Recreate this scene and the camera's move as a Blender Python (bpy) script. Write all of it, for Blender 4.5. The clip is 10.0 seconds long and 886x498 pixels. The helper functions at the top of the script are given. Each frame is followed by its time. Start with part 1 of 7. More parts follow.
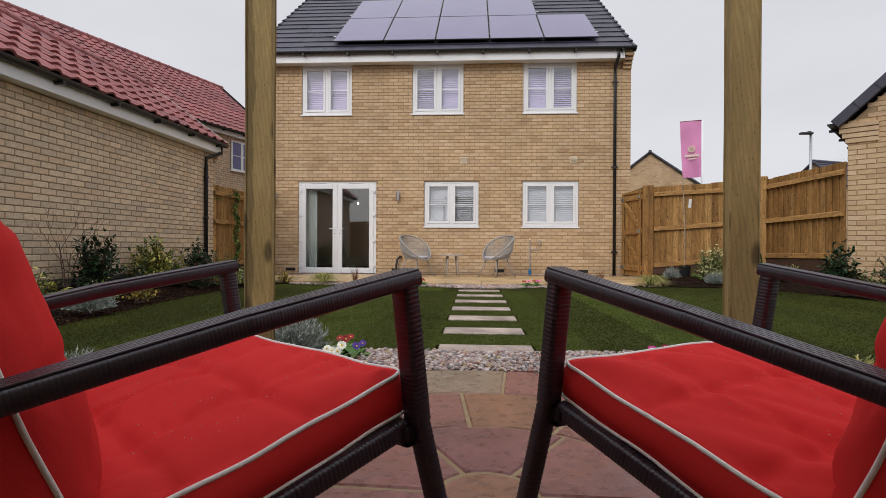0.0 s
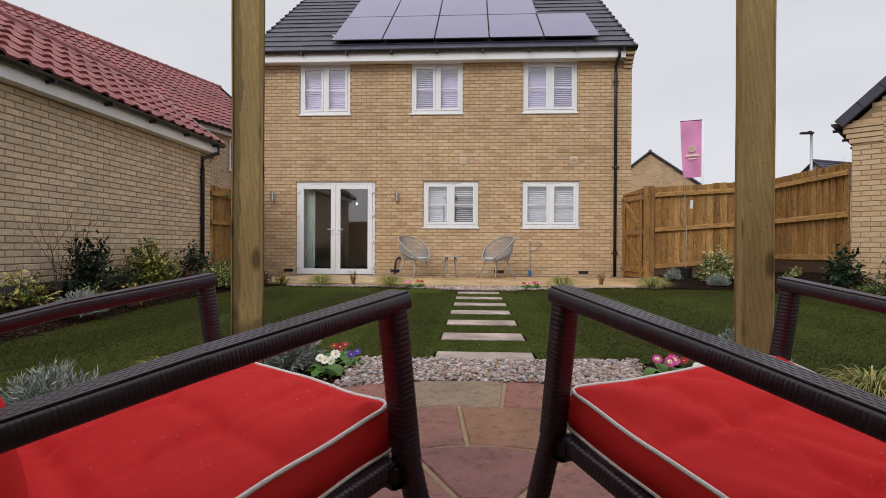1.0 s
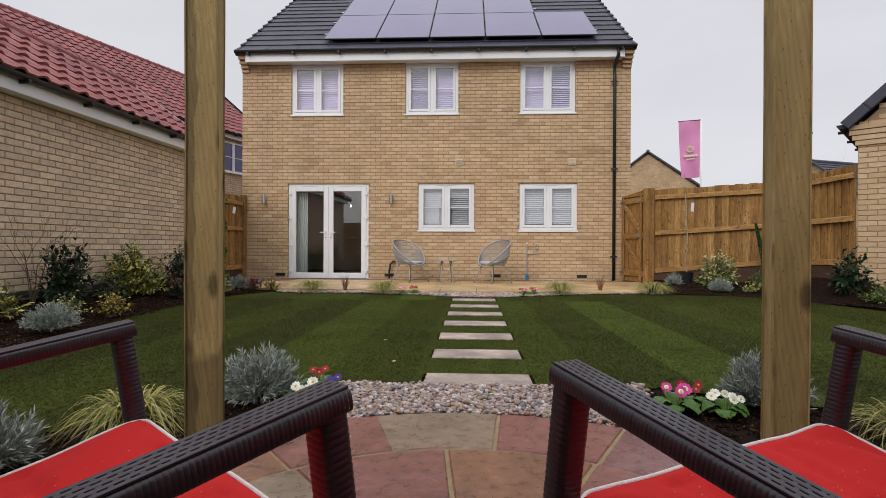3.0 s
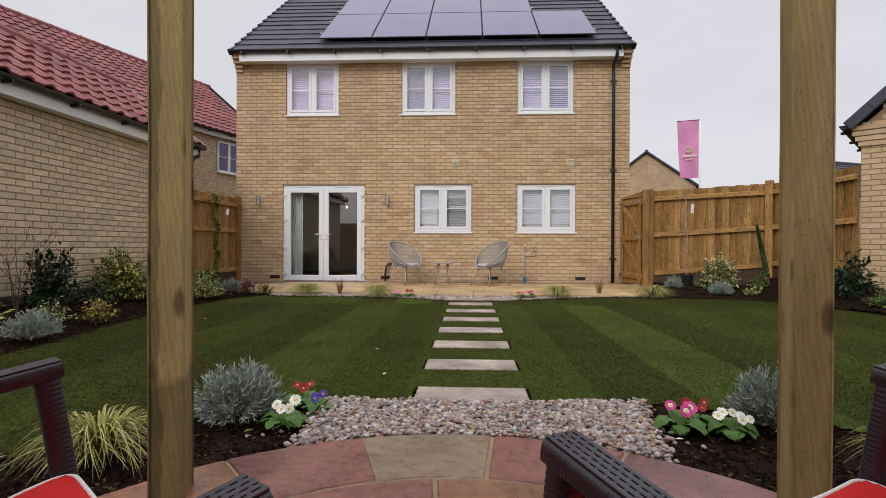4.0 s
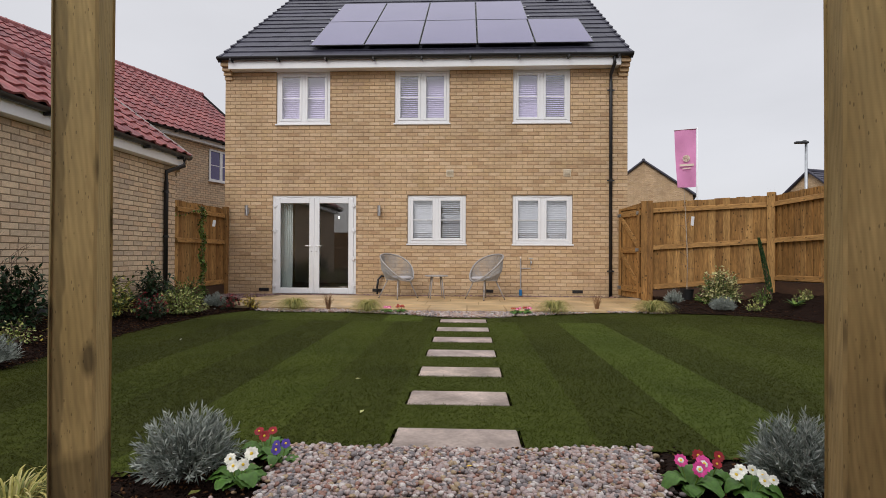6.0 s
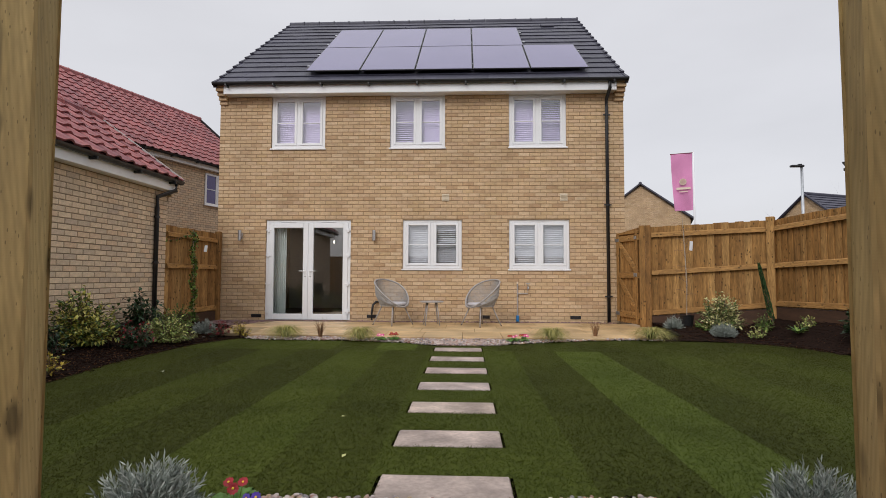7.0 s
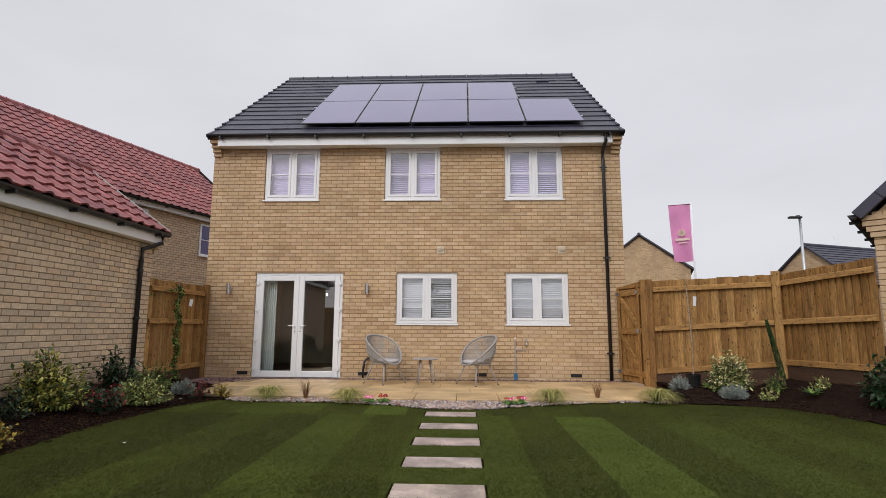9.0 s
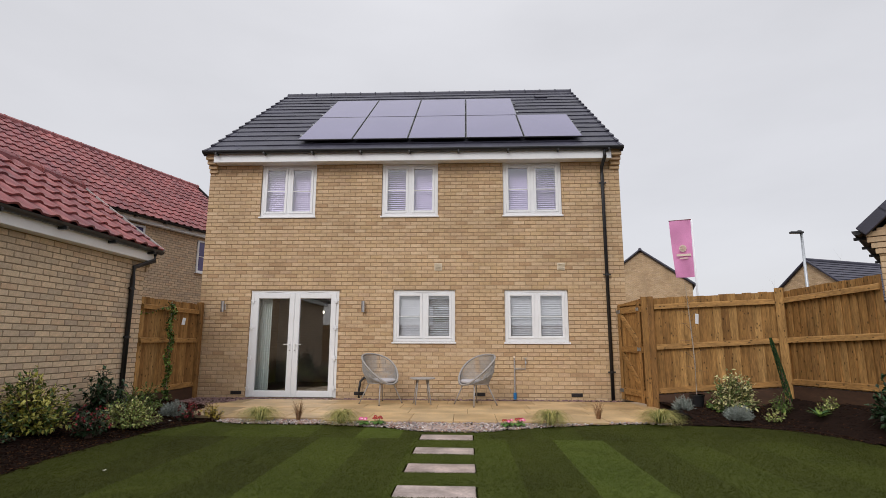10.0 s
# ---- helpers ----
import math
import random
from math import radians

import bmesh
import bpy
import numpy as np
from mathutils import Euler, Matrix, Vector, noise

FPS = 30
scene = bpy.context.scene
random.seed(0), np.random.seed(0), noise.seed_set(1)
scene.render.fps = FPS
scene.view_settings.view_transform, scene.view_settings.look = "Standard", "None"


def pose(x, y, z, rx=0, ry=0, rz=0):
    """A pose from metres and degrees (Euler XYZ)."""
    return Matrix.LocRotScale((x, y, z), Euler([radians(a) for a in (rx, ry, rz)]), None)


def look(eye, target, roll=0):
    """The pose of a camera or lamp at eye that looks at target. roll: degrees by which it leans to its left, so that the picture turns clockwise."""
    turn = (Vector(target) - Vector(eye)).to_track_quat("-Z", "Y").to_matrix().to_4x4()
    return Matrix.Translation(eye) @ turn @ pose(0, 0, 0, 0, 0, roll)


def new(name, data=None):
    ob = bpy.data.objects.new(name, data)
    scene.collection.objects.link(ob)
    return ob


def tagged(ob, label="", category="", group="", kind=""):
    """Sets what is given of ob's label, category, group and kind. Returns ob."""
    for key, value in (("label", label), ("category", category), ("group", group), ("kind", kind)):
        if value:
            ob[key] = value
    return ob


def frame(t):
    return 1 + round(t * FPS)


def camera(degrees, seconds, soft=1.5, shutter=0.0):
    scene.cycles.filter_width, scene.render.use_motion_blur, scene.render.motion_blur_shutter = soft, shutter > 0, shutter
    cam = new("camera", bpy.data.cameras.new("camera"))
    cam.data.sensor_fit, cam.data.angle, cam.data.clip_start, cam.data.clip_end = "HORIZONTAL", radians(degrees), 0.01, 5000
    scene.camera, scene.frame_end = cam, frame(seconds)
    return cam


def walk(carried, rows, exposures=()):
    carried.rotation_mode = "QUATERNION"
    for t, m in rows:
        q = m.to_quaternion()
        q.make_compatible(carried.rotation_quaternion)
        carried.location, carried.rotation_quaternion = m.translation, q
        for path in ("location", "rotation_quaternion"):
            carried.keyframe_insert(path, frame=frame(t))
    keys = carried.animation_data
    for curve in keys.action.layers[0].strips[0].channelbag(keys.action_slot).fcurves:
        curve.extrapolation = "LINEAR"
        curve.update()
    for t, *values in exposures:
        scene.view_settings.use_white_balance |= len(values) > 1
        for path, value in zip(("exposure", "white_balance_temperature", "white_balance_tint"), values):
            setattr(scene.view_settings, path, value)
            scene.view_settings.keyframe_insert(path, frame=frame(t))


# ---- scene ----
cam = camera(80.0, 10.0, soft=0.75)
PATH = [
    (0, (3.922, -11.603, 0.645), (3.805, -9.607, 0.637), 0.3),
    (0.5, (3.925, -11.556, 0.658), (3.808, -9.559, 0.649), 0.3),
    (1, (3.928, -11.502, 0.676), (3.812, -9.505, 0.666), 0.3),
    (1.5, (3.932, -11.445, 0.695), (3.816, -9.448, 0.685), 0.3),
    (2, (3.938, -11.383, 0.716), (3.824, -9.386, 0.705), 0.3),
    (2.5, (3.946, -11.319, 0.736), (3.836, -9.322, 0.725), 0.3),
    (4, (3.987, -11.103, 0.802), (3.886, -9.106, 0.79), 0.2),
    (4.5, (3.999, -11.033, 0.823), (3.9, -9.035, 0.811), 0.3),
    (5, (4.016, -10.957, 0.847), (3.918, -8.96, 0.837), 0.2),
    (5.5, (4.028, -10.886, 0.87), (3.934, -8.889, 0.864), 0.3),
    (7, (4.095, -10.664, 0.945), (4.01, -8.668, 1.048), 0.2),
    (7.5, (4.113, -10.596, 0.972), (4.028, -8.603, 1.123), 0.3),
    (8, (4.132, -10.522, 1.003), (4.048, -8.534, 1.207), 0.3),
    (8.5, (4.153, -10.448, 1.025), (4.069, -8.466, 1.274), 0.2),
    (9, (4.177, -10.37, 1.049), (4.093, -8.393, 1.338), 0.3),
    (9.5, (4.205, -10.298, 1.067), (4.119, -8.325, 1.388), 0.2),
    (10, (4.239, -10.232, 1.095), (4.151, -8.264, 1.442), 0.2),
]
walk(cam, [(t, look(eye, aim, roll)) for t, eye, aim, roll in PATH])

# ---- world and sun: an overcast day, brighter overhead ----
world = bpy.data.worlds.new("overcast")
scene.world = world
world.use_nodes = True
wt = world.node_tree
wt.nodes.clear()
w_out = wt.nodes.new("ShaderNodeOutputWorld")
w_bg = wt.nodes.new("ShaderNodeBackground")
w_sky = wt.nodes.new("ShaderNodeTexSky")
w_sky.sky_type = "NISHITA"
w_sky.sun_disc = False
w_sky.sun_elevation = radians(34)
w_sky.sun_rotation = radians(201)
w_sky.air_density, w_sky.dust_density = 1.0, 3.0
w_scale = wt.nodes.new("ShaderNodeVectorMath")
w_scale.operation = "SCALE"
w_scale.inputs["Scale"].default_value = 0.10
wt.links.new(w_sky.outputs[0], w_scale.inputs[0])
w_co = wt.nodes.new("ShaderNodeTexCoord")
w_sep = wt.nodes.new("ShaderNodeSeparateXYZ")
wt.links.new(w_co.outputs["Generated"], w_sep.inputs[0])
w_ramp = wt.nodes.new("ShaderNodeValToRGB")
w_ramp.color_ramp.interpolation = "EASE"
w_ramp.color_ramp.elements[0].position, w_ramp.color_ramp.elements[0].color = 0.50, (0.283, 0.283, 0.297, 1)
w_ramp.color_ramp.elements[1].position, w_ramp.color_ramp.elements[1].color = 1.0, (0.58, 0.58, 0.60, 1)
wt.links.new(w_sep.outputs["Z"], w_ramp.inputs[0])
w_map = wt.nodes.new("ShaderNodeMapping")
w_map.inputs["Scale"].default_value = (1.2, 1.2, 3.5)
wt.links.new(w_co.outputs["Generated"], w_map.inputs[0])
w_noise = wt.nodes.new("ShaderNodeTexNoise")
w_noise.inputs["Scale"].default_value = 1.6
w_noise.inputs["Detail"].default_value = 5
wt.links.new(w_map.outputs[0], w_noise.inputs["Vector"])
w_cl = wt.nodes.new("ShaderNodeMapRange")
w_cl.inputs["From Min"].default_value, w_cl.inputs["From Max"].default_value = 0.3, 0.7
w_cl.inputs["To Min"].default_value, w_cl.inputs["To Max"].default_value = 2.52, 2.86
wt.links.new(w_noise.outputs["Fac"], w_cl.inputs["Value"])
w_cloud = wt.nodes.new("ShaderNodeVectorMath")
w_cloud.operation = "SCALE"
wt.links.new(w_ramp.outputs[0], w_cloud.inputs[0])
wt.links.new(w_cl.outputs[0], w_cloud.inputs["Scale"])
w_mix = wt.nodes.new("ShaderNodeMix")
w_mix.data_type = "RGBA"
w_mix.inputs["Factor"].default_value = 0.9
wt.links.new(w_scale.outputs[0], w_mix.inputs["A"])
wt.links.new(w_cloud.outputs[0], w_mix.inputs["B"])
wt.links.new(w_mix.outputs["Result"], w_bg.inputs["Color"])
wt.links.new(w_bg.outputs[0], w_out.inputs[0])

sun = new("sun", bpy.data.lights.new("sun", "SUN"))
sun.data.energy = 1.15
sun.data.angle = radians(25)
sun.data.color = (1.0, 0.97, 0.93)
sun.matrix_world = look((0, 0, 30), (4.8, 12.5, 20.9))


# ---- materials ----
def ramp_node(nt, stops):
    r = nt.nodes.new("ShaderNodeValToRGB")
    e = r.color_ramp.elements
    while len(e) < len(stops):
        e.new(0.5)
    for k, (p, c) in enumerate(stops):
        e[k].position, e[k].color = p, (*c, 1)
    return r


def material(name, colours, rough=0.7, metal=0.0, by="noise", scale=6.0, stretch=(1, 1, 1), fine=60.0, fine_amount=0.25, bump=0.2,
             bump_scale=80.0, bump_dist=0.004, spec=0.5, sheen=0.0, stain=0.0, stain_scale=1.2, coat=0.0, trans=0.0, knots=None, crisp=False):
    """Colours run over a coarse noise, a per-piece random (by 'object' or 'island') or both; a fine noise darkens and lightens, and drives relief."""
    m = bpy.data.materials.new(name)
    m.use_nodes = True
    nt = m.node_tree
    b = nt.nodes["Principled BSDF"]
    b.inputs["Roughness"].default_value = rough
    b.inputs["Metallic"].default_value = metal
    b.inputs["Specular IOR Level"].default_value = spec
    b.inputs["Sheen Weight"].default_value = sheen
    b.inputs["Coat Weight"].default_value = coat
    co = nt.nodes.new("ShaderNodeTexCoord")
    mp = nt.nodes.new("ShaderNodeMapping")
    mp.inputs["Scale"].default_value = stretch
    geo = nt.nodes.new("ShaderNodeNewGeometry")
    nt.links.new(geo.outputs["Position"] if by == "world" else co.outputs["Object"], mp.inputs[0])

    def noise_node(sc, detail=4):
        n = nt.nodes.new("ShaderNodeTexNoise")
        n.inputs["Scale"].default_value = sc
        n.inputs["Detail"].default_value = detail
        nt.links.new(mp.outputs[0], n.inputs["Vector"])
        return n
    coarse = noise_node(scale)
    if by == "island":
        src = geo.outputs["Random Per Island"]
    elif by == "object":
        src = nt.nodes.new("ShaderNodeObjectInfo").outputs["Random"]
    else:
        rng = nt.nodes.new("ShaderNodeMapRange")
        rng.inputs["From Min"].default_value, rng.inputs["From Max"].default_value = 0.28, 0.72
        nt.links.new(coarse.outputs["Fac"], rng.inputs["Value"])
        src = rng.outputs[0]
    n = len(colours)
    r = ramp_node(nt, [(k / max(1, n - 1), c) for k, c in enumerate(colours)])
    if crisp:
        r.color_ramp.interpolation = "CONSTANT"
        for k in range(n):
            r.color_ramp.elements[k].position = k / n
    nt.links.new(src, r.inputs[0])
    col = r.outputs[0]
    fn = noise_node(fine, 6)

    def shade(col, node, amount):
        mr = nt.nodes.new("ShaderNodeMapRange")
        mr.inputs["From Min"].default_value, mr.inputs["From Max"].default_value = 0.25, 0.75
        mr.inputs["To Min"].default_value, mr.inputs["To Max"].default_value = 1 - amount, 1 + amount
        nt.links.new(node.outputs["Fac"], mr.inputs["Value"])
        sc = nt.nodes.new("ShaderNodeVectorMath")
        sc.operation = "SCALE"
        nt.links.new(col, sc.inputs[0])
        nt.links.new(mr.outputs[0], sc.inputs["Scale"])
        return sc.outputs[0]
    if fine_amount:
        col = shade(col, fn, fine_amount)
    if by in ("island", "object"):
        col = shade(col, coarse, fine_amount * 0.8)
    if stain:
        col = shade(col, noise_node(stain_scale, 5), stain)
    if knots:
        mk = nt.nodes.new("ShaderNodeMapping")
        mk.inputs["Scale"].default_value = knots
        nt.links.new(geo.outputs["Position"], mk.inputs[0])
        vo = nt.nodes.new("ShaderNodeTexVoronoi")
        vo.inputs["Scale"].default_value = 1.0
        nt.links.new(mk.outputs[0], vo.inputs["Vector"])
        kr = nt.nodes.new("ShaderNodeMapRange")
        kr.inputs["From Min"].default_value, kr.inputs["From Max"].default_value = 0.12, 0.21
        kr.inputs["To Min"].default_value, kr.inputs["To Max"].default_value = 0.36, 1.0
        nt.links.new(vo.outputs["Distance"], kr.inputs["Value"])
        ks = nt.nodes.new("ShaderNodeVectorMath")
        ks.operation = "SCALE"
        nt.links.new(col, ks.inputs[0])
        nt.links.new(kr.outputs[0], ks.inputs["Scale"])
        col = ks.outputs[0]
    nt.links.new(col, b.inputs["Base Color"])
    if trans:
        b.inputs["Subsurface Weight"].default_value = trans
        b.inputs["Subsurface Radius"].default_value = (0.01, 0.02, 0.005)
    if bump:
        bp = nt.nodes.new("ShaderNodeBump")
        bp.inputs["Strength"].default_value = bump
        bp.inputs["Distance"].default_value = bump_dist
        nt.links.new(noise_node(bump_scale, 5).outputs["Fac"], bp.inputs["Height"])
        nt.links.new(bp.outputs[0], b.inputs["Normal"])
        mr = nt.nodes.new("ShaderNodeMapRange")
        mr.inputs["To Min"].default_value, mr.inputs["To Max"].default_value = max(0.02, rough - 0.12), min(1.0, rough + 0.12)
        nt.links.new(fn.outputs["Fac"], mr.inputs["Value"])
        nt.links.new(mr.outputs[0], b.inputs["Roughness"])
    return m


def glass_material(name, tint=(0.9, 0.93, 0.95)):
    m = bpy.data.materials.new(name)
    m.use_nodes = True
    b = m.node_tree.nodes["Principled BSDF"]
    b.inputs["Base Color"].default_value = (*tint, 1)
    b.inputs["Roughness"].default_value = 0.0
    b.inputs["Transmission Weight"].default_value = 1.0
    b.inputs["IOR"].default_value = 2.0
    return m


B_COLS = [(0.52, 0.365, 0.21), (0.58, 0.42, 0.26), (0.54, 0.375, 0.225), (0.63, 0.47, 0.31), (0.46, 0.305, 0.18), (0.60, 0.435, 0.275), (0.52, 0.365, 0.24)]
M_BRICK = material("buff_brick", B_COLS,
                   rough=0.9, by="island", scale=14, fine=150, fine_amount=0.16, bump=0.5, bump_scale=140, spec=0.2, stain=0.16, stain_scale=1.3)
M_BRICK_OB = material("buff_brick_single", B_COLS,
                      rough=0.9, by="object", scale=14, fine=150, fine_amount=0.16, bump=0.5, bump_scale=140, spec=0.2)
G_COLS = [(0.64, 0.495, 0.345), (0.53, 0.42, 0.31), (0.69, 0.54, 0.38), (0.49, 0.385, 0.295), (0.71, 0.55, 0.385), (0.60, 0.455, 0.32), (0.63, 0.455, 0.31)]
M_GBRICK = material("grey_buff_brick", G_COLS, rough=0.9, by="island", scale=14, fine=120, fine_amount=0.2, bump=0.5, bump_scale=140, spec=0.2)
M_GBRICK_OB = material("grey_buff_brick_single", G_COLS, rough=0.9, by="object", scale=14, fine=120, fine_amount=0.2, bump=0.5, bump_scale=140, spec=0.2)
M_MORTAR = material("mortar", [(0.315, 0.22, 0.132), (0.375, 0.268, 0.168)], rough=0.95, scale=2, fine=200, bump=0.4, spec=0.1)
M_GMORTAR = material("grey_mortar", [(0.23, 0.175, 0.12), (0.29, 0.225, 0.16)], rough=0.95, scale=2, fine=200, bump=0.4, spec=0.1)
M_BLUEBRICK = material("engineering_brick", [(0.035, 0.035, 0.042), (0.06, 0.058, 0.065), (0.045, 0.045, 0.05)], rough=0.6, by="island", scale=10, bump=0.3)
M_UPVC = material("white_upvc", [(0.82, 0.83, 0.86), (0.86, 0.87, 0.90)], rough=0.35, scale=3, fine=30, fine_amount=0.02, bump=0.0)
M_BLACK = material("black_plastic", [(0.012, 0.012, 0.014), (0.02, 0.02, 0.022)], rough=0.4, scale=4, fine=40, fine_amount=0.2, bump=0.05)
M_DKTILE = material("dark_roof_tile", [(0.028, 0.028, 0.047), (0.043, 0.042, 0.066), (0.034, 0.034, 0.055)], rough=0.56, by="island", scale=5, fine=60, fine_amount=0.25, bump=0.3, bump_scale=60, stain=0.2)
M_RDTILE = material("red_roof_tile", [(0.23, 0.058, 0.060), (0.30, 0.088, 0.086), (0.185, 0.055, 0.064), (0.33, 0.10, 0.095), (0.25, 0.070, 0.070)], rough=0.6, by="object", scale=6, fine=70, fine_amount=0.25, bump=0.3, bump_scale=60, stain=0.25)
M_RDTILE_I = material("red_roof_tile_joined", [(0.24, 0.066, 0.068), (0.30, 0.090, 0.088), (0.20, 0.062, 0.070), (0.32, 0.10, 0.096)], rough=0.6, by="island", scale=6, fine=70, fine_amount=0.25, bump=0.3, bump_scale=60, stain=0.25)
M_SOLAR = material("solar_glass", [(0.078, 0.070, 0.165), (0.100, 0.088, 0.190)], rough=0.14, metal=0.12, scale=1.5, fine=20, fine_amount=0.1, bump=0.0, spec=0.62)
M_SOLAR.node_tree.nodes["Principled BSDF"].inputs["Specular Tint"].default_value = (0.86, 0.80, 1.0, 1)
M_GLASS = glass_material("window_glass")
# part of this lilac is the sky's reflection in the panes, put into the slats
M_BLIND = material("blind_slat", [(0.56, 0.47, 0.72), (0.61, 0.52, 0.77)], rough=0.5, scale=3, fine=30, fine_amount=0.03, bump=0.0)
M_BLIND_PALE = material("pale_blind_slat", [(0.60, 0.60, 0.66), (0.66, 0.66, 0.71)], rough=0.5, scale=3, fine=30, fine_amount=0.03, bump=0.0)
M_CURTAIN = material("curtain_cloth", [(0.55, 0.60, 0.58), (0.62, 0.66, 0.64)], rough=0.9, scale=5, fine=200, fine_amount=0.08, bump=0.2, sheen=0.2)
M_PLASTER = material("room_plaster", [(0.50, 0.48, 0.45), (0.55, 0.53, 0.50)], rough=0.9, scale=2, fine=60, fine_amount=0.05, bump=0.05)
M_CARPET = material("room_floor", [(0.16, 0.12, 0.09), (0.2, 0.15, 0.11)], rough=0.8, scale=4, fine=120, bump=0.2)
M_STEEL = material("brushed_steel", [(0.55, 0.55, 0.56), (0.65, 0.65, 0.66)], rough=0.3, metal=1.0, scale=5, fine=80, fine_amount=0.1, bump=0.0)
M_GREYMETAL = material("galvanised_metal", [(0.42, 0.44, 0.46), (0.52, 0.54, 0.56)], rough=0.45, metal=0.9, scale=8, fine=60, fine_amount=0.15, bump=0.05)
F_COLS = [(0.27, 0.140, 0.045), (0.35, 0.190, 0.064), (0.21, 0.104, 0.034), (0.41, 0.235, 0.086), (0.30, 0.158, 0.052)]
M_FENCE = material("fence_wood", F_COLS, rough=0.75, by="object", scale=3.0, stretch=(5, 5, 0.7), fine=14, fine_amount=0.38, bump=0.35, bump_scale=30, stain=0.22, stain_scale=5, spec=0.25, knots=(15, 15, 9))
M_RAIL = material("fence_rail_wood", F_COLS, rough=0.75, by="object", scale=3.0, stretch=(1, 1, 5), fine=14, fine_amount=0.35, bump=0.35, bump_scale=30, stain=0.2, stain_scale=4, spec=0.25, knots=(9, 9, 15))
M_LAWN = None
M_SOIL = material("bark_mulch_soil", [(0.008, 0.005, 0.004), (0.020, 0.011, 0.008), (0.013, 0.008, 0.006)], rough=0.95, scale=12, fine=90, fine_amount=0.5, bump=1.0, bump_scale=55, bump_dist=0.02, spec=0.08)
M_CHIP = material("bark_chip", [(0.010, 0.006, 0.005), (0.030, 0.013, 0.008), (0.014, 0.008, 0.006), (0.11, 0.055, 0.026), (0.008, 0.005, 0.004), (0.012, 0.007, 0.005), (0.018, 0.009, 0.006)], rough=0.9, crisp=True, spec=0.05, by="island", scale=30, fine=90, fine_amount=0.3, bump=0.3)
M_PEBBLE = material("pebble", [(0.40, 0.31, 0.29), (0.23, 0.20, 0.20), (0.50, 0.43, 0.41), (0.30, 0.16, 0.12), (0.18, 0.165, 0.17), (0.44, 0.33, 0.30), (0.36, 0.24, 0.20), (0.60, 0.55, 0.52), (0.31, 0.265, 0.26), (0.42, 0.33, 0.32), (0.38, 0.28, 0.17)], rough=0.5, crisp=True, by="island", scale=25, fine=150, fine_amount=0.2, bump=0.15)
M_SLATE = material("plum_slate_chip", [(0.20, 0.11, 0.11), (0.27, 0.16, 0.15), (0.15, 0.09, 0.09), (0.3, 0.2, 0.19)], rough=0.6, by="island", scale=25, fine=150, fine_amount=0.2, bump=0.15)
def flag_material(name, a, b, c):
    return material(name, [a, b, c], rough=0.30, scale=3.0, fine=26, fine_amount=0.28, bump=0.7, bump_scale=18, bump_dist=0.010, stain=0.30, stain_scale=3.0)


M_FLAG_RED = flag_material("red_sandstone", (0.195, 0.070, 0.060), (0.245, 0.095, 0.076), (0.21, 0.08, 0.072))
M_FLAG_BUFF = flag_material("buff_grey_sandstone", (0.235, 0.165, 0.11), (0.265, 0.195, 0.135), (0.23, 0.145, 0.10))
M_FLAG_BROWN = flag_material("orange_brown_sandstone", (0.235, 0.105, 0.055), (0.27, 0.125, 0.068), (0.215, 0.09, 0.062))
M_FLAG_PLUM = flag_material("plum_sandstone", (0.175, 0.065, 0.062), (0.215, 0.08, 0.075), (0.20, 0.09, 0.085))
M_JOINT = material("sandy_grout", [(0.28, 0.20, 0.11), (0.36, 0.27, 0.155)], rough=0.9, scale=10, fine=160, bump=0.4)
M_STEP = material("grey_sandstone", [(0.38, 0.28, 0.24), (0.34, 0.28, 0.27), (0.40, 0.32, 0.265), (0.32, 0.265, 0.265)], rough=0.55, by="object", scale=4, fine=40, fine_amount=0.22, bump=0.4, bump_scale=14, bump_dist=0.008, stain=0.45, stain_scale=4)
M_PATIO = material("buff_sandstone", [(0.50, 0.345, 0.17), (0.54, 0.385, 0.21), (0.47, 0.32, 0.16), (0.52, 0.365, 0.195)], rough=0.45, by="object", scale=3, fine=25, fine_amount=0.15, bump=0.3, bump_scale=12, bump_dist=0.006, stain=0.36, stain_scale=1.8)
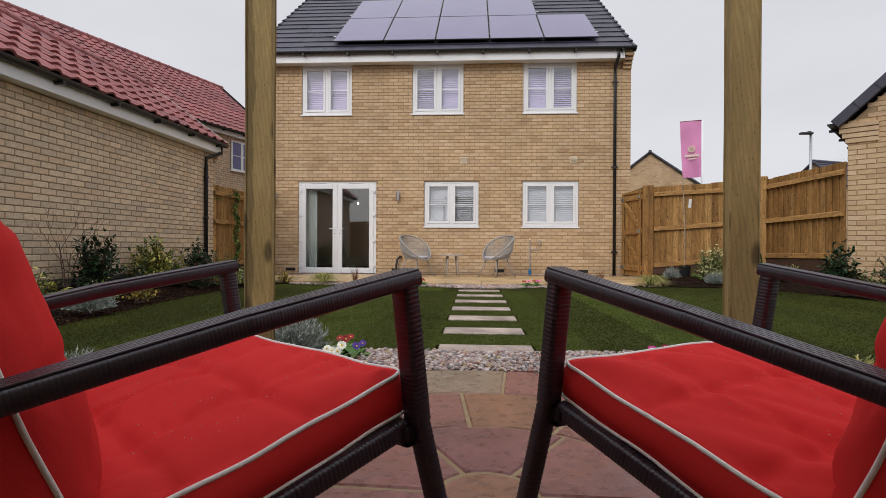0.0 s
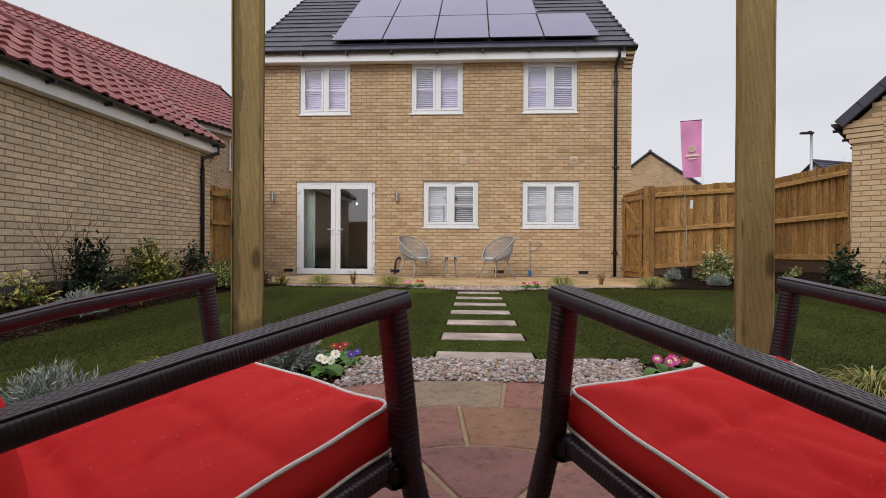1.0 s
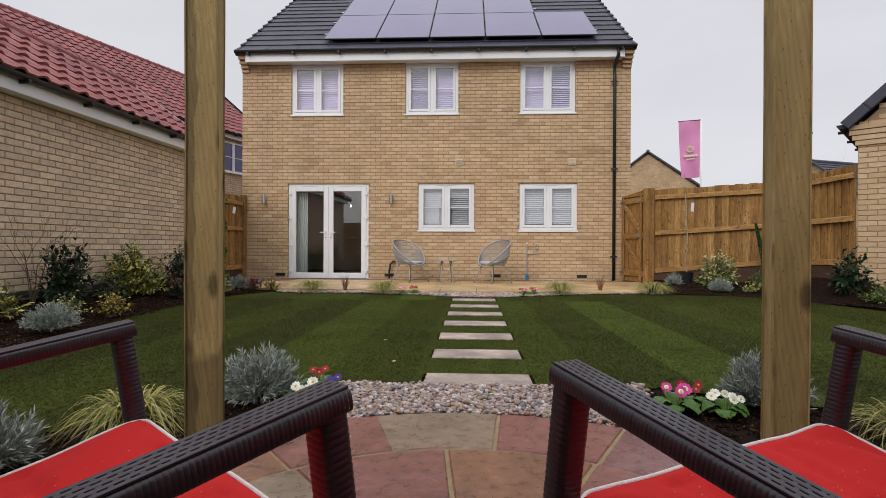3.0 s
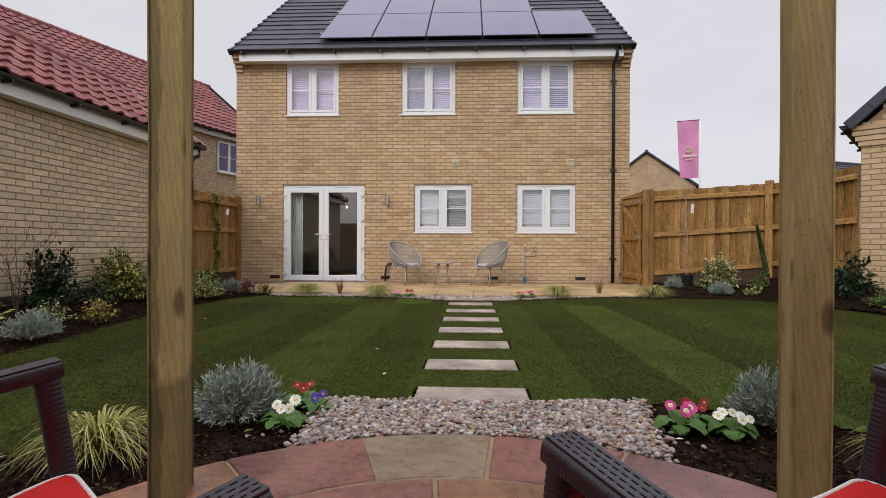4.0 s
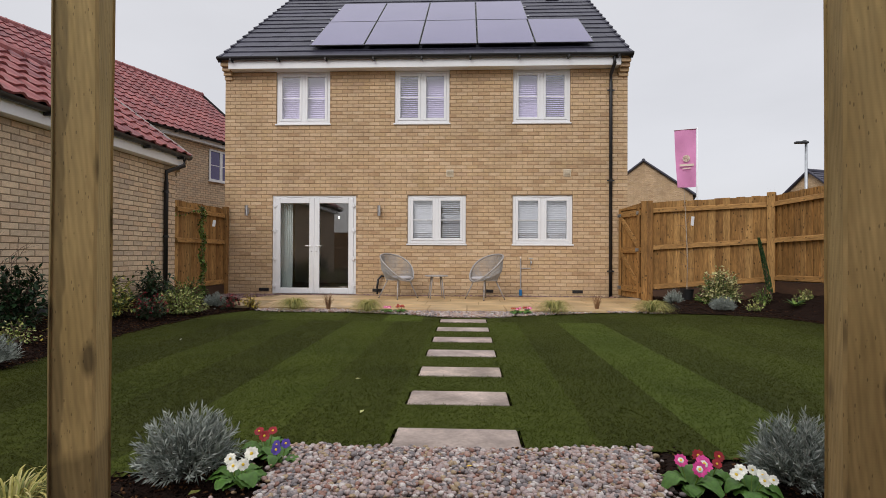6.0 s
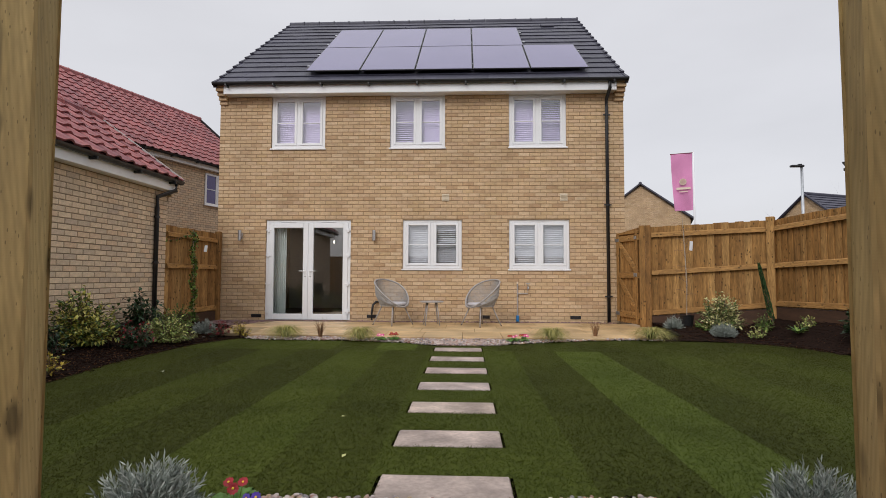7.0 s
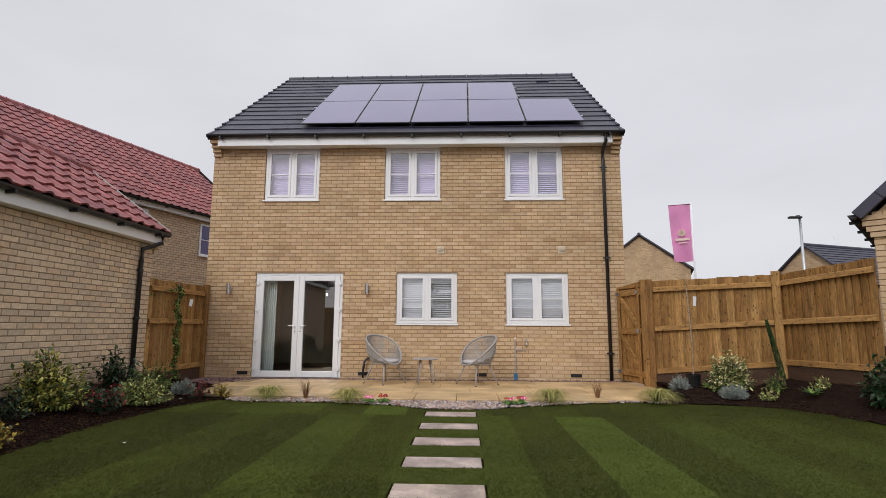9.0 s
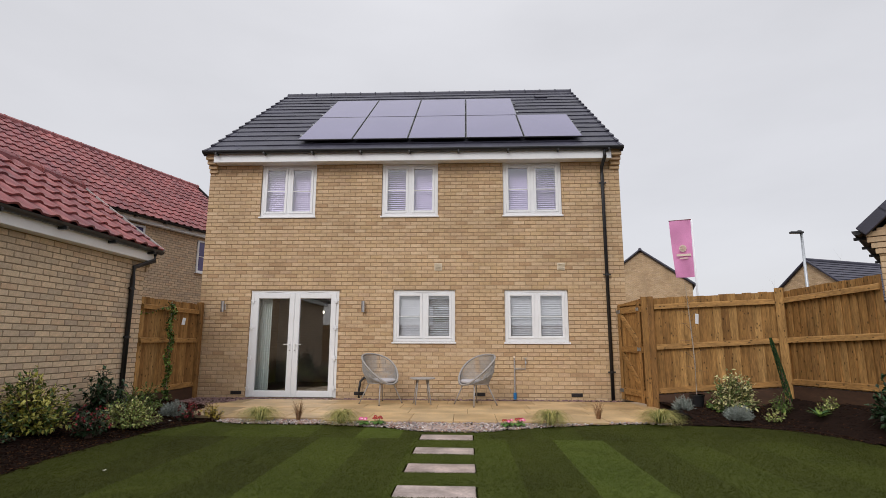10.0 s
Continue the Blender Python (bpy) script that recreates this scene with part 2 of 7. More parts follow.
def post_material(name, stain_at):
    """Sawn pine: growth rings cut lengthwise, knots, and where stain_at is given a dark damp streak up one arris."""
    m = material(name, [(0.335, 0.25, 0.10), (0.40, 0.30, 0.13), (0.29, 0.21, 0.082)], rough=0.7, scale=2.0, stretch=(5, 5, 0.9), fine=16, fine_amount=0.13, bump=0.3, bump_scale=20, bump_dist=0.005, stain=0.22, stain_scale=2.5, spec=0.3)
    nt = m.node_tree
    b = nt.nodes["Principled BSDF"]
    col = b.inputs["Base Color"].links[0].from_socket
    co = nt.nodes.new("ShaderNodeTexCoord")
    mp = nt.nodes.new("ShaderNodeMapping")
    mp.inputs["Scale"].default_value = (9, 9, 1.1)
    nt.links.new(co.outputs["Object"], mp.inputs[0])
    wv = nt.nodes.new("ShaderNodeTexWave")
    wv.bands_direction = "DIAGONAL"
    wv.inputs["Scale"].default_value = 4.5
    wv.inputs["Distortion"].default_value = 7.0
    wv.inputs["Detail"].default_value = 2.0
    wv.inputs["Detail Scale"].default_value = 0.7
    nt.links.new(mp.outputs[0], wv.inputs["Vector"])
    vo = nt.nodes.new("ShaderNodeTexVoronoi")
    vo.inputs["Scale"].default_value = 1.1
    mk = nt.nodes.new("ShaderNodeMapping")
    mk.inputs["Scale"].default_value = (8, 8, 3.2)
    nt.links.new(co.outputs["Object"], mk.inputs[0])
    nt.links.new(mk.outputs[0], vo.inputs["Vector"])

    def mult(col, value, lo, hi, f0=0.0, f1=1.0):
        mr = nt.nodes.new("ShaderNodeMapRange")
        mr.inputs["From Min"].default_value, mr.inputs["From Max"].default_value = f0, f1
        mr.inputs["To Min"].default_value, mr.inputs["To Max"].default_value = lo, hi
        nt.links.new(value, mr.inputs["Value"])
        sc = nt.nodes.new("ShaderNodeVectorMath")
        sc.operation = "SCALE"
        nt.links.new(col, sc.inputs[0])
        nt.links.new(mr.outputs[0], sc.inputs["Scale"])
        return sc.outputs[0]
    col = mult(col, wv.outputs["Fac"], 0.88, 1.05)
    col = mult(col, vo.outputs["Distance"], 0.38, 1.0, 0.10, 0.20)

    def voronoi_marks(stretch, lo, f0, f1):
        mm = nt.nodes.new("ShaderNodeMapping")
        mm.inputs["Scale"].default_value = stretch
        nt.links.new(co.outputs["Object"], mm.inputs[0])
        v = nt.nodes.new("ShaderNodeTexVoronoi")
        nt.links.new(mm.outputs[0], v.inputs["Vector"])
        return mult(col, v.outputs["Distance"], lo, 1.0, f0, f1)
    # short dark flecks along the grain, and fine saw marks across it
    col = voronoi_marks((21, 21, 6), 0.52, 0.10, 0.17)
    sw = nt.nodes.new("ShaderNodeTexWave")
    sw.bands_direction = "Z"
    sw.inputs["Scale"].default_value = 55.0
    sw.inputs["Distortion"].default_value = 3.0
    sw.inputs["Detail"].default_value = 2.0
    nt.links.new(co.outputs["Object"], sw.inputs["Vector"])
    col = mult(col, sw.outputs["Fac"], 0.98, 1.01)
    if stain_at is not None:
        sp = nt.nodes.new("ShaderNodeSeparateXYZ")
        nt.links.new(co.outputs["Object"], sp.inputs[0])
        nz = nt.nodes.new("ShaderNodeTexNoise")
        nz.inputs["Scale"].default_value = 5.0
        nt.links.new(co.outputs["Object"], nz.inputs["Vector"])
        ad = nt.nodes.new("ShaderNodeMath")
        ad.operation = "MULTIPLY_ADD"
        nt.links.new(nz.outputs["Fac"], ad.inputs[0])
        ad.inputs[1].default_value = 0.06
        nt.links.new(sp.outputs["X"], ad.inputs[2])
        col = mult(col, ad.outputs[0], 0.56, 1.0, stain_at, stain_at + 0.006)
        # the outer arris beside the streak stays pale
        col = mult(col, ad.outputs[0], 1.6, 1.0, stain_at - 0.046, stain_at - 0.040)
        # damp rising from the ground, with an uneven upper edge
        az = nt.nodes.new("ShaderNodeMath")
        az.operation = "MULTIPLY_ADD"
        nt.links.new(nz.outputs["Fac"], az.inputs[0])
        az.inputs[1].default_value = 0.5
        nt.links.new(sp.outputs["Z"], az.inputs[2])
        col = mult(col, az.outputs[0], 0.55, 1.0, 0.66, 0.70)
    nt.links.new(col, b.inputs["Base Color"])
    return m


M_POST = post_material("pine_post", None)
M_POST_STAINED = post_material("stained_pine_post", 0.008)
# the bluish base and lavender coat tint imitate sky sheen on the strands
M_WEAVE = material("dark_rattan", [(0.013, 0.008, 0.015), (0.020, 0.009, 0.015), (0.015, 0.010, 0.018)], rough=0.46, spec=0.6, by="island", scale=20, fine=60, fine_amount=0.3, bump=0.1)
M_WEAVE.node_tree.nodes["Principled BSDF"].inputs["Coat Weight"].default_value = 0.5
M_WEAVE.node_tree.nodes["Principled BSDF"].inputs["Coat Roughness"].default_value = 0.28
M_WEAVE.node_tree.nodes["Principled BSDF"].inputs["Coat Tint"].default_value = (0.88, 0.86, 1.0, 1)
M_RATFRAME = material("dark_rattan_core", [(0.012, 0.008, 0.009), (0.02, 0.012, 0.013)], rough=0.5, scale=20, bump=0.2)
M_RED = material("red_cushion_fabric", [(0.62, 0.030, 0.031), (0.68, 0.037, 0.037)], rough=0.85, scale=5, fine=600, fine_amount=0.12, bump=0.25, bump_scale=700, bump_dist=0.001, spec=0.08)
M_PIPING = material("white_piping", [(0.84, 0.82, 0.80), (0.88, 0.86, 0.85)], rough=0.7, scale=30, fine=300, fine_amount=0.1, bump=0.2)
M_DROP = material("rain_drop", [(0.62, 0.25, 0.24), (0.7, 0.34, 0.33)], rough=0.1, scale=30, bump=0.0)
M_GREYROPE = material("grey_cord", [(0.30, 0.29, 0.28), (0.38, 0.37, 0.36)], rough=0.7, scale=20, fine=150, fine_amount=0.15, bump=0.2)
M_GREYCUSH = material("grey_cushion", [(0.46, 0.44, 0.46), (0.52, 0.50, 0.52)], rough=0.85, scale=6, fine=300, fine_amount=0.08, bump=0.2)
M_GREYLEG = material("grey_painted_metal", [(0.34, 0.32, 0.31), (0.38, 0.36, 0.35)], rough=0.5, scale=10, bump=0.05)
M_FLAGCLOTH = material("pink_flag_cloth", [(0.68, 0.25, 0.48), (0.74, 0.30, 0.53)], rough=0.8, scale=2, fine=30, fine_amount=0.08, bump=0.0)
M_FLAGMARK = material("cream_print", [(0.75, 0.62, 0.50), (0.8, 0.68, 0.56)], rough=0.8, scale=2, bump=0.0)
M_TWIG = material("bare_twig", [(0.10, 0.06, 0.05), (0.16, 0.10, 0.08)], rough=0.8, scale=20, bump=0.3)
M_BARK = material("sapling_bark", [(0.30, 0.24, 0.18), (0.42, 0.35, 0.28)], rough=0.8, scale=20, bump=0.3)


def leaf_material(name, colours, rough=0.5, trans=0.0):
    return material(name, colours, rough=rough, by="island", scale=30, fine=60, fine_amount=0.2, bump=0.15, bump_scale=90, spec=0.35, crisp=True)


M_LF_DARK = leaf_material("dark_green_leaf", [(0.015, 0.04, 0.015), (0.03, 0.07, 0.025), (0.02, 0.05, 0.02)], 0.4)
M_LF_VAR = leaf_material("variegated_leaf", [(0.52, 0.48, 0.10), (0.08, 0.13, 0.03), (0.58, 0.53, 0.15), (0.06, 0.11, 0.028), (0.44, 0.42, 0.09), (0.11, 0.16, 0.04), (0.34, 0.34, 0.08)], 0.4)
M_LF_PALE = leaf_material("pale_variegated_leaf", [(0.42, 0.45, 0.13), (0.14, 0.22, 0.05), (0.54, 0.53, 0.22), (0.24, 0.33, 0.08)], 0.45)
M_LF_CREAM = leaf_material("cream_edged_leaf", [(0.55, 0.52, 0.24), (0.12, 0.18, 0.05), (0.62, 0.58, 0.32), (0.08, 0.13, 0.035), (0.48, 0.46, 0.20)], 0.4)
M_LF_YEL = leaf_material("golden_leaf", [(0.42, 0.30, 0.03), (0.30, 0.22, 0.03), (0.14, 0.15, 0.03), (0.5, 0.38, 0.06)], 0.5)
M_LF_RED = leaf_material("red_leaf", [(0.30, 0.018, 0.03), (0.15, 0.012, 0.02), (0.42, 0.03, 0.05)], 0.45)
M_LF_GRN = leaf_material("fresh_green_leaf", [(0.10, 0.18, 0.03), (0.17, 0.26, 0.05), (0.06, 0.12, 0.025)], 0.45)
M_LF_PRIM = leaf_material("primrose_leaf", [(0.040, 0.105, 0.018), (0.075, 0.165, 0.028), (0.052, 0.13, 0.022)], 0.5)
M_LF_LAV = leaf_material("grey_lavender_leaf", [(0.25, 0.28, 0.25), (0.36, 0.39, 0.36), (0.16, 0.19, 0.165), (0.30, 0.33, 0.30)], 0.7)
M_LF_SEDGE = leaf_material("striped_sedge_leaf", [(0.36, 0.33, 0.09), (0.15, 0.17, 0.035), (0.46, 0.41, 0.16), (0.22, 0.23, 0.055), (0.40, 0.34, 0.10)], 0.5)
M_LF_BROWN = leaf_material("bronze_sedge_leaf", [(0.22, 0.11, 0.05), (0.30, 0.16, 0.08), (0.15, 0.08, 0.04)], 0.6)
M_LF_CYP = leaf_material("cypress_leaf", [(0.03, 0.075, 0.025), (0.05, 0.11, 0.035), (0.02, 0.05, 0.02)], 0.6)
M_PT_WHITE = leaf_material("white_petal", [(0.78, 0.78, 0.66), (0.82, 0.82, 0.74)], 0.6)
M_PT_PINK = leaf_material("pink_petal", [(0.62, 0.03, 0.22), (0.70, 0.06, 0.30)], 0.5)
M_PT_RED = leaf_material("red_petal", [(0.24, 0.005, 0.012), (0.30, 0.009, 0.018)], 0.5)
M_PT_BLUE = leaf_material("purple_petal", [(0.05, 0.025, 0.24), (0.075, 0.035, 0.32)], 0.5)
M_PT_EYE = leaf_material("yellow_eye", [(0.75, 0.50, 0.03), (0.8, 0.55, 0.05)], 0.6)


def lawn_material():
    """Turf laid in rolls of slightly different greens, running away from the house."""
    m = material("turf", [(0.044, 0.055, 0.0060), (0.056, 0.069, 0.0086), (0.049, 0.063, 0.0072)], rough=0.8, by="world", scale=1.4, fine=30, fine_amount=0.16, bump=0.08, bump_scale=160, bump_dist=0.006, spec=0.15, stain=0.15, stain_scale=0.8)
    nt = m.node_tree
    b = nt.nodes["Principled BSDF"]
    was = b.inputs["Base Color"].links[0].from_socket
    geo = nt.nodes.new("ShaderNodeNewGeometry")
    sx = nt.nodes.new("ShaderNodeSeparateXYZ")
    wob = nt.nodes.new("ShaderNodeTexNoise")
    wob.inputs["Scale"].default_value = 9.0
    nt.links.new(geo.outputs["Position"], wob.inputs["Vector"])
    nt.links.new(geo.outputs["Position"], sx.inputs[0])
    tones = [0.70, 0.58, 0.84, 0.66, 1.08, 0.84, 1.04, 1.08, 0.80, 1.42, 0.78, 0.96, 0.76, 0.90, 0.70, 0.78, 0.72, 0.78]
    wide = 0.535

    def rolls(shift, tones, sway):
        # x, swayed a little, laid over the rolls from x = 0.395 on
        a = nt.nodes.new("ShaderNodeMath")
        a.operation = "MULTIPLY_ADD"
        nt.links.new(wob.outputs["Fac"], a.inputs[0])
        a.inputs[1].default_value = sway
        nt.links.new(sx.outputs["X"], a.inputs[2])
        c = nt.nodes.new("ShaderNodeMapRange")
        c.inputs["From Min"].default_value = 0.395 + sway / 2 + shift
        c.inputs["From Max"].default_value = 0.395 + sway / 2 + shift + wide * len(tones)
        nt.links.new(a.outputs[0], c.inputs["Value"])
        r = ramp_node(nt, [(k / len(tones), (v * (1.12 - 0.14 * v), v, v * (0.55 + 0.40 * v))) for k, v in enumerate(tones)])
        r.color_ramp.interpolation = "CONSTANT"
        nt.links.new(c.outputs[0], r.inputs[0])
        return r
    near, far = rolls(0.0, tones, 0.05), rolls(-0.18, tones[4:] + tones[:4], 0.05)
    cut = nt.nodes.new("ShaderNodeMath")
    cut.operation = "GREATER_THAN"
    nt.links.new(sx.outputs["Y"], cut.inputs[0])
    cut.inputs[1].default_value = -3.88
    mx = nt.nodes.new("ShaderNodeMix")
    mx.data_type = "RGBA"
    nt.links.new(cut.outputs[0], mx.inputs["Factor"])
    nt.links.new(near.outputs[0], mx.inputs["A"])
    nt.links.new(far.outputs[0], mx.inputs["B"])
    mu = nt.nodes.new("ShaderNodeVectorMath")
    mu.operation = "MULTIPLY"
    nt.links.new(was, mu.inputs[0])
    nt.links.new(mx.outputs["Result"], mu.inputs[1])
    nt.links.new(mu.outputs[0], b.inputs["Base Color"])
    return m


def blade_material(turf):
    """The turf's greens on thin blades that let half of the light through."""
    m = turf.copy()
    m.name = "grass_blade"
    nt = m.node_tree
    b = nt.nodes["Principled BSDF"]
    tr = nt.nodes.new("ShaderNodeBsdfTranslucent")
    nt.links.new(b.inputs["Base Color"].links[0].from_socket, tr.inputs["Color"])
    mx = nt.nodes.new("ShaderNodeMixShader")
    mx.inputs[0].default_value = 0.45
    nt.links.new(b.outputs[0], mx.inputs[1])
    nt.links.new(tr.outputs[0], mx.inputs[2])
    nt.links.new(mx.outputs[0], nt.nodes["Material Output"].inputs["Surface"])
    return m


M_LAWN = lawn_material()
M_BLADE = blade_material(M_LAWN)


# ---- mesh helpers ----
class Geo:
    """Vertices and faces of one mesh, gathered piece by piece."""

    def __init__(self):
        self.v, self.f = [], []

    def add(self, verts, faces, m=None):
        n = len(self.v)
        self.v += [tuple(m @ Vector(p)) for p in verts] if m is not None else [tuple(p) for p in verts]
        self.f += [tuple(i + n for i in f) for f in faces]
        return self

    def box(self, lo, hi, c=0.0, m=None):
        """A box, with its edges chamfered by c."""
        (x0, y0, z0), (x1, y1, z1) = lo, hi
        if c <= 0:
            vs = [(x, y, z) for x in (x0, x1) for y in (y0, y1) for z in (z0, z1)]
            return self.add(vs, [(0, 1, 3, 2), (4, 6, 7, 5), (0, 4, 5, 1), (2, 3, 7, 6), (0, 2, 6, 4), (1, 5, 7, 3)], m)
        vs, at = [], {}
        for i, x in enumerate((x0, x1)):
            for j, y in enumerate((y0, y1)):
                for k, z in enumerate((z0, z1)):
                    dx, dy, dz = (c if i == 0 else -c), (c if j == 0 else -c), (c if k == 0 else -c)
                    for a, p in enumerate(((x, y + dy, z + dz), (x + dx, y, z + dz), (x + dx, y + dy, z))):
                        at[i, j, k, a] = len(vs)
                        vs.append(p)
        fs = []
        for i in (0, 1):
            q = [at[i, j, k, 0] for j, k in ((0, 0), (0, 1), (1, 1), (1, 0))]
            fs.append(q if i == 0 else q[::-1])
            q = [at[j, i, k, 1] for j, k in ((0, 0), (1, 0), (1, 1), (0, 1))]
            fs.append(q if i == 0 else q[::-1])
            q = [at[j, k, i, 2] for j, k in ((0, 0), (0, 1), (1, 1), (1, 0))]
            fs.append(q if i == 0 else q[::-1])
        for i in (0, 1):
            for j in (0, 1):
                s = (i + j) % 2 == 0
                q = [at[i, j, 0, 0], at[i, j, 0, 1], at[i, j, 1, 1], at[i, j, 1, 0]]
                fs.append(q if s else q[::-1])
                q = [at[i, 0, j, 0], at[i, 1, j, 0], at[i, 1, j, 2], at[i, 0, j, 2]]
                fs.append(q if s else q[::-1])
                q = [at[0, i, j, 1], at[0, i, j, 2], at[1, i, j, 2], at[1, i, j, 1]]
                fs.append(q if s else q[::-1])
        for i in (0, 1):
            for j in (0, 1):
                for k in (0, 1):
                    q = [at[i, j, k, a] for a in (0, 1, 2)]
                    fs.append(q if (i + j + k) % 2 == 0 else q[::-1])
        return self.add(vs, fs, m)

    def tube(self, pts, radii, sides=8, cap=True, squash=1.0, up=(0, 0, 1)):
        """A round bar along a line of points."""
        pts = [Vector(p) for p in pts]
        if not isinstance(radii, (list, tuple)):
            radii = [radii] * len(pts)
        n0 = len(self.v)
        ref = Vector(up)
        for i, p in enumerate(pts):
            d = (pts[min(i + 1, len(pts) - 1)] - pts[max(i - 1, 0)]).normalized()
            a = d.cross(ref)
            if a.length < 1e-3:
                a = d.cross(Vector((1, 0.1, 0)))
            a.normalize()
            b = a.cross(d)
            for k in range(sides):
                w = 2 * math.pi * (k + 0.5) / sides
                self.v.append(tuple(p + (a * math.cos(w) + b * math.sin(w) * squash) * radii[i]))
        for i in range(len(pts) - 1):
            for k in range(sides):
                q, r = n0 + i * sides, (k + 1) % sides
                self.f.append((q + k, q + r, q + sides + r, q + sides + k))
        if cap:
            self.f.append(tuple(n0 + k for k in range(sides))[::-1])
            self.f.append(tuple(n0 + (len(pts) - 1) * sides + k for k in range(sides)))
        return self

    def mesh(self, name, mat, smooth=False):
        me = bpy.data.meshes.new(name)
        me.from_pydata(self.v, [], self.f)
        if mat:
            me.materials.append(mat)
        if smooth:
            me.polygons.foreach_set("use_smooth", [True] * len(me.polygons))
        me.update()
        return me


def part(name, geo, mat, parent, label="", smooth=False, m=None):
    ob = new(name, geo.mesh(name, mat, smooth) if isinstance(geo, Geo) else geo)
    ob.parent = parent
    if m is not None:
        ob.matrix_basis = m
    if label:
        ob["label"] = label
    return ob


def thing(name, label, category, m=None, group="", kind="", data=None):
    ob = new(name, data)
    if m is not None:
        ob.matrix_basis = m
    return tagged(ob, label, category, group, kind)


def solid(name, geo, mat, label, category, group="", kind="", smooth=False, m=None):
    return thing(name, label, category, m, group, kind, geo.mesh(name, mat, smooth))


rnd = random.Random(7)


# ---- ground ----
g = Geo()
g.add([(-400, -400, -0.06), (400, -400, -0.06), (400, 400, -0.06), (-400, 400, -0.06)], [(0, 1, 2, 3)])
solid("ground", g, M_SOIL, "dark bare earth reaching away past the plots", "ground", kind="structure")

CX, CY = 3.96, -10.25          # middle of the round paving
LX, LY = 3.95, -10.12          # the point that the lawn's near edge is laid out from
R_OUT, R_LAWN = 1.35, 1.98
STONE_Y = [-8.10, -7.38, -6.65, -5.91, -5.16, -4.41, -3.63]   # far edges of the stepping stones


BED_L = [(-14.0, 1.1), (-9.0, 0.85), (-7.0, 0.55), (-5.85, 0.41), (-5.4, 0.35), (-4.85, 0.31), (-4.3, 0.34), (-3.5, 0.40), (-2.9, 0.64), (-2.5, 0.95)]
BED_R = [(-14.0, 9.9), (-6.0, 9.2), (-4.4, 8.88), (-3.6, 8.66), (-3.1, 8.40), (-2.8, 7.95), (-2.68, 7.35), (-2.5, 6.6)]


def bed_left(y):
    """Where the lawn ends at the planting bed beside the garage."""
    return float(np.interp(y, [p[0] for p in BED_L], [p[1] for p in BED_L]))


def bed_right(y):
    return float(np.interp(y, [p[0] for p in BED_R], [p[1] for p in BED_R]))


def lawn_far(x):
    pts = [(0.0, -2.55), (1.2, -2.95), (2.3, -2.95), (3.2, -3.15), (3.65, -3.42), (4.35, -3.45), (5.15, -3.05), (6.0, -2.75), (6.7, -2.62), (7.0, -2.70), (7.8, -2.80), (8.7, -3.10)]
    return float(np.interp(x, [p[0] for p in pts], [p[1] for p in pts]))


EDGE_X = [1.6, 2.2, 2.6, 3.2, 3.6, 3.95, 4.3, 4.9, 5.3, 5.7, 6.4]
EDGE_R = [2.0, 1.94, 1.89, 1.86, 1.73, 1.69, 1.73, 2.0, 2.12, 2.25, 2.4]


def edge_r(x):
    """How far the lawn's near edge lies from the middle of the round paving."""
    return float(np.interp(x, EDGE_X, EDGE_R))


def on_lawn(x, y):
    return bed_left(y) < x < bed_right(y) and y < lawn_far(x) and math.hypot(x - LX, y - LY) > edge_r(x) and y > -13.52


def on_stone(x, y, e=0.0):
    return 3.695 - e < x < 4.31 + e and any(f - 0.31 - e < y < f + e for f in STONE_Y)


# turf: a fine grid, cut to the lawn's outline
g = Geo()
step = 0.04
index = {}
for i in range(int(11.0 / step)):
    for j in range(int(11.6 / step)):
        x, y = -0.2 + i * step, -13.6 + j * step
        if on_lawn(x + step / 2, y + step / 2) and not on_stone(x + step / 2, y + step / 2):
            q = []
            for a, b in ((i, j), (i + 1, j), (i + 1, j + 1), (i, j + 1)):
                if (a, b) not in index:
                    index[a, b] = len(g.v)
                    px, py = -0.2 + a * step, -13.6 + b * step
                    g.v.append((px, py, -0.002 + 0.001 * noise.noise(Vector((px * 1.5, py * 1.5, 0)))))
                q.append(index[a, b])
            g.f.append(tuple(q))
solid("lawn", g, M_LAWN, "newly laid striped green turf lawn", "lawn", kind="structure", smooth=True)

# grass blades over it
rs = np.random.RandomState(3)
N = 900000
bx = rs.uniform(-0.2, 10.2, N)
by_ = -2.4 - 9.1 * rs.uniform(0, 1, N)
dist = np.hypot(bx - 4.0, by_ + 11.0)
keepers = rs.uniform(0, 1, N) < np.clip(4.2 / dist, 0.35, 1.0)
ok = bx > np.interp(by_, [p[0] for p in BED_L], [p[1] for p in BED_L]) - 0.01
ok &= bx < np.interp(by_, [p[0] for p in BED_R], [p[1] for p in BED_R]) + 0.01
lf_x = [0.0, 1.2, 2.3, 3.2, 3.65, 4.35, 5.15, 6.0, 6.7, 7.0, 7.8, 8.7]
ok &= by_ < np.interp(bx, lf_x, [lawn_far(v) for v in lf_x])
ok &= np.hypot(bx - LX, by_ - LY) > np.interp(bx, EDGE_X, EDGE_R) - 0.015
ok &= (dist < 9.5) & keepers & (by_ > -9.9)
for f in STONE_Y:
    ok &= ~((bx > 3.70) & (bx < 4.305) & (by_ > f - 0.305) & (by_ < f - 0.005))
bx, by_ = bx[ok], by_[ok]
n = len(bx)
h = rs.uniform(0.004, 0.012, n)
ang = rs.uniform(0, 2 * np.pi, n)
lean = rs.normal(0, 0.014, (n, 2))
wd = 0.0016 + 0.0012 * rs.uniform(0, 1, n)
co = np.zeros((n, 3, 3))
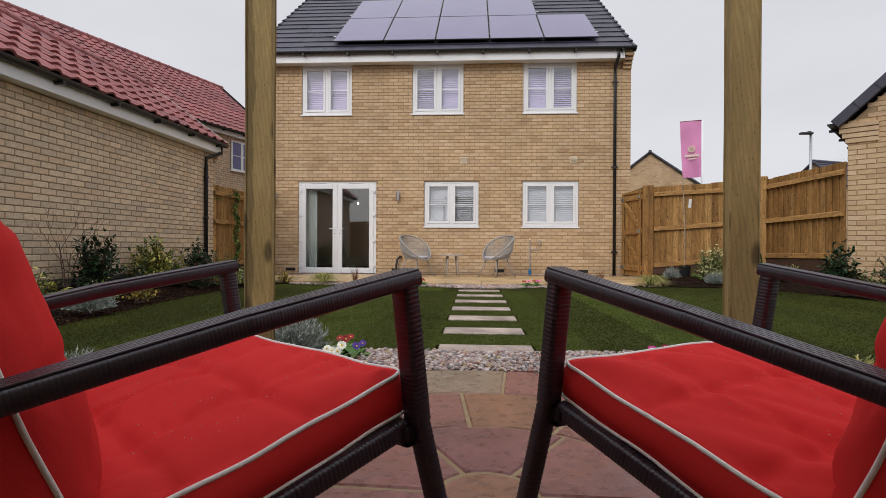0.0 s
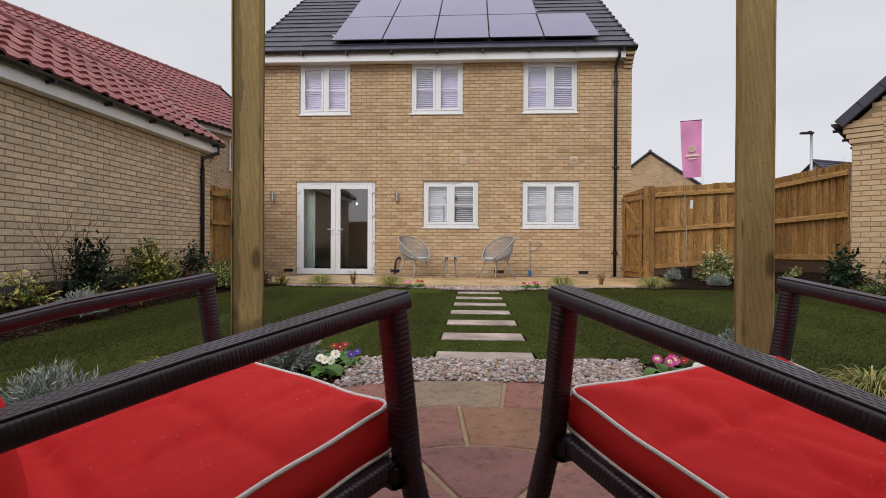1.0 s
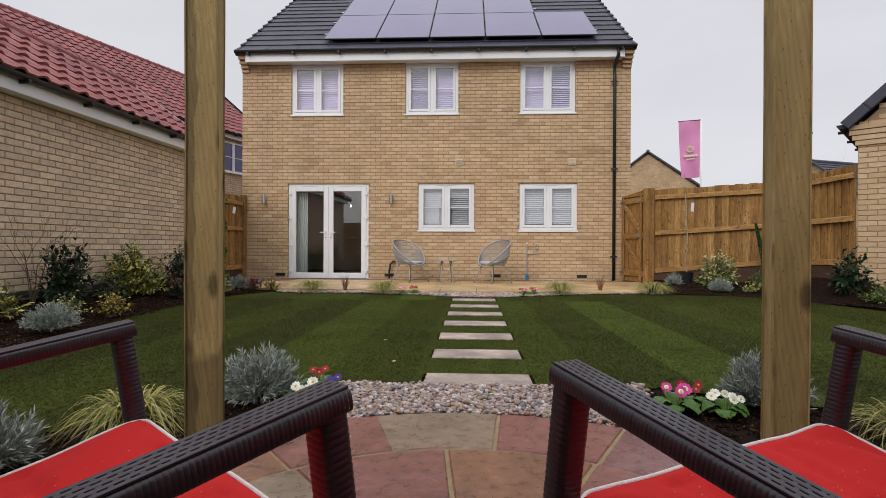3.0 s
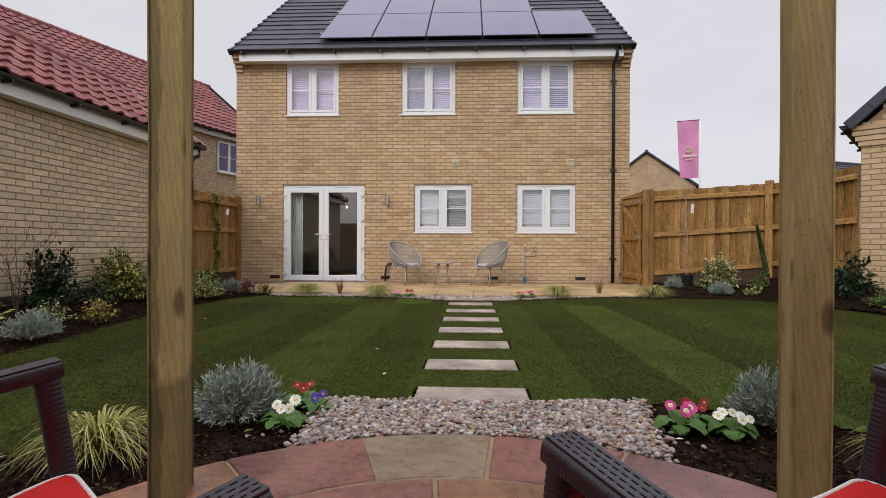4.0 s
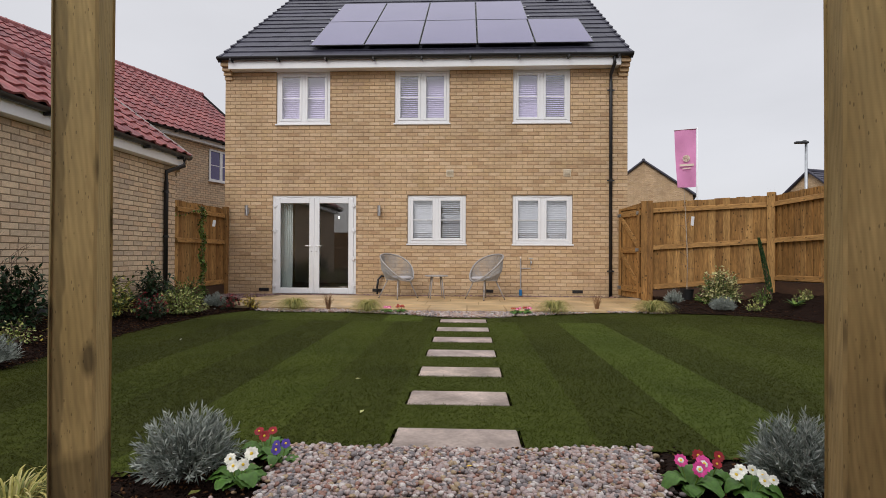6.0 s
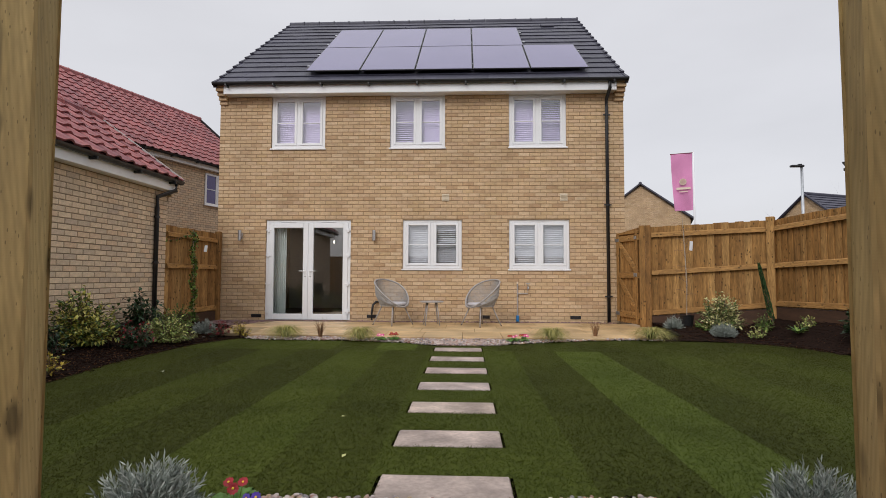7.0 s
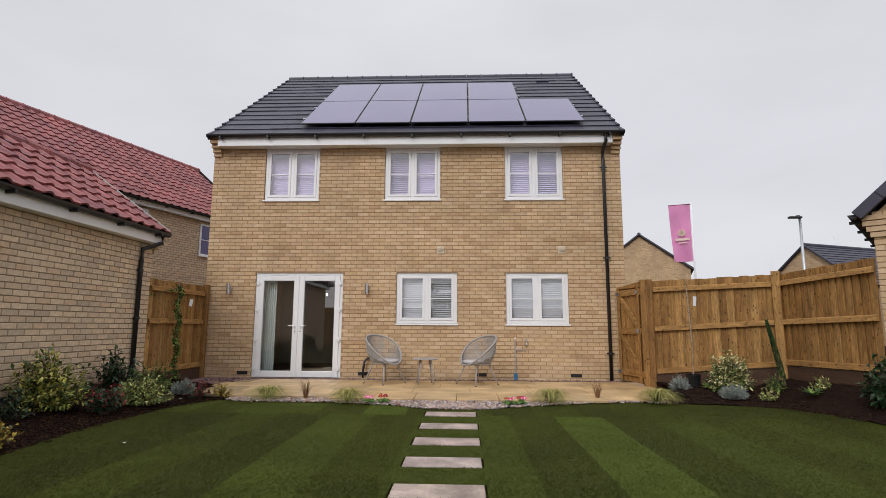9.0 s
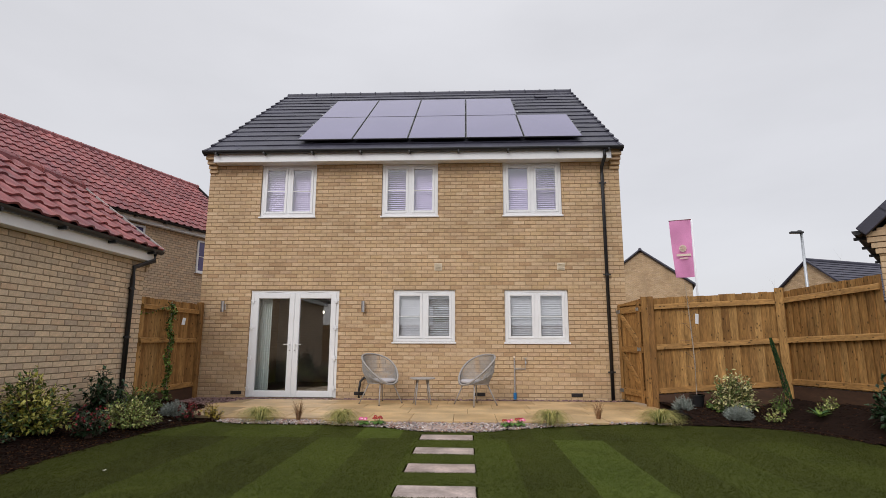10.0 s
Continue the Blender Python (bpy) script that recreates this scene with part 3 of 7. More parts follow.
co[:, 0, 0], co[:, 0, 1] = bx - np.cos(ang) * wd, by_ - np.sin(ang) * wd
co[:, 1, 0], co[:, 1, 1] = bx + np.cos(ang) * wd, by_ + np.sin(ang) * wd
co[:, 2, 0], co[:, 2, 1], co[:, 2, 2] = bx + lean[:, 0], by_ + lean[:, 1], h
me = bpy.data.meshes.new("grass")
me.vertices.add(n * 3)
me.vertices.foreach_set("co", co.ravel())
me.loops.add(n * 3)
me.loops.foreach_set("vertex_index", np.arange(n * 3))
me.polygons.add(n)
me.polygons.foreach_set("loop_start", np.arange(n) * 3)
me.materials.append(M_BLADE)
me.update()
me.validate()
thing("grass", "short green grass blades of the new lawn", "grass", kind="stuff", data=me)


# planting beds: rough soil rising to the walls
def soil(name, label, inside, height, x0, x1, y0, y1, st=0.06):
    g = Geo()
    idx = {}
    for i in range(int((x1 - x0) / st)):
        for j in range(int((y1 - y0) / st)):
            x, y = x0 + i * st, y0 + j * st
            if inside(x + st / 2, y + st / 2):
                q = []
                for a, b in ((i, j), (i + 1, j), (i + 1, j + 1), (i, j + 1)):
                    if (a, b) not in idx:
                        idx[a, b] = len(g.v)
                        px, py = x0 + a * st, y0 + b * st
                        g.v.append((px, py, height(px, py) + 0.016 * noise.noise(Vector((px * 9, py * 9, 3))) + rnd.uniform(-0.006, 0.006)))
                    q.append(idx[a, b])
                g.f.append(tuple(q))
    bed = solid(name, g, M_SOIL, label, "planting bed", kind="structure", smooth=True)
    # loose bark chips on it
    chips = Geo()
    fs = [f for f in g.f]
    for _ in range(int(len(fs) * 8.0)):
        q = rnd.choice(fs)
        p = g.v[q[0]]
        s = rnd.uniform(0.003, 0.010)
        m = pose(p[0] + rnd.uniform(0, st), p[1] + rnd.uniform(0, st), p[2] + 0.004, rnd.uniform(-25, 25), rnd.uniform(-25, 25), rnd.uniform(0, 360))
        chips.box((-s, -s * 0.45, -0.002), (s, s * 0.45, 0.003), 0, m)
    thing("bark_chips", "scattered brown bark chips on the soil", "bark chips", kind="stuff", data=chips.mesh("bark_chips", M_CHIP))
    return bed


soil("planting_bed_1", "dark mulched planting bed along the garage wall", lambda x, y: -0.93 < x < bed_left(y) + 0.05 and y > -9.6 and not (y > -2.0 and x < 0.0 and y > -1.3 - 0.9 * x * 0) and not (y > lawn_far(max(0.0, x)) + 0.6 and x > 0.3),
     lambda x, y: -0.01 + 0.15 * max(0.0, min(1.0, (0.3 - x) / 1.2)), -1.0, 1.4, -9.6, -1.3)
soil("planting_bed_2", "dark mulched planting bed below the wooden fence", lambda x, y: x > (7.05 if y < -2.45 else 7.42) and (y > lawn_far(x) or x > bed_right(y) - 0.05) and y < -0.9 and x < 9.6 and not (x > 7.35 and y > -0.95 - 0.42 * (x - 7.4) + 0.05),
     lambda x, y: -0.01 + 0.13 * max(0.0, min(1.0, max((y + 3.0) / 1.2, (x - 8.6) / 0.8))) + 0.17 * max(0.0, min(1.0, (x - 8.75) / 0.45)) * max(0.0, min(1.0, (y + 4.2) / 0.8)), 7.0, 10.6, -7.5, -0.9)
soil("planting_bed_3", "dark soil ring between the round paving and the lawn", lambda x, y: math.hypot(x - CX, y - CY) > R_OUT - 0.06 and math.hypot(x - LX, y - LY) < edge_r(x) + 0.06 and y > -11.0,
     lambda x, y: -0.012, 1.3, 6.6, -11.0, -8.0)


# ---- loose pebbles ----
def pebble_mesh():
    g = Geo()
    rows = [(-1, 0)] + [(math.sin(a), math.cos(a)) for a in (-0.75, 0.0, 0.75)] + [(1, 0)]
    for z, r in rows[1:-1]:
        for k in range(6):
            w = 2 * math.pi * k / 6
            g.v.append((r * math.cos(w), r * math.sin(w), z))
    g.v += [(0, 0, -1), (0, 0, 1)]
    for i in range(2):
        for k in range(6):
            g.f.append((i * 6 + k, i * 6 + (k + 1) % 6, i * 6 + 6 + (k + 1) % 6, i * 6 + 6 + k))
    for k in range(6):
        g.f.append((18, (k + 1) % 6, k))
        g.f.append((19, 12 + k, 12 + (k + 1) % 6))
    return g


PEB = pebble_mesh()


def pebbles(name, label, spots, size, mat, category, flat=0.6):
    fs = PEB.f
    big = Geo()
    for x, y, z in spots:
        s = rnd.uniform(*size)
        m = pose(x, y, z + s * flat * 0.5, rnd.uniform(-25, 25), rnd.uniform(-25, 25), rnd.uniform(0, 360)) @ Matrix.Diagonal((s * rnd.uniform(0.9, 1.35), s, s * flat * rnd.uniform(0.8, 1.2), 1))
        big.add(PEB.v, fs, m)
    return thing(name, label, category, kind="stuff", data=big.mesh(name, mat, True))


spots = []
while len(spots) < 10500:
    x, y = rnd.uniform(3.1, 5.0), rnd.uniform(-9.15, -8.25)
    far = (y + 9.0) / 0.65
    if not 3.30 - 0.06 * far + rnd.gauss(0, 0.025) < x < 4.74 + 0.13 * far + rnd.gauss(0, 0.025):
        continue
    if math.hypot(x - CX, y - CY) < R_OUT + 0.008 or on_stone(x, y, -0.01) or math.hypot(x - LX, y - LY) > edge_r(x) - 0.012 + rnd.gauss(0, 0.012):
        continue
    spots.append((x, y, -0.012 + rnd.uniform(0.0, 0.034)))
# strays on the soil and the paving's rim
for _ in range(26):
    x, y = rnd.choice((rnd.gauss(3.2, 0.07), rnd.gauss(4.86, 0.07))), rnd.uniform(-9.0, -8.5)
    if math.hypot(x - CX, y - CY) > R_OUT + 0.01:
        spots.append((x, y, -0.004))
pebbles("pebbles", "band of rounded mixed pink, grey and cream pebbles", spots, (0.0072, 0.0150), M_PEBBLE, "pebbles")
spots = []
while len(spots) < 5200:
    x = rnd.uniform(0.8, 7.0)
    y = rnd.uniform(-3.5, -2.35)
    front = float(np.interp(x, [0.8, 1.9, 3.0, 5.0, 6.9], [-2.44, -2.60, -2.75, -2.75, -2.42]))
    if lawn_far(x) - 0.02 < y < front:
        spots.append((x, y, 0.0 + rnd.uniform(0, 0.02)))
pebbles("pebbles", "strip of small pale pebbles before the patio", spots, (0.009, 0.017), M_PEBBLE, "pebbles")
spots = []
while len(spots) < 1500:
    x, y = rnd.uniform(-0.95, 7.05), rnd.uniform(-1.9, -0.02)
    if y > -0.24 or (x < 0.25 + 0.35 * y and x > -0.93):
        spots.append((x, y, 0.035))
pebbles("slate_chips", "plum slate chippings along the foot of the wall", spots, (0.012, 0.026), M_SLATE, "slate chips", 0.4)
g = Geo()
g.box((-0.95, -2.0, -0.04), (7.3, -0.02, 0.030))
solid("slate_bed", g, M_SOIL, "dark earth under the slate chippings and patio", "ground", kind="structure")
g = Geo()
g.box((0.7, -3.5, -0.05), (7.05, -1.9, -0.012))
solid("gravel_bed", g, M_SOIL, "dark earth under the pebble strip", "ground", kind="structure")


# ---- brick walls ----
def brick_geo(l, h, d):
    """One brick's visible face: proud of the mortar by d, with softened arrises. It faces -y."""
    c = 0.004
    v = [(0, 0, 0), (l, 0, 0), (l, 0, h), (0, 0, h), (c, -d, c), (l - c, -d, c), (l - c, -d, h - c), (c, -d, h - c)]
    return v, [(4, 5, 6, 7), (0, 1, 5, 4), (1, 2, 6, 5), (2, 3, 7, 6), (3, 0, 4, 7)]


L_BRICK, H_BRICK, JOINT = 0.215, 0.065, 0.010


def brick_rects(width, z0, z1, openings, course0=0):
    """Stretcher bond, cut round the openings: (x, z, length)."""
    out = []
    row = 0
    z = z0
    while z + H_BRICK < z1 + 0.02:
        x = -0.1125 if (row + course0) % 2 else 0.0
        while x < width:
            a, b = max(0.0, x), min(width, x + L_BRICK)
            pieces = [(a, b)]
            for ox0, ox1, oz0, oz1 in openings:
                if z + H_BRICK > oz0 + 0.02 and z < oz1 - 0.02:
                    nxt = []
                    for p, q in pieces:
                        if q <= ox0 or p >= ox1:
                            nxt.append((p, q))
                        else:
                            if p < ox0:
                                nxt.append((p, ox0))
                            if q > ox1:
                                nxt.append((ox1, q))
                    pieces = nxt
            out += [(p, z, q - p) for p, q in pieces if q - p > 0.03]
            x += L_BRICK + JOINT
        z += H_BRICK + JOINT
        row += 1
    return out


late = []    # single bricks and tiles, made last


def brick_face(parent, rects, m, mat_joined, mat_single, near, proud=0.008):
    """Bricks over a wall face that m carries into the world; those within `near` become single pieces."""
    rest, single = Geo(), []
    for x, z, l in rects:
        if near(x, z) and abs(l - L_BRICK) < 0.002 and len(single) < 290:
            single.append((x, z))
        else:
            v, f = brick_geo(l, H_BRICK, proud + rnd.uniform(-0.0012, 0.0012))
            rest.add([(p[0] + x, p[1], p[2] + z) for p in v], f)
    ob = part("bricks", rest, mat_joined, parent, m=m)
    ob["kind"] = "stuff"
    late.append((parent, single, m, mat_single, proud))
    return ob


def wall_with_openings(x0, x1, z0, z1, y0, y1, openings):
    """One connected wall along x from y0 to y1 thick, with openings cut through."""
    xs = sorted({x0, x1, *[o[0] for o in openings], *[o[1] for o in openings]})
    zs = sorted({z0, z1, *[o[2] for o in openings], *[o[3] for o in openings]})
    full = {(i, k) for i in range(len(xs) - 1) for k in range(len(zs) - 1)
            if not any(o[0] <= xs[i] and xs[i + 1] <= o[1] and o[2] <= zs[k] and zs[k + 1] <= o[3] for o in openings)}
    g, at = Geo(), {}

    def v(i, k, y):
        if (i, k, y) not in at:
            at[i, k, y] = len(g.v)
            g.v.append((xs[i], y, zs[k]))
        return at[i, k, y]
    for i, k in full:
        g.f.append((v(i, k, y0), v(i + 1, k, y0), v(i + 1, k + 1, y0), v(i, k + 1, y0)))
        g.f.append((v(i, k, y1), v(i, k + 1, y1), v(i + 1, k + 1, y1), v(i + 1, k, y1)))
        for di, dk, a, b in ((-1, 0, (i, k), (i, k + 1)), (1, 0, (i + 1, k + 1), (i + 1, k)), (0, -1, (i + 1, k), (i, k)), (0, 1, (i, k + 1), (i + 1, k + 1))):
            if (i + di, k + dk) not in full:
                g.f.append((v(*a, y0), v(*b, y0), v(*b, y1), v(*a, y1)))
    return g


def window(parent, x0, x1, z0, z1, blind_drop, tilts):
    """A two-light white window in the wall y = 0, with a sill, trickle vent and blinds behind."""
    w = part("window", Geo().box((x0 + 0.002, 0.035, z0 + 0.004), (x1 - 0.002, 0.037, z0 + 0.008)), M_UPVC, parent)
    f = 0.065
    xm = (x0 + x1) / 2
    y0, y1 = 0.03, 0.10
    fr = Geo()
    fr.box((x0, y0, z0), (x0 + f, y1, z1), 0.006).box((x1 - f, y0, z0), (x1, y1, z1), 0.006)
    fr.box((x0 + f, y0, z1 - f), (x1 - f, y1, z1), 0.006).box((x0 + f, y0, z0), (x1 - f, y1, z0 + f), 0.006)
    fr.box((xm - 0.035, y0, z0 + f), (xm + 0.035, y1, z1 - f), 0.006)
    part("window_frame", fr, M_UPVC, w)
    part("window_sill", Geo().box((x0 - 0.02, -0.035, z0 - 0.035), (x1 + 0.02, 0.09, z0 - 0.001), 0.008), M_UPVC, w, "white sill")
    part("trickle_vent", Geo().box((xm - 0.21, y0 - 0.012, z1 - 0.042), (xm + 0.21, y0, z1 - 0.024), 0.004), M_UPVC, w)
    for (a, b), tilt in zip(((x0 + f, xm - 0.035), (xm + 0.035, x1 - f)), tilts):
        s = 0.05
        ca = Geo()
        za, zb = z0 + f, z1 - f
        ca.box((a, y0 - 0.012, za), (a + s, y0 + 0.05, zb), 0.006).box((b - s, y0 - 0.012, za), (b, y0 + 0.05, zb), 0.006)
        ca.box((a + s, y0 - 0.012, zb - s), (b - s, y0 + 0.05, zb), 0.006).box((a + s, y0 - 0.012, za), (b - s, y0 + 0.05, za + s), 0.006)
        zm = (za + zb) / 2 - 0.01
        ca.box((a + s, y0 - 0.004, zm - 0.009), (b - s, y0 + 0.03, zm + 0.009), 0.003)
        part("casement", ca, M_UPVC, w)
        gl = part("pane", Geo().box((a + s - 0.005, y0 + 0.012, za + s - 0.005), (b - s + 0.005, y0 + 0.018, zb - s + 0.005)), M_GLASS, w)
        gl.visible_shadow = False
        bl = Geo()
        z = zb - 0.01
        low = za + (zb - za) * (1 - blind_drop)
        while z > low:
            m = pose((a + b) / 2, 0.135, z, tilt)
            bl.box((-(b - a) / 2 + 0.02, -0.024, -0.001), ((b - a) / 2 - 0.02, 0.024, 0.001), 0, m)
            z -= 0.0425
        for xx in (a + 0.12, b - 0.12):
            bl.box((xx - 0.001, 0.121, low), (xx + 0.001, 0.123, zb))
        bl.box((a + 0.02, 0.122, low - 0.018), (b - 0.02, 0.148, low))
        part("blind", bl, M_BLIND if z0 > 3 else M_BLIND_PALE, w, "pale venetian blind")
    return w


# ---- the house ----
HX0, HX1, HZ = -1.02, 7.28, 4.74
WIN = [(0.065, 1.195, 3.575, 4.668), (2.543, 3.675, 3.575, 4.668), (4.976, 6.135, 3.575, 4.668), (2.82, 4.02, 1.095, 2.092), (4.972, 6.185, 1.095, 2.092)]
DOOR = (0.0, 1.755, 0.045, 2.085)
house = thing("house", "two-storey buff brick house with solar panels on its dark tiled roof", "house")
wall_f = part("wall", wall_with_openings(HX0, HX1, 0.0, HZ, 0.0, 0.30, WIN + [DOOR]), M_MORTAR, house, "buff brick garden-side wall")
part("wall", Geo().box((HX0 + 0.3, 8.3, 0.0), (HX1 - 0.3, 8.6, HZ)), M_BRICK, house, "buff brick rear wall")
for x in (HX0, HX1 - 0.3):
    g = Geo().box((x, 0.30, 0.0), (x + 0.3, 8.6, HZ))
    g.add([(x, 0, HZ), (x, 8.6, HZ), (x, 4.3, 8.1), (x + 0.3, 0, HZ), (x + 0.3, 8.6, HZ), (x + 0.3, 4.3, 8.1)], [(0, 1, 2), (3, 5, 4), (0, 3, 4, 1), (1, 4, 5, 2), (2, 5, 3, 0)])
    part("wall", g, M_BRICK, house, "buff brick side wall")
brick_face(wall_f, brick_rects(HX1 - HX0, 0.01, HZ - 0.04, [(a - HX0, b - HX0, c - (0.035 if c > 0.5 else 0.0), d) for a, b, c, d in WIN + [DOOR]]), pose(HX0, 0, 0),
           M_BRICK, M_BRICK_OB, lambda x, z: 2.6 < x < 7.1 and 0.05 < z < 1.15)
part("floor_slab", Geo().box((HX0 + 0.31, 0.31, 0.0), (HX1 - 0.31, 8.29, 0.06)).box((HX0 + 0.31, 0.31, 2.45), (HX1 - 0.31, 8.29, 2.62)).box((HX0 + 0.31, 0.31, 4.70), (HX1 - 0.31, 8.29, 4.735)), M_PLASTER, house)
part("partition", Geo().box((HX0 + 0.31, 3.6, 0.07), (HX1 - 0.31, 3.7, 2.44)).box((2.45, 0.31, 0.07), (2.55, 3.59, 2.44)).box((HX0 + 0.31, 3.6, 2.63), (HX1 - 0.31, 3.7, 4.69)), M_PLASTER, house)
part("room_floor", Geo().box((HX0 + 0.32, 0.31, 0.064), (2.44, 3.59, 0.075)), M_CARPET, house)
for k, o in enumerate(WIN):
    window(house, *o, 0.97, ((66, 66), (48, 66), (66, 48), (60, 42), (53, 53))[k])

# french doors
fd = part("french_door", Geo().box((0.0, 0.0, 0.03), (1.755, 0.12, 0.045), 0.004).box((-0.02, -0.05, 0.018), (1.775, 0.11, 0.03), 0.003), M_UPVC, house, "white glazed double garden doors, closed")
fr = Geo().box((0, 0.02, 0.045), (0.055, 0.10, 2.085), 0.005).box((1.70, 0.02, 0.045), (1.755, 0.10, 2.085), 0.005).box((0.055, 0.02, 2.03), (1.70, 0.10, 2.085), 0.005)
part("door_frame", fr, M_UPVC, fd)
for side, (a, b) in (("l", (0.057, 0.876)), ("r", (0.879, 1.698))):
    s = 0.105
    lf = Geo().box((a, 0.005, 0.05), (a + s, 0.07, 2.028), 0.008).box((b - s, 0.005, 0.05), (b, 0.07, 2.028), 0.008)
    lf.box((a + s, 0.005, 1.925), (b - s, 0.07, 2.028), 0.008).box((a + s, 0.005, 0.05), (b - s, 0.07, 0.17), 0.008)
    leaf = part("door_leaf", lf, M_UPVC, fd)
    gl = part("pane", Geo().box((a + s - 0.004, 0.03, 0.166), (b - s + 0.004, 0.036, 1.93)), M_GLASS, leaf)
    gl.visible_shadow = False
    hx = b - 0.05 if side == "l" else a + 0.05
    d = -1 if side == "l" else 1
    part("door_handle", Geo().box((hx - 0.014, -0.006, 0.88), (hx + 0.014, 0.005, 1.10), 0.003).tube([(hx, -0.005, 1.04), (hx, -0.045, 1.04), (hx + d * 0.12, -0.048, 1.04)], 0.009, 6), M_UPVC, leaf, "white lever handle")
    part("lock_cylinder", Geo().tube([(hx, -0.012, 0.93), (hx, 0.0, 0.93)], 0.009, 8), M_BLACK, leaf)
    ex = a - 0.004 if side == "l" else b + 0.004
    for z in (0.22, 0.78, 1.36, 1.88):
        part("hinge", Geo().box((ex - 0.022, -0.014, z - 0.045), (ex + 0.022, 0.006, z + 0.045), 0.005).box((ex - 0.05, -0.008, z - 0.012), (ex + 0.05, 0.006, z + 0.012), 0.003), M_UPVC, leaf)
for a in (0.30, 1.13):
    part("trickle_vent", Geo().box((a, 0.006, 2.045), (a + 0.32, 0.02, 2.062), 0.003), M_UPVC, fd)
# curtain inside
g = Geo()
for k in range(40):
    x = 0.07 + 0.30 * k / 39
    g.v += [(x, 0.20 + 0.025 * math.sin(k * 1.1), 0.09), (x, 0.20 + 0.025 * math.sin(k * 1.1 + 0.3), 2.2), (x, 0.206 + 0.025 * math.sin(k * 1.1), 0.09), (x, 0.206 + 0.025 * math.sin(k * 1.1 + 0.3), 2.2)]
    if k:
        q = len(g.v) - 8
        g.f += [(q, q + 4, q + 5, q + 1), (q + 2, q + 3, q + 7, q + 6)]
solid("curtain", g, M_CURTAIN, "pale green curtain hanging behind the glazed door", "curtain", smooth=True)

# small lit lamp hanging in the room
M_BULB = bpy.data.materials.new("lit_bulb")
M_BULB.use_nodes = True
M_BULB.node_tree.nodes["Principled BSDF"].inputs["Emission Color"].default_value = (1.0, 0.88, 0.7, 1)
M_BULB.node_tree.nodes["Principled BSDF"].inputs["Emission Strength"].default_value = 3.0
pl_ = thing("pendant_lamp", "small lit pendant lamp hanging in the room", "lamp", pose(0.86, 2.2, 0))
part("bulb", Geo().tube([(0, 0, 1.745), (0, 0, 1.755), (0, 0, 1.78), (0, 0, 1.805), (0, 0, 1.815)], [0.008, 0.017, 0.022, 0.017, 0.008], 12), M_BULB, pl_, "lit bulb", smooth=True)
part("cord", Geo().tube([(0, 0, 1.815), (0, 0, 2.449)], 0.004, 6), M_BLACK, pl_)

# roof: slab, courses of tiles, ridge
EAVE, RIDGE = Vector((0, -0.27, 4.86)), Vector((0, 4.3, 8.30))
RX0, RX1 = -1.05, 7.30
slope = (RIDGE - EAVE)
S_LEN, S_ANG = slope.length, math.degrees(math.atan2(slope.z, slope.y))
roof = part("roof", Geo().add([(RX0 + 0.02, -0.25, 4.83), (RX1 - 0.02, -0.25, 4.83), (RX1 - 0.02, 4.3, 8.25), (RX0 + 0.02, 4.3, 8.25), (RX1 - 0.02, 8.85, 4.83), (RX0 + 0.02, 8.85, 4.83),
                             (RX0 + 0.02, 0.1, 4.80), (RX1 - 0.02, 0.1, 4.80), (RX1 - 0.02, 8.5, 4.80), (RX0 + 0.02, 8.5, 4.80)],
                            [(0, 1, 2, 3), (3, 2, 4, 5), (0, 6, 7, 1), (5, 4, 8, 9), (6, 9, 8, 7), (0, 3, 5, 9, 6), (1, 7, 8, 4, 2)]), M_DKTILE, house, "dark grey concrete tiled roof")


ROOFM = pose(0, EAVE.y, EAVE.z, S_ANG)
NROW = 15
GAUGE = S_LEN / NROW
tiles = Geo()
for r in range(NROW):
    s = r * GAUGE
    off = 0.165 if r % 2 else 0.0
    x = RX0 - off
    while x < RX1 - 0.01:
        a, b = max(x, RX0), min(x + 0.33, RX1)
        if b - a > 0.02:
            e = rnd.uniform(-0.003, 0.003)
            lift = 0.034 + rnd.uniform(-0.003, 0.003)
            v = [(a + 0.0015, s + e - 0.02, lift - 0.028), (b - 0.0015, s + e - 0.02, lift - 0.028), (b - 0.0015, s + GAUGE, 0.0), (a + 0.0015, s + GAUGE, 0.0),
                 (a + 0.0015, s + e - 0.02, lift), (b - 0.0015, s + e - 0.02, lift), (b - 0.0015, s + GAUGE + 0.03, 0.010), (a + 0.0015, s + GAUGE + 0.03, 0.010)]
            tiles.add(v, [(4, 5, 6, 7), (0, 1, 5, 4), (1, 2, 6, 5), (3, 0, 4, 7), (0, 3, 2, 1)], ROOFM)
        x += 0.33
t_ob = part("roof_tiles", tiles, M_DKTILE, roof)
t_ob["kind"] = "stuff"
for k in range(19):
    a = RX0 + (RX1 - RX0) * k / 19
    b = RX0 + (RX1 - RX0) * (k + 1) / 19
    rt = Geo()
    rt.tube([(a + 0.004, 4.3, 8.27), (b - 0.02, 4.3, 8.27)], 0.10, 10)
    rt.tube([(b - 0.03, 4.3, 8.275), (b - 0.004, 4.3, 8.275)], 0.112, 10)
    part("ridge_tile", rt, M_DKTILE, roof, smooth=False)
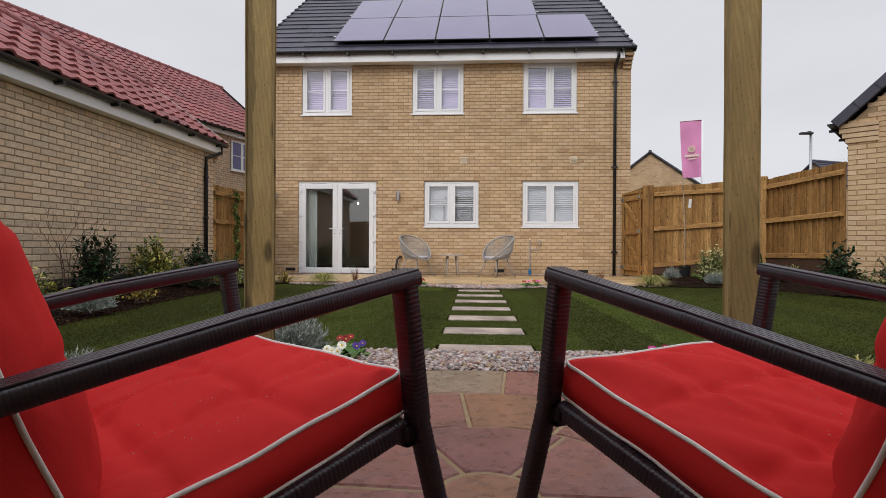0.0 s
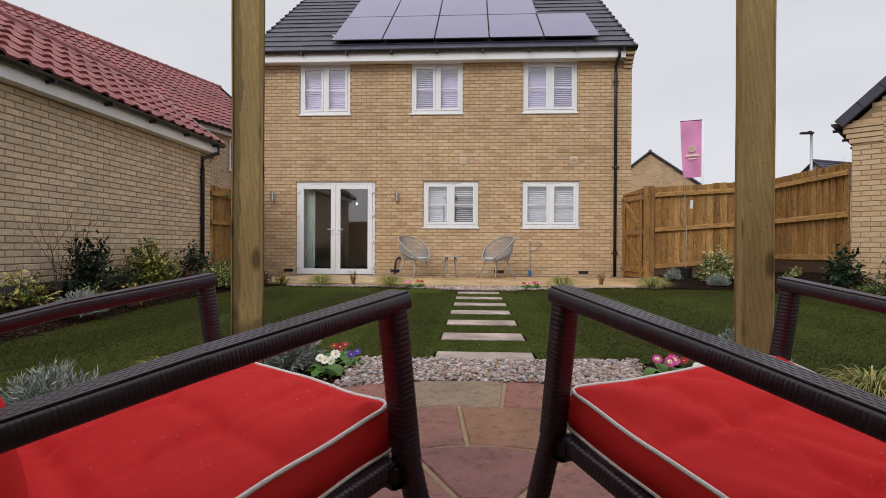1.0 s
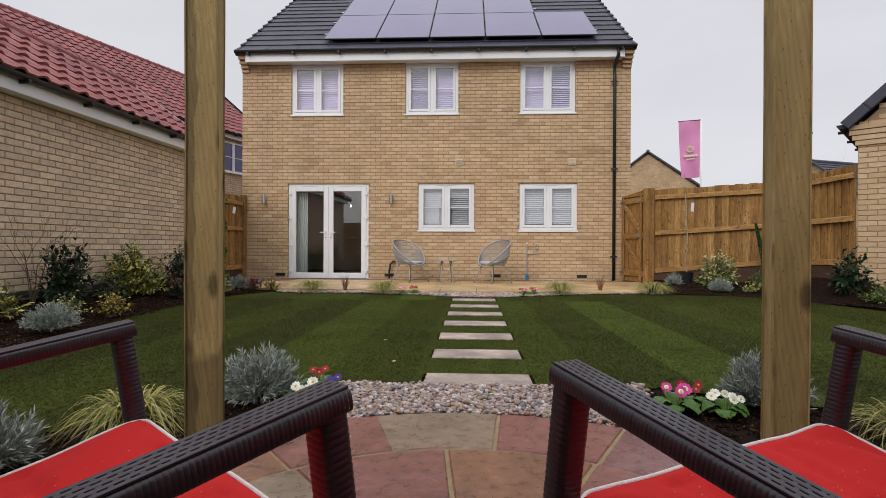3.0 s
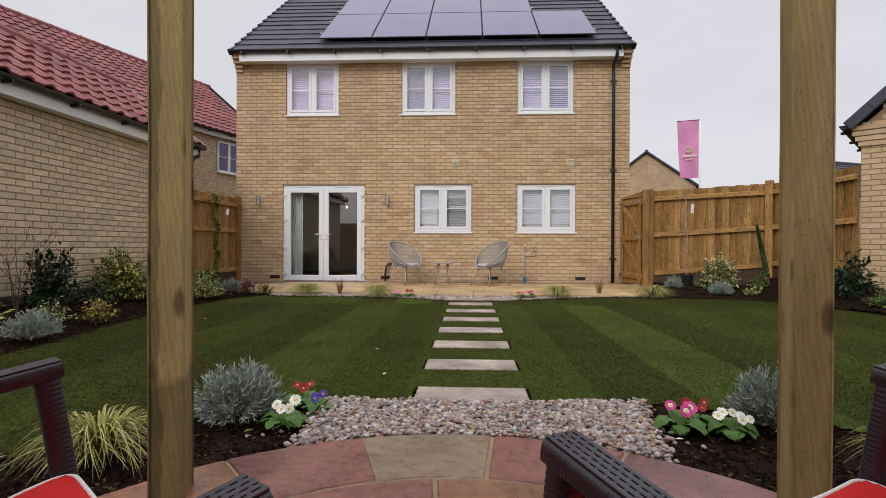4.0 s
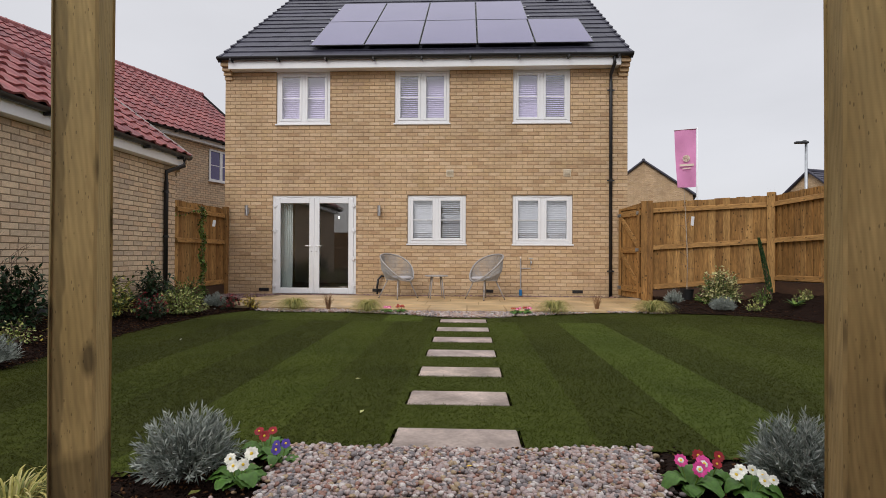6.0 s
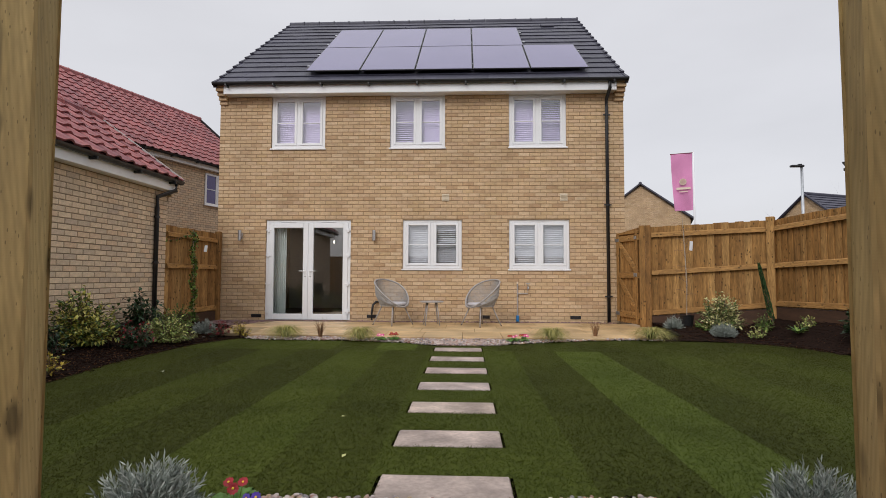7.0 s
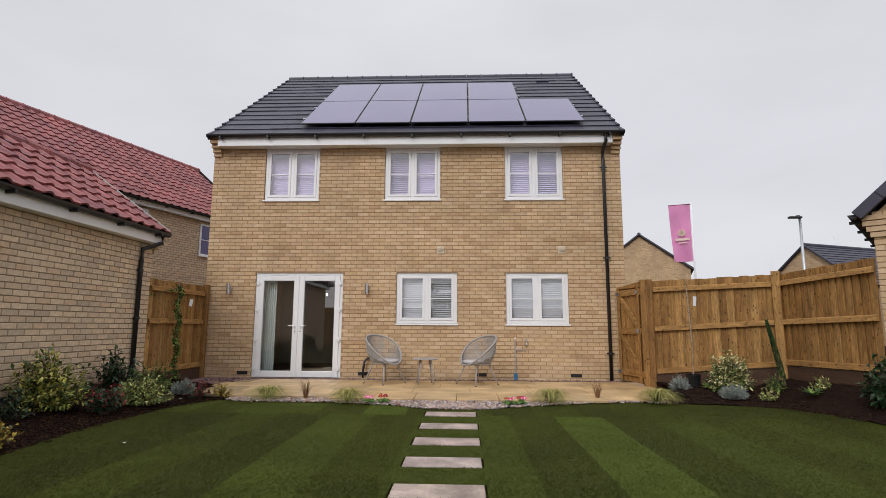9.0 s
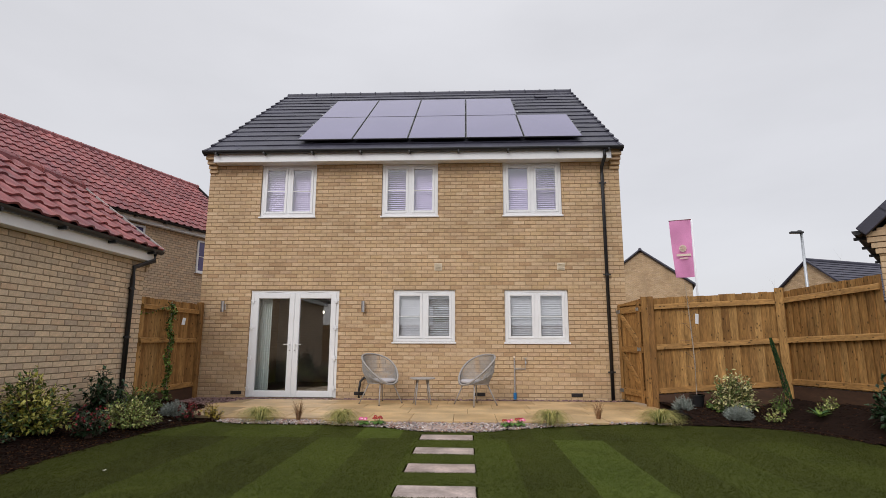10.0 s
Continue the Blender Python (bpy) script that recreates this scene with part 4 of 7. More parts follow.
for x in (RX0, RX1):
    d = 1 if x < 0 else -1
    for r in range(NROW):
        a, b, y0, y1 = min(x, x + d * 0.05) - 0.006, max(x, x + d * 0.05) + 0.006, r * GAUGE - 0.045, (r + 1) * GAUGE - 0.02
        part("verge_cap", Geo().add([(a, y0, -0.07), (b, y0, -0.07), (b, y1, -0.10), (a, y1, -0.10), (a, y0, 0.056), (b, y0, 0.056), (b, y1, 0.014), (a, y1, 0.014)],
                                    [(4, 5, 6, 7), (0, 1, 5, 4), (1, 2, 6, 5), (2, 3, 7, 6), (3, 0, 4, 7), (0, 3, 2, 1)], ROOFM), M_DKTILE, roof)
# roof vent tile
part("vent_tile", Geo().box((6.15, 4.75, 0.03), (6.50, 4.98, 0.075), 0.012, ROOFM), M_DKTILE, roof)

# fascia, gutter, downpipe, corbels
part("fascia", Geo().box((HX0 + 0.17, -0.258, 4.645), (HX1 - 0.20, -0.238, 4.83), 0.004).box((HX0 + 0.17, -0.238, 4.66), (HX1 - 0.20, 0.028, 4.672)), M_UPVC, house, "white fascia board and soffit")


def gutter(parent, p0, p1, name="gutter"):
    """A half-round gutter between two points, with brackets."""
    p0, p1 = Vector(p0), Vector(p1)
    d = (p1 - p0).normalized()
    a = d.cross(Vector((0, 0, 1))).normalized()
    g = Geo()
    ring = []
    for rr in (0.058, 0.052):
        ring.append([(a * math.cos(w) * rr - Vector((0, 0, 1)) * math.sin(w) * rr) for w in [math.pi * k / 8 for k in range(9)]])
    for p in (p0, p1):
        for r in ring:
            g.v += [tuple(p + q) for q in r]
    for k in range(8):
        g.f += [(k, k + 1, 18 + k + 1, 18 + k), (9 + k + 1, 9 + k, 27 + k, 27 + k + 1)]
    g.f += [(0, 18, 27, 9), (8, 17, 35, 26), tuple(range(0, 9)), tuple(range(18, 27))[::-1]]
    go = part(name, g, M_BLACK, parent, "black plastic gutter", smooth=False)
    n = max(2, int((p1 - p0).length / 1.0))
    for k in range(n + 1):
        c = p0 + (p1 - p0) * ((k + 0.3) / (n + 0.6))
        part("bracket", Geo().box((-0.018, -0.07, -0.085), (0.018, 0.066, -0.045), 0.004, Matrix.Translation(c) @ Matrix.Rotation(math.atan2(d.y, d.x), 4, "Z")), M_BLACK, go)
    return go


gutter(house, (RX0, -0.315, 4.862), (RX1, -0.315, 4.862))
part("gutter_edge", Geo().box((RX0, -0.31, 4.852), (RX1, -0.26, 4.870), 0.004), M_BLACK, house)


def downpipe(parent, top, foot, z_low, out):
    """A round pipe with a swan neck from a gutter to the wall, and clips."""
    t, f = Vector(top), Vector(foot)
    g = Geo().tube([t, (t.x, t.y, t.z - 0.12), (f.x, f.y, f.z - 0.02), (f.x, f.y, f.z - 0.2), (f.x, f.y, z_low)], 0.034, 10)
    dp = part("downpipe", g, M_BLACK, parent, "black plastic downpipe", smooth=True)
    for k in range(3):
        z = f.z - 0.35 - k * (f.z - 0.5 - z_low) / 2.2
        part("clip", Geo().tube([(f.x, f.y, z - 0.02), (f.x, f.y, z + 0.02)], 0.041, 10).box((f.x - 0.06 * abs(out[1]) - 0.012, f.y - 0.06 * abs(out[0]) - 0.012, z - 0.012), (f.x + 0.06 * abs(out[1]) + 0.012, f.y + 0.06 * abs(out[0]) + 0.012, z + 0.012)), M_BLACK, dp)
    return dp


downpipe(house, (6.94, -0.30, 4.80), (6.93, -0.06, 4.55), 0.04, (0, -1))
for x0, x1 in ((HX0, HX0 + 0.165), (HX1 - 0.19, HX1)):
    for k, (z, y) in enumerate(((4.49, -0.05), (4.565, -0.10), (4.64, -0.17), (4.715, -0.245), (4.79, -0.245))):
        part("corbel_brick", Geo().box((x0 - 0.0, y, z + 0.004), (x1 + 0.0, 0.0 - 0.007, z + 0.070), 0.004), M_BRICK_OB, wall_f)

# solar panels: five below, four above
for row, (s0, xs) in enumerate(((0.40, [0.76, 1.90, 3.05, 4.24, 5.42, 6.61]), (2.345, [0.76, 1.90, 3.05, 4.24, 5.45]))):
    for a, b in zip(xs, xs[1:]):
        sp = part("solar_panel", Geo().box((a + 0.008, s0, 0.10), (b - 0.008, s0 + 1.925, 0.125), 0.003, ROOFM), M_BLACK, house, "dark glossy solar panel")
        part("panel_glass", Geo().box((a + 0.022, s0 + 0.014, 0.125), (b - 0.022, s0 + 1.911, 0.129), 0.0, ROOFM), M_SOLAR, sp)
        for fx in (a + 0.03, b - 0.03):
            part("clamp", Geo().box((fx - 0.03, s0 + 0.45, 0.055), (fx + 0.03, s0 + 0.52, 0.099), 0.003, ROOFM), M_GREYMETAL, sp)
for s in (0.88, 1.85, 2.8, 3.8):
    part("mount_rail", Geo().box((0.68, s - 0.02, 0.055), (6.66 if s < 2.3 else 5.52, s + 0.02, 0.098), 0.002, ROOFM), M_GREYMETAL, house)

# wall fittings
M_VENT = material("vent_plastic", [(0.62, 0.53, 0.40), (0.68, 0.59, 0.46)], rough=0.6, scale=8, fine=60, fine_amount=0.06, bump=0.0)
for x in (3.69, 6.07):
    v = part("wall_vent", Geo().box((x - 0.075, -0.022, 2.465), (x + 0.075, -0.004, 2.615), 0.006), M_VENT, house, "small buff louvred wall vent")
    for k in range(5):
        part("louvre", Geo().box((x - 0.06, -0.006, 0), (x + 0.06, 0.006, 0.004), 0, Matrix.Translation((0, -0.027, 2.49 + k * 0.024)) @ pose(0, 0, 0, 35)), M_VENT, v)
for x in (-0.17, 2.21, 4.48, 6.285):
    ab = part("air_brick", Geo().box((x - 0.105, -0.016, 0.10), (x + 0.105, -0.002, 0.165), 0.003), M_BLACK, house, "black plastic air brick")
    for k in range(6):
        part("slot", Geo().box((x - 0.09 + k * 0.032, -0.019, 0.115), (x - 0.072 + k * 0.032, -0.015, 0.15)), M_RATFRAME, ab)
for x in (-0.52, 2.245):
    wl = thing("wall_light", "brushed steel up-and-down cylinder light on the brick wall", "wall light", group="garden wall lights")
    part("cylinder", Geo().tube([(x, -0.085, 1.66), (x, -0.085, 1.87)], 0.036, 14), M_STEEL, wl, smooth=False)
    part("back_plate", Geo().box((x - 0.03, -0.022, 1.70), (x + 0.03, -0.006, 1.82), 0.005), M_STEEL, wl)
    part("arm", Geo().box((x - 0.014, -0.06, 1.745), (x + 0.014, -0.02, 1.775), 0.003), M_STEEL, wl)
# outside tap with its lagged pipe and blue cap
tp = thing("garden_tap", "brass outside tap on a grey upright pipe", "tap")
part("pipe", Geo().tube([(5.135, -0.035, 0.16), (5.135, -0.035, 0.80)], 0.014, 8).tube([(5.135, -0.03, 0.60), (5.34, -0.03, 0.60), (5.34, -0.03, 0.70)], 0.011, 8), M_GREYLEG, tp)
part("pipe_cap", Geo().tube([(5.135, -0.035, 0.80), (5.135, -0.035, 0.84)], 0.018, 8), M_FLAGMARK, tp)
part("blue_coupling", Geo().tube([(5.135, -0.04, 0.05), (5.135, -0.04, 0.17)], 0.030, 10), material("blue_plastic", [(0.02, 0.18, 0.45), (0.03, 0.22, 0.5)], rough=0.4, bump=0), tp, "blue plastic pipe coupling")
part("tap_body", Geo().tube([(5.34, -0.03, 0.70), (5.34, -0.06, 0.74), (5.34, -0.10, 0.735), (5.34, -0.115, 0.70)], 0.013, 8).tube([(5.34, -0.05, 0.74), (5.34, -0.05, 0.80)], 0.008, 6).box((5.30, -0.057, 0.797), (5.38, -0.043, 0.809), 0.003), M_GREYMETAL, tp)
# black hose bend out of the wall beside the chair
hs = solid("waste_pipe", Geo().tube([(2.33, -0.01, 0.42), (2.30, -0.06, 0.43), (2.24, -0.10, 0.36), (2.22, -0.11, 0.20), (2.22, -0.11, 0.06)], 0.022, 8), M_BLACK, "black bent waste pipe against the brick wall", "pipe", smooth=True)


# ---- the garage, long side to the garden ----
def pantile(mesh_name, w=0.30, l=0.36, mat=None):
    """A double-roll tile: x across, y up the slope, z out."""
    g = Geo()
    n = 10
    for y, lift in ((-0.02, 0.042), (l, 0.006)):
        for k in range(n + 1):
            x = w * k / n
            z = 0.034 * max(0.0, math.sin(2 * math.pi * (k / n) * 1.0 + 0.2)) ** 0.8
            g.v.append((x, y, z + lift))
    for k in range(n + 1):
        x = w * k / n
        z = 0.034 * max(0.0, math.sin(2 * math.pi * (k / n) + 0.2)) ** 0.8
        g.v.append((x, -0.02, z + 0.042 - 0.026))
    for k in range(n):
        g.f += [(k, k + 1, n + 1 + k + 1, n + 1 + k), (2 * n + 2 + k, 2 * n + 2 + k + 1, k + 1, k)]
    return g


def local_frame(origin, along, up):
    """x along the eave, y up the slope, z out of the roof."""
    a, u = Vector(along).normalized(), Vector(up).normalized()
    o = a.cross(u)
    return Matrix(((a.x, u.x, o.x, origin[0]), (a.y, u.y, o.y, origin[1]), (a.z, u.z, o.z, origin[2]), (0, 0, 0, 1)))


GX, GY0, GY1, GH = -0.95, -2.0, -8.75, 2.42
garage = thing("garage", "single-storey buff brick garage with a red pantiled roof", "garage")
gw = part("wall", Geo().box((GX - 0.1, GY1, 0.0), (GX, GY0, GH + 0.06)), M_GMORTAR, garage, "grey-buff brick long wall")
for lo, hi in (((-3.65, GY1, 0.0), (-3.55, GY0, GH + 0.06)), ((-3.55, GY0 - 0.1, 0.0), (GX - 0.1, GY0, GH + 0.06)), ((-3.55, GY1, 0.0), (GX - 0.1, GY1 + 0.1, GH + 0.06))):
    part("wall", Geo().box(lo, hi), M_GBRICK, garage, "grey-buff brick wall")
GWM = local_frame((GX, GY1, 0.0), (0, 1, 0), (0, 0, 1)) @ pose(0, 0, 0, -90)
brick_face(gw, brick_rects(GY0 - GY1, 0.242, GH + 0.05, []), GWM, M_GBRICK, M_GBRICK_OB, lambda x, z: 2.2 < x < 6.7 and 0.5 < z < 1.65)
dk = Geo()
for x, z, l in brick_rects(GY0 - GY1, 0.017, 0.235, []):
    v, f = brick_geo(l, H_BRICK, 0.006)
    dk.add([(p[0] + x, p[1], p[2] + z) for p in v], f)
pl = part("plinth_bricks", dk, M_BLUEBRICK, gw, "dark blue engineering brick plinth", m=GWM)
pl["kind"] = "stuff"
GE, GR = Vector((-0.74, 0, 2.545)), Vector((-2.25, 0, 3.64))
gs = GR - GE
groof = part("roof", Geo().add([(GE.x - 0.02, -9.0, GE.z - 0.03), (GE.x - 0.02, -1.93, GE.z - 0.03), (GR.x, -1.93, GR.z - 0.03), (GR.x, -9.0, GR.z - 0.03), (-3.76, -1.93, GE.z - 0.03), (-3.76, -9.0, GE.z - 0.03)],
                             [(0, 1, 2, 3), (3, 2, 4, 5), (1, 0, 5, 4), (1, 4, 2), (0, 3, 5)]), M_RDTILE_I, garage, "red pantiled pitched roof")
GRM = local_frame((GE.x, -9.03, GE.z), (0, 1, 0), gs)
GROWS = 6
GG = gs.length / GROWS
PT = pantile("pantile", 0.296, GG + 0.02)
garage_tiles = (groof, GRM, GROWS, GG, 24)
for k in range(16):
    rt = Geo().tube([(GR.x, -9.01 + k * 0.4425, GR.z), (GR.x, -9.01 + (k + 1) * 0.4425 - 0.006, GR.z)], 0.095, 10)
    rt.tube([(GR.x, -9.01 + (k + 1) * 0.4425 - 0.035, GR.z), (GR.x, -9.01 + (k + 1) * 0.4425 - 0.004, GR.z)], 0.105, 10)
    part("ridge_tile", rt, M_RDTILE, groof)
part("verge_trim", Geo().box((7.095, -0.03, -0.07), (7.115, gs.length, 0.050), 0.004, GRM), M_GREYLEG, groof, "grey dry-verge strip")
part("fascia", Geo().box((-0.805, GY1, 2.345), (-0.785, -2.02, 2.50), 0.004).box((-0.95, GY1, 2.345), (-0.805, -2.02, 2.357)), M_UPVC, garage, "white fascia board and soffit")
gutter(garage, (-0.735, -9.0, 2.53), (-0.735, -1.94, 2.53))
downpipe(garage, (-0.735, -2.10, 2.48), (-0.905, -2.34, 2.24), 0.12, (1, 0))
for k, (z, x) in enumerate(((2.20, -0.92), (2.275, -0.87), (2.35, -0.80), (2.425, -0.80))):
    part("corbel_brick", Geo().box((-1.16, -2.0, z), (x, -1.95 + 0.03 * k, z + 0.066), 0.004), M_GBRICK_OB, gw)


# ---- neighbouring house with the red roof ----
RU = Vector((0.285, 0.9585, 0))
RN = Vector((0.9585, -0.285, 0))
red_house = thing("house", "neighbouring buff brick house with a long red pantiled roof", "house", pose(0, 0, -0.13))
top = Vector((-6.9, 10.43, 7.5))
LEN = 15.0
ev = top + RN * 3.22 + Vector((0, 0, -2.62))
bk = top - RN * 3.22 + Vector((0, 0, -2.62))
wl = [ev - RN * 0.22 - RU * 0.15, bk + RN * 0.22 - RU * 0.15]
wl += [w - RU * (LEN - 0.3) for w in wl]
g = Geo()
for w in wl:
    g.v += [(w.x, w.y, 0.0), (w.x, w.y, 4.84)]
pk = [top - RU * 0.15 - Vector((0, 0, 0.15)), top - RU * (LEN - 0.15) - Vector((0, 0, 0.15))]
g.v += [tuple(p) for p in pk]
g.f += [(0, 1, 5, 4), (2, 6, 7, 3), (0, 2, 3, 8, 1), (4, 5, 9, 7, 6)]
rw = part("wall", g, M_GMORTAR, red_house, "buff brick wall")
WM = local_frame(wl[2] * 1.0, RU, (0, 0, 1))
WM.translation.z = 0.0
WM = WM @ pose(0, 0, 0, -90)
opens = [(12.05, 13.15, 3.50, 4.58), (9.0, 9.95, 3.90, 4.62)]
far_b = Geo()
for x, z, l in brick_rects(LEN - 0.3, 0.02, 4.68, opens):
    if z > 1.2 and x > 4.5:
        v, f = brick_geo(l, H_BRICK, 0.005)
        far_b.add([(p[0] + x, p[1], p[2] + z) for p in v], f)
fb = part("bricks", far_b, M_GBRICK, rw, m=WM)
fb["kind"] = "stuff"
for o in opens:
    x0, x1, z0, z1 = o
    w = part("window", Geo().box((x0, -0.004, z0), (x1, 0.01, z1)), M_RATFRAME, red_house, m=WM)
    fr = Geo()
    for a, b, c, d in ((x0, x0 + 0.06, z0, z1), (x1 - 0.06, x1, z0, z1), (x0, x1, z1 - 0.06, z1), (x0, x1, z0, z0 + 0.06), ((x0 + x1) / 2 - 0.06, (x0 + x1) / 2 + 0.06, z0, z1)):
        fr.box((a, -0.05 - 0.001 * (b - a > 0.5), c), (b, -0.006, d), 0.004)
    fr.box((x0 + 0.06, -0.035, (z0 + z1) / 2 - 0.012), (x1 - 0.06, -0.008, (z0 + z1) / 2 + 0.012))
    fr.box((x0 - 0.03, -0.08, z0 - 0.04), (x1 + 0.03, -0.006, z0 - 0.002), 0.004)
    part("window_frame", fr, M_UPVC, w)
    part("pane", Geo().box((x0 + 0.05, -0.022, z0 + 0.05), (x1 - 0.05, -0.018, z1 - 0.05)), M_SOLAR, w)
up = (top - ev)
RM = local_frame(ev - RU * LEN, RU, up)
e2, t2, b2 = ev - RU * LEN, top - RU * LEN, bk - RU * LEN
dn = Vector((0, 0, 0.04))
rr = part("roof", Geo().add([e2 - dn, ev - dn, top - dn, t2 - dn, bk - dn, b2 - dn], [(0, 1, 2, 3), (3, 2, 4, 5), (1, 4, 2), (0, 3, 5), (0, 5, 4, 1)]), M_RDTILE_I, red_house, "red pantiled roof")
rows = 13
gg = up.length / rows
far_t = Geo()
pt = pantile("far", 0.296, gg + 0.02)
for r in range(rows):
    for c in range(int(LEN / 0.296)):
        far_t.add(pt.v, pt.f, RM @ Matrix.Translation((c * 0.296, r * gg, rnd.uniform(-0.002, 0.002))))
ft = part("roof_tiles", far_t, M_RDTILE_I, rr, smooth=False)
ft["kind"] = "stuff"
rg = Geo()
for k in range(33):
    a = t2 + RU * (k * LEN / 33)
    b = t2 + RU * ((k + 1) * LEN / 33 - 0.01)
    rg.tube([a, b], 0.105, 8)
    rg.tube([b - RU * 0.03, b], 0.118, 8)
rgo = part("ridge_tiles", rg, M_RDTILE_I, rr)
rgo["kind"] = "stuff"
part("verge_trim", Geo().box((LEN - 0.02, -0.02, -0.08), (LEN + 0.02, up.length, 0.06), 0.004, RM), M_BLACK, rr)
part("fascia", Geo().box((0.2, -0.05, 4.68), (LEN - 0.2, -0.03, 4.86), 0.0, WM @ Matrix.Translation((0, -0.12, 0))).box((0.2, -0.15, 4.68), (LEN - 0.2, 0.0, 4.69), 0.0, WM), M_UPVC, red_house, "white fascia board and soffit")
ge = ev + RN * 0.03 - Vector((0, 0, 0.02))
gutter(red_house, ge - RU * LEN, ge)

# ---- building on the other side: gable end of a garage ----
gb = thing("garage", "buff brick garage gable with a dark tiled roof", "garage", pose(9.5, -3.36, 0, 0, 0, -41))
BX, BY = 0.0, 0.0
gbw = part("wall", Geo().add([(BX, BY, 0), (BX + 3.6, BY, 0), (BX + 3.6, BY, 2.5), (BX + 1.8, BY, 4.2), (BX, BY, 2.5), (BX, BY + 6, 0), (BX + 3.6, BY + 6, 0), (BX + 3.6, BY + 6, 2.5), (BX + 1.8, BY + 6, 4.2), (BX, BY + 6, 2.5)],
                              [(0, 1, 2, 3, 4), (5, 9, 8, 7, 6), (0, 4, 9, 5), (1, 6, 7, 2)]), M_MORTAR, gb, "buff brick gable wall")
rects = []
for x, z, l in brick_rects(3.6, 0.02, 4.2, []):
    zmax = 2.5 + min(x + l, 3.6 - x) * 0.93
    zmax2 = 2.5 + min(x, 3.6 - x - l) * 0.93
    if z + H_BRICK < min(zmax, zmax2 + 0.1):
        rects.append((x, z, l))
brick_face(gbw, rects, pose(BX, BY, 0), M_BRICK, M_BRICK_OB, lambda x, z: x < 1.2 and z < 2.4)
side = Geo()
for x, z, l in brick_rects(2.0, 0.02, 2.45, []):
    v, f = brick_geo(l, H_BRICK, 0.005)
    side.add([(p[0] + x, p[1], p[2] + z) for p in v], f)
so = part("bricks", side, M_BRICK, gbw, m=pose(BX, BY + 2.0, 0, 0, 0, -90))
so["kind"] = "stuff"
for k, (z, x) in enumerate(((2.22, -0.035), (2.295, -0.07), (2.37, -0.105), (2.445, -0.105))):
    part("corbel_brick", Geo().box((x, BY - 0.03 - 0.012 * k, z), (0.36, BY - 0.006, z + 0.066), 0.004), M_BRICK_OB, gbw)
bs = Vector((1.8 + 0.14, 0, 1.7 + 0.13))
BRM = local_frame((BX - 0.14, BY + 6.1, 2.54), (0, -1, 0), bs)
gbr = part("roof", Geo().box((0, 0, -0.03), (6.25, bs.length, 0.0), 0, BRM), M_DKTILE, gb, "dark tiled roof with a black verge")
BRM2 = local_frame((BX + 3.74, BY - 0.14, 2.50), (0, 1, 0), (-bs.x, 0, bs.z))
part("roof_back", Geo().box((0, 0, -0.03), (6.25, bs.length, 0.0), 0, BRM2), M_DKTILE, gb)
for r in range(8):
    gq = bs.length / 8
    part("tile_course", Geo().box((0.02, r * gq, 0.004), (6.2, (r + 1) * gq + 0.03, 0.03), 0.004, BRM), M_DKTILE, gbr)
    part("verge_cap", Geo().box((6.19, r * gq - 0.03, -0.09), (6.27, (r + 1) * gq, 0.048), 0.006, BRM), M_DKTILE, gbr)
gutter(gb, (BX - 0.19, BY + 6.0, 2.53), (BX - 0.19, BY - 0.10, 2.53))


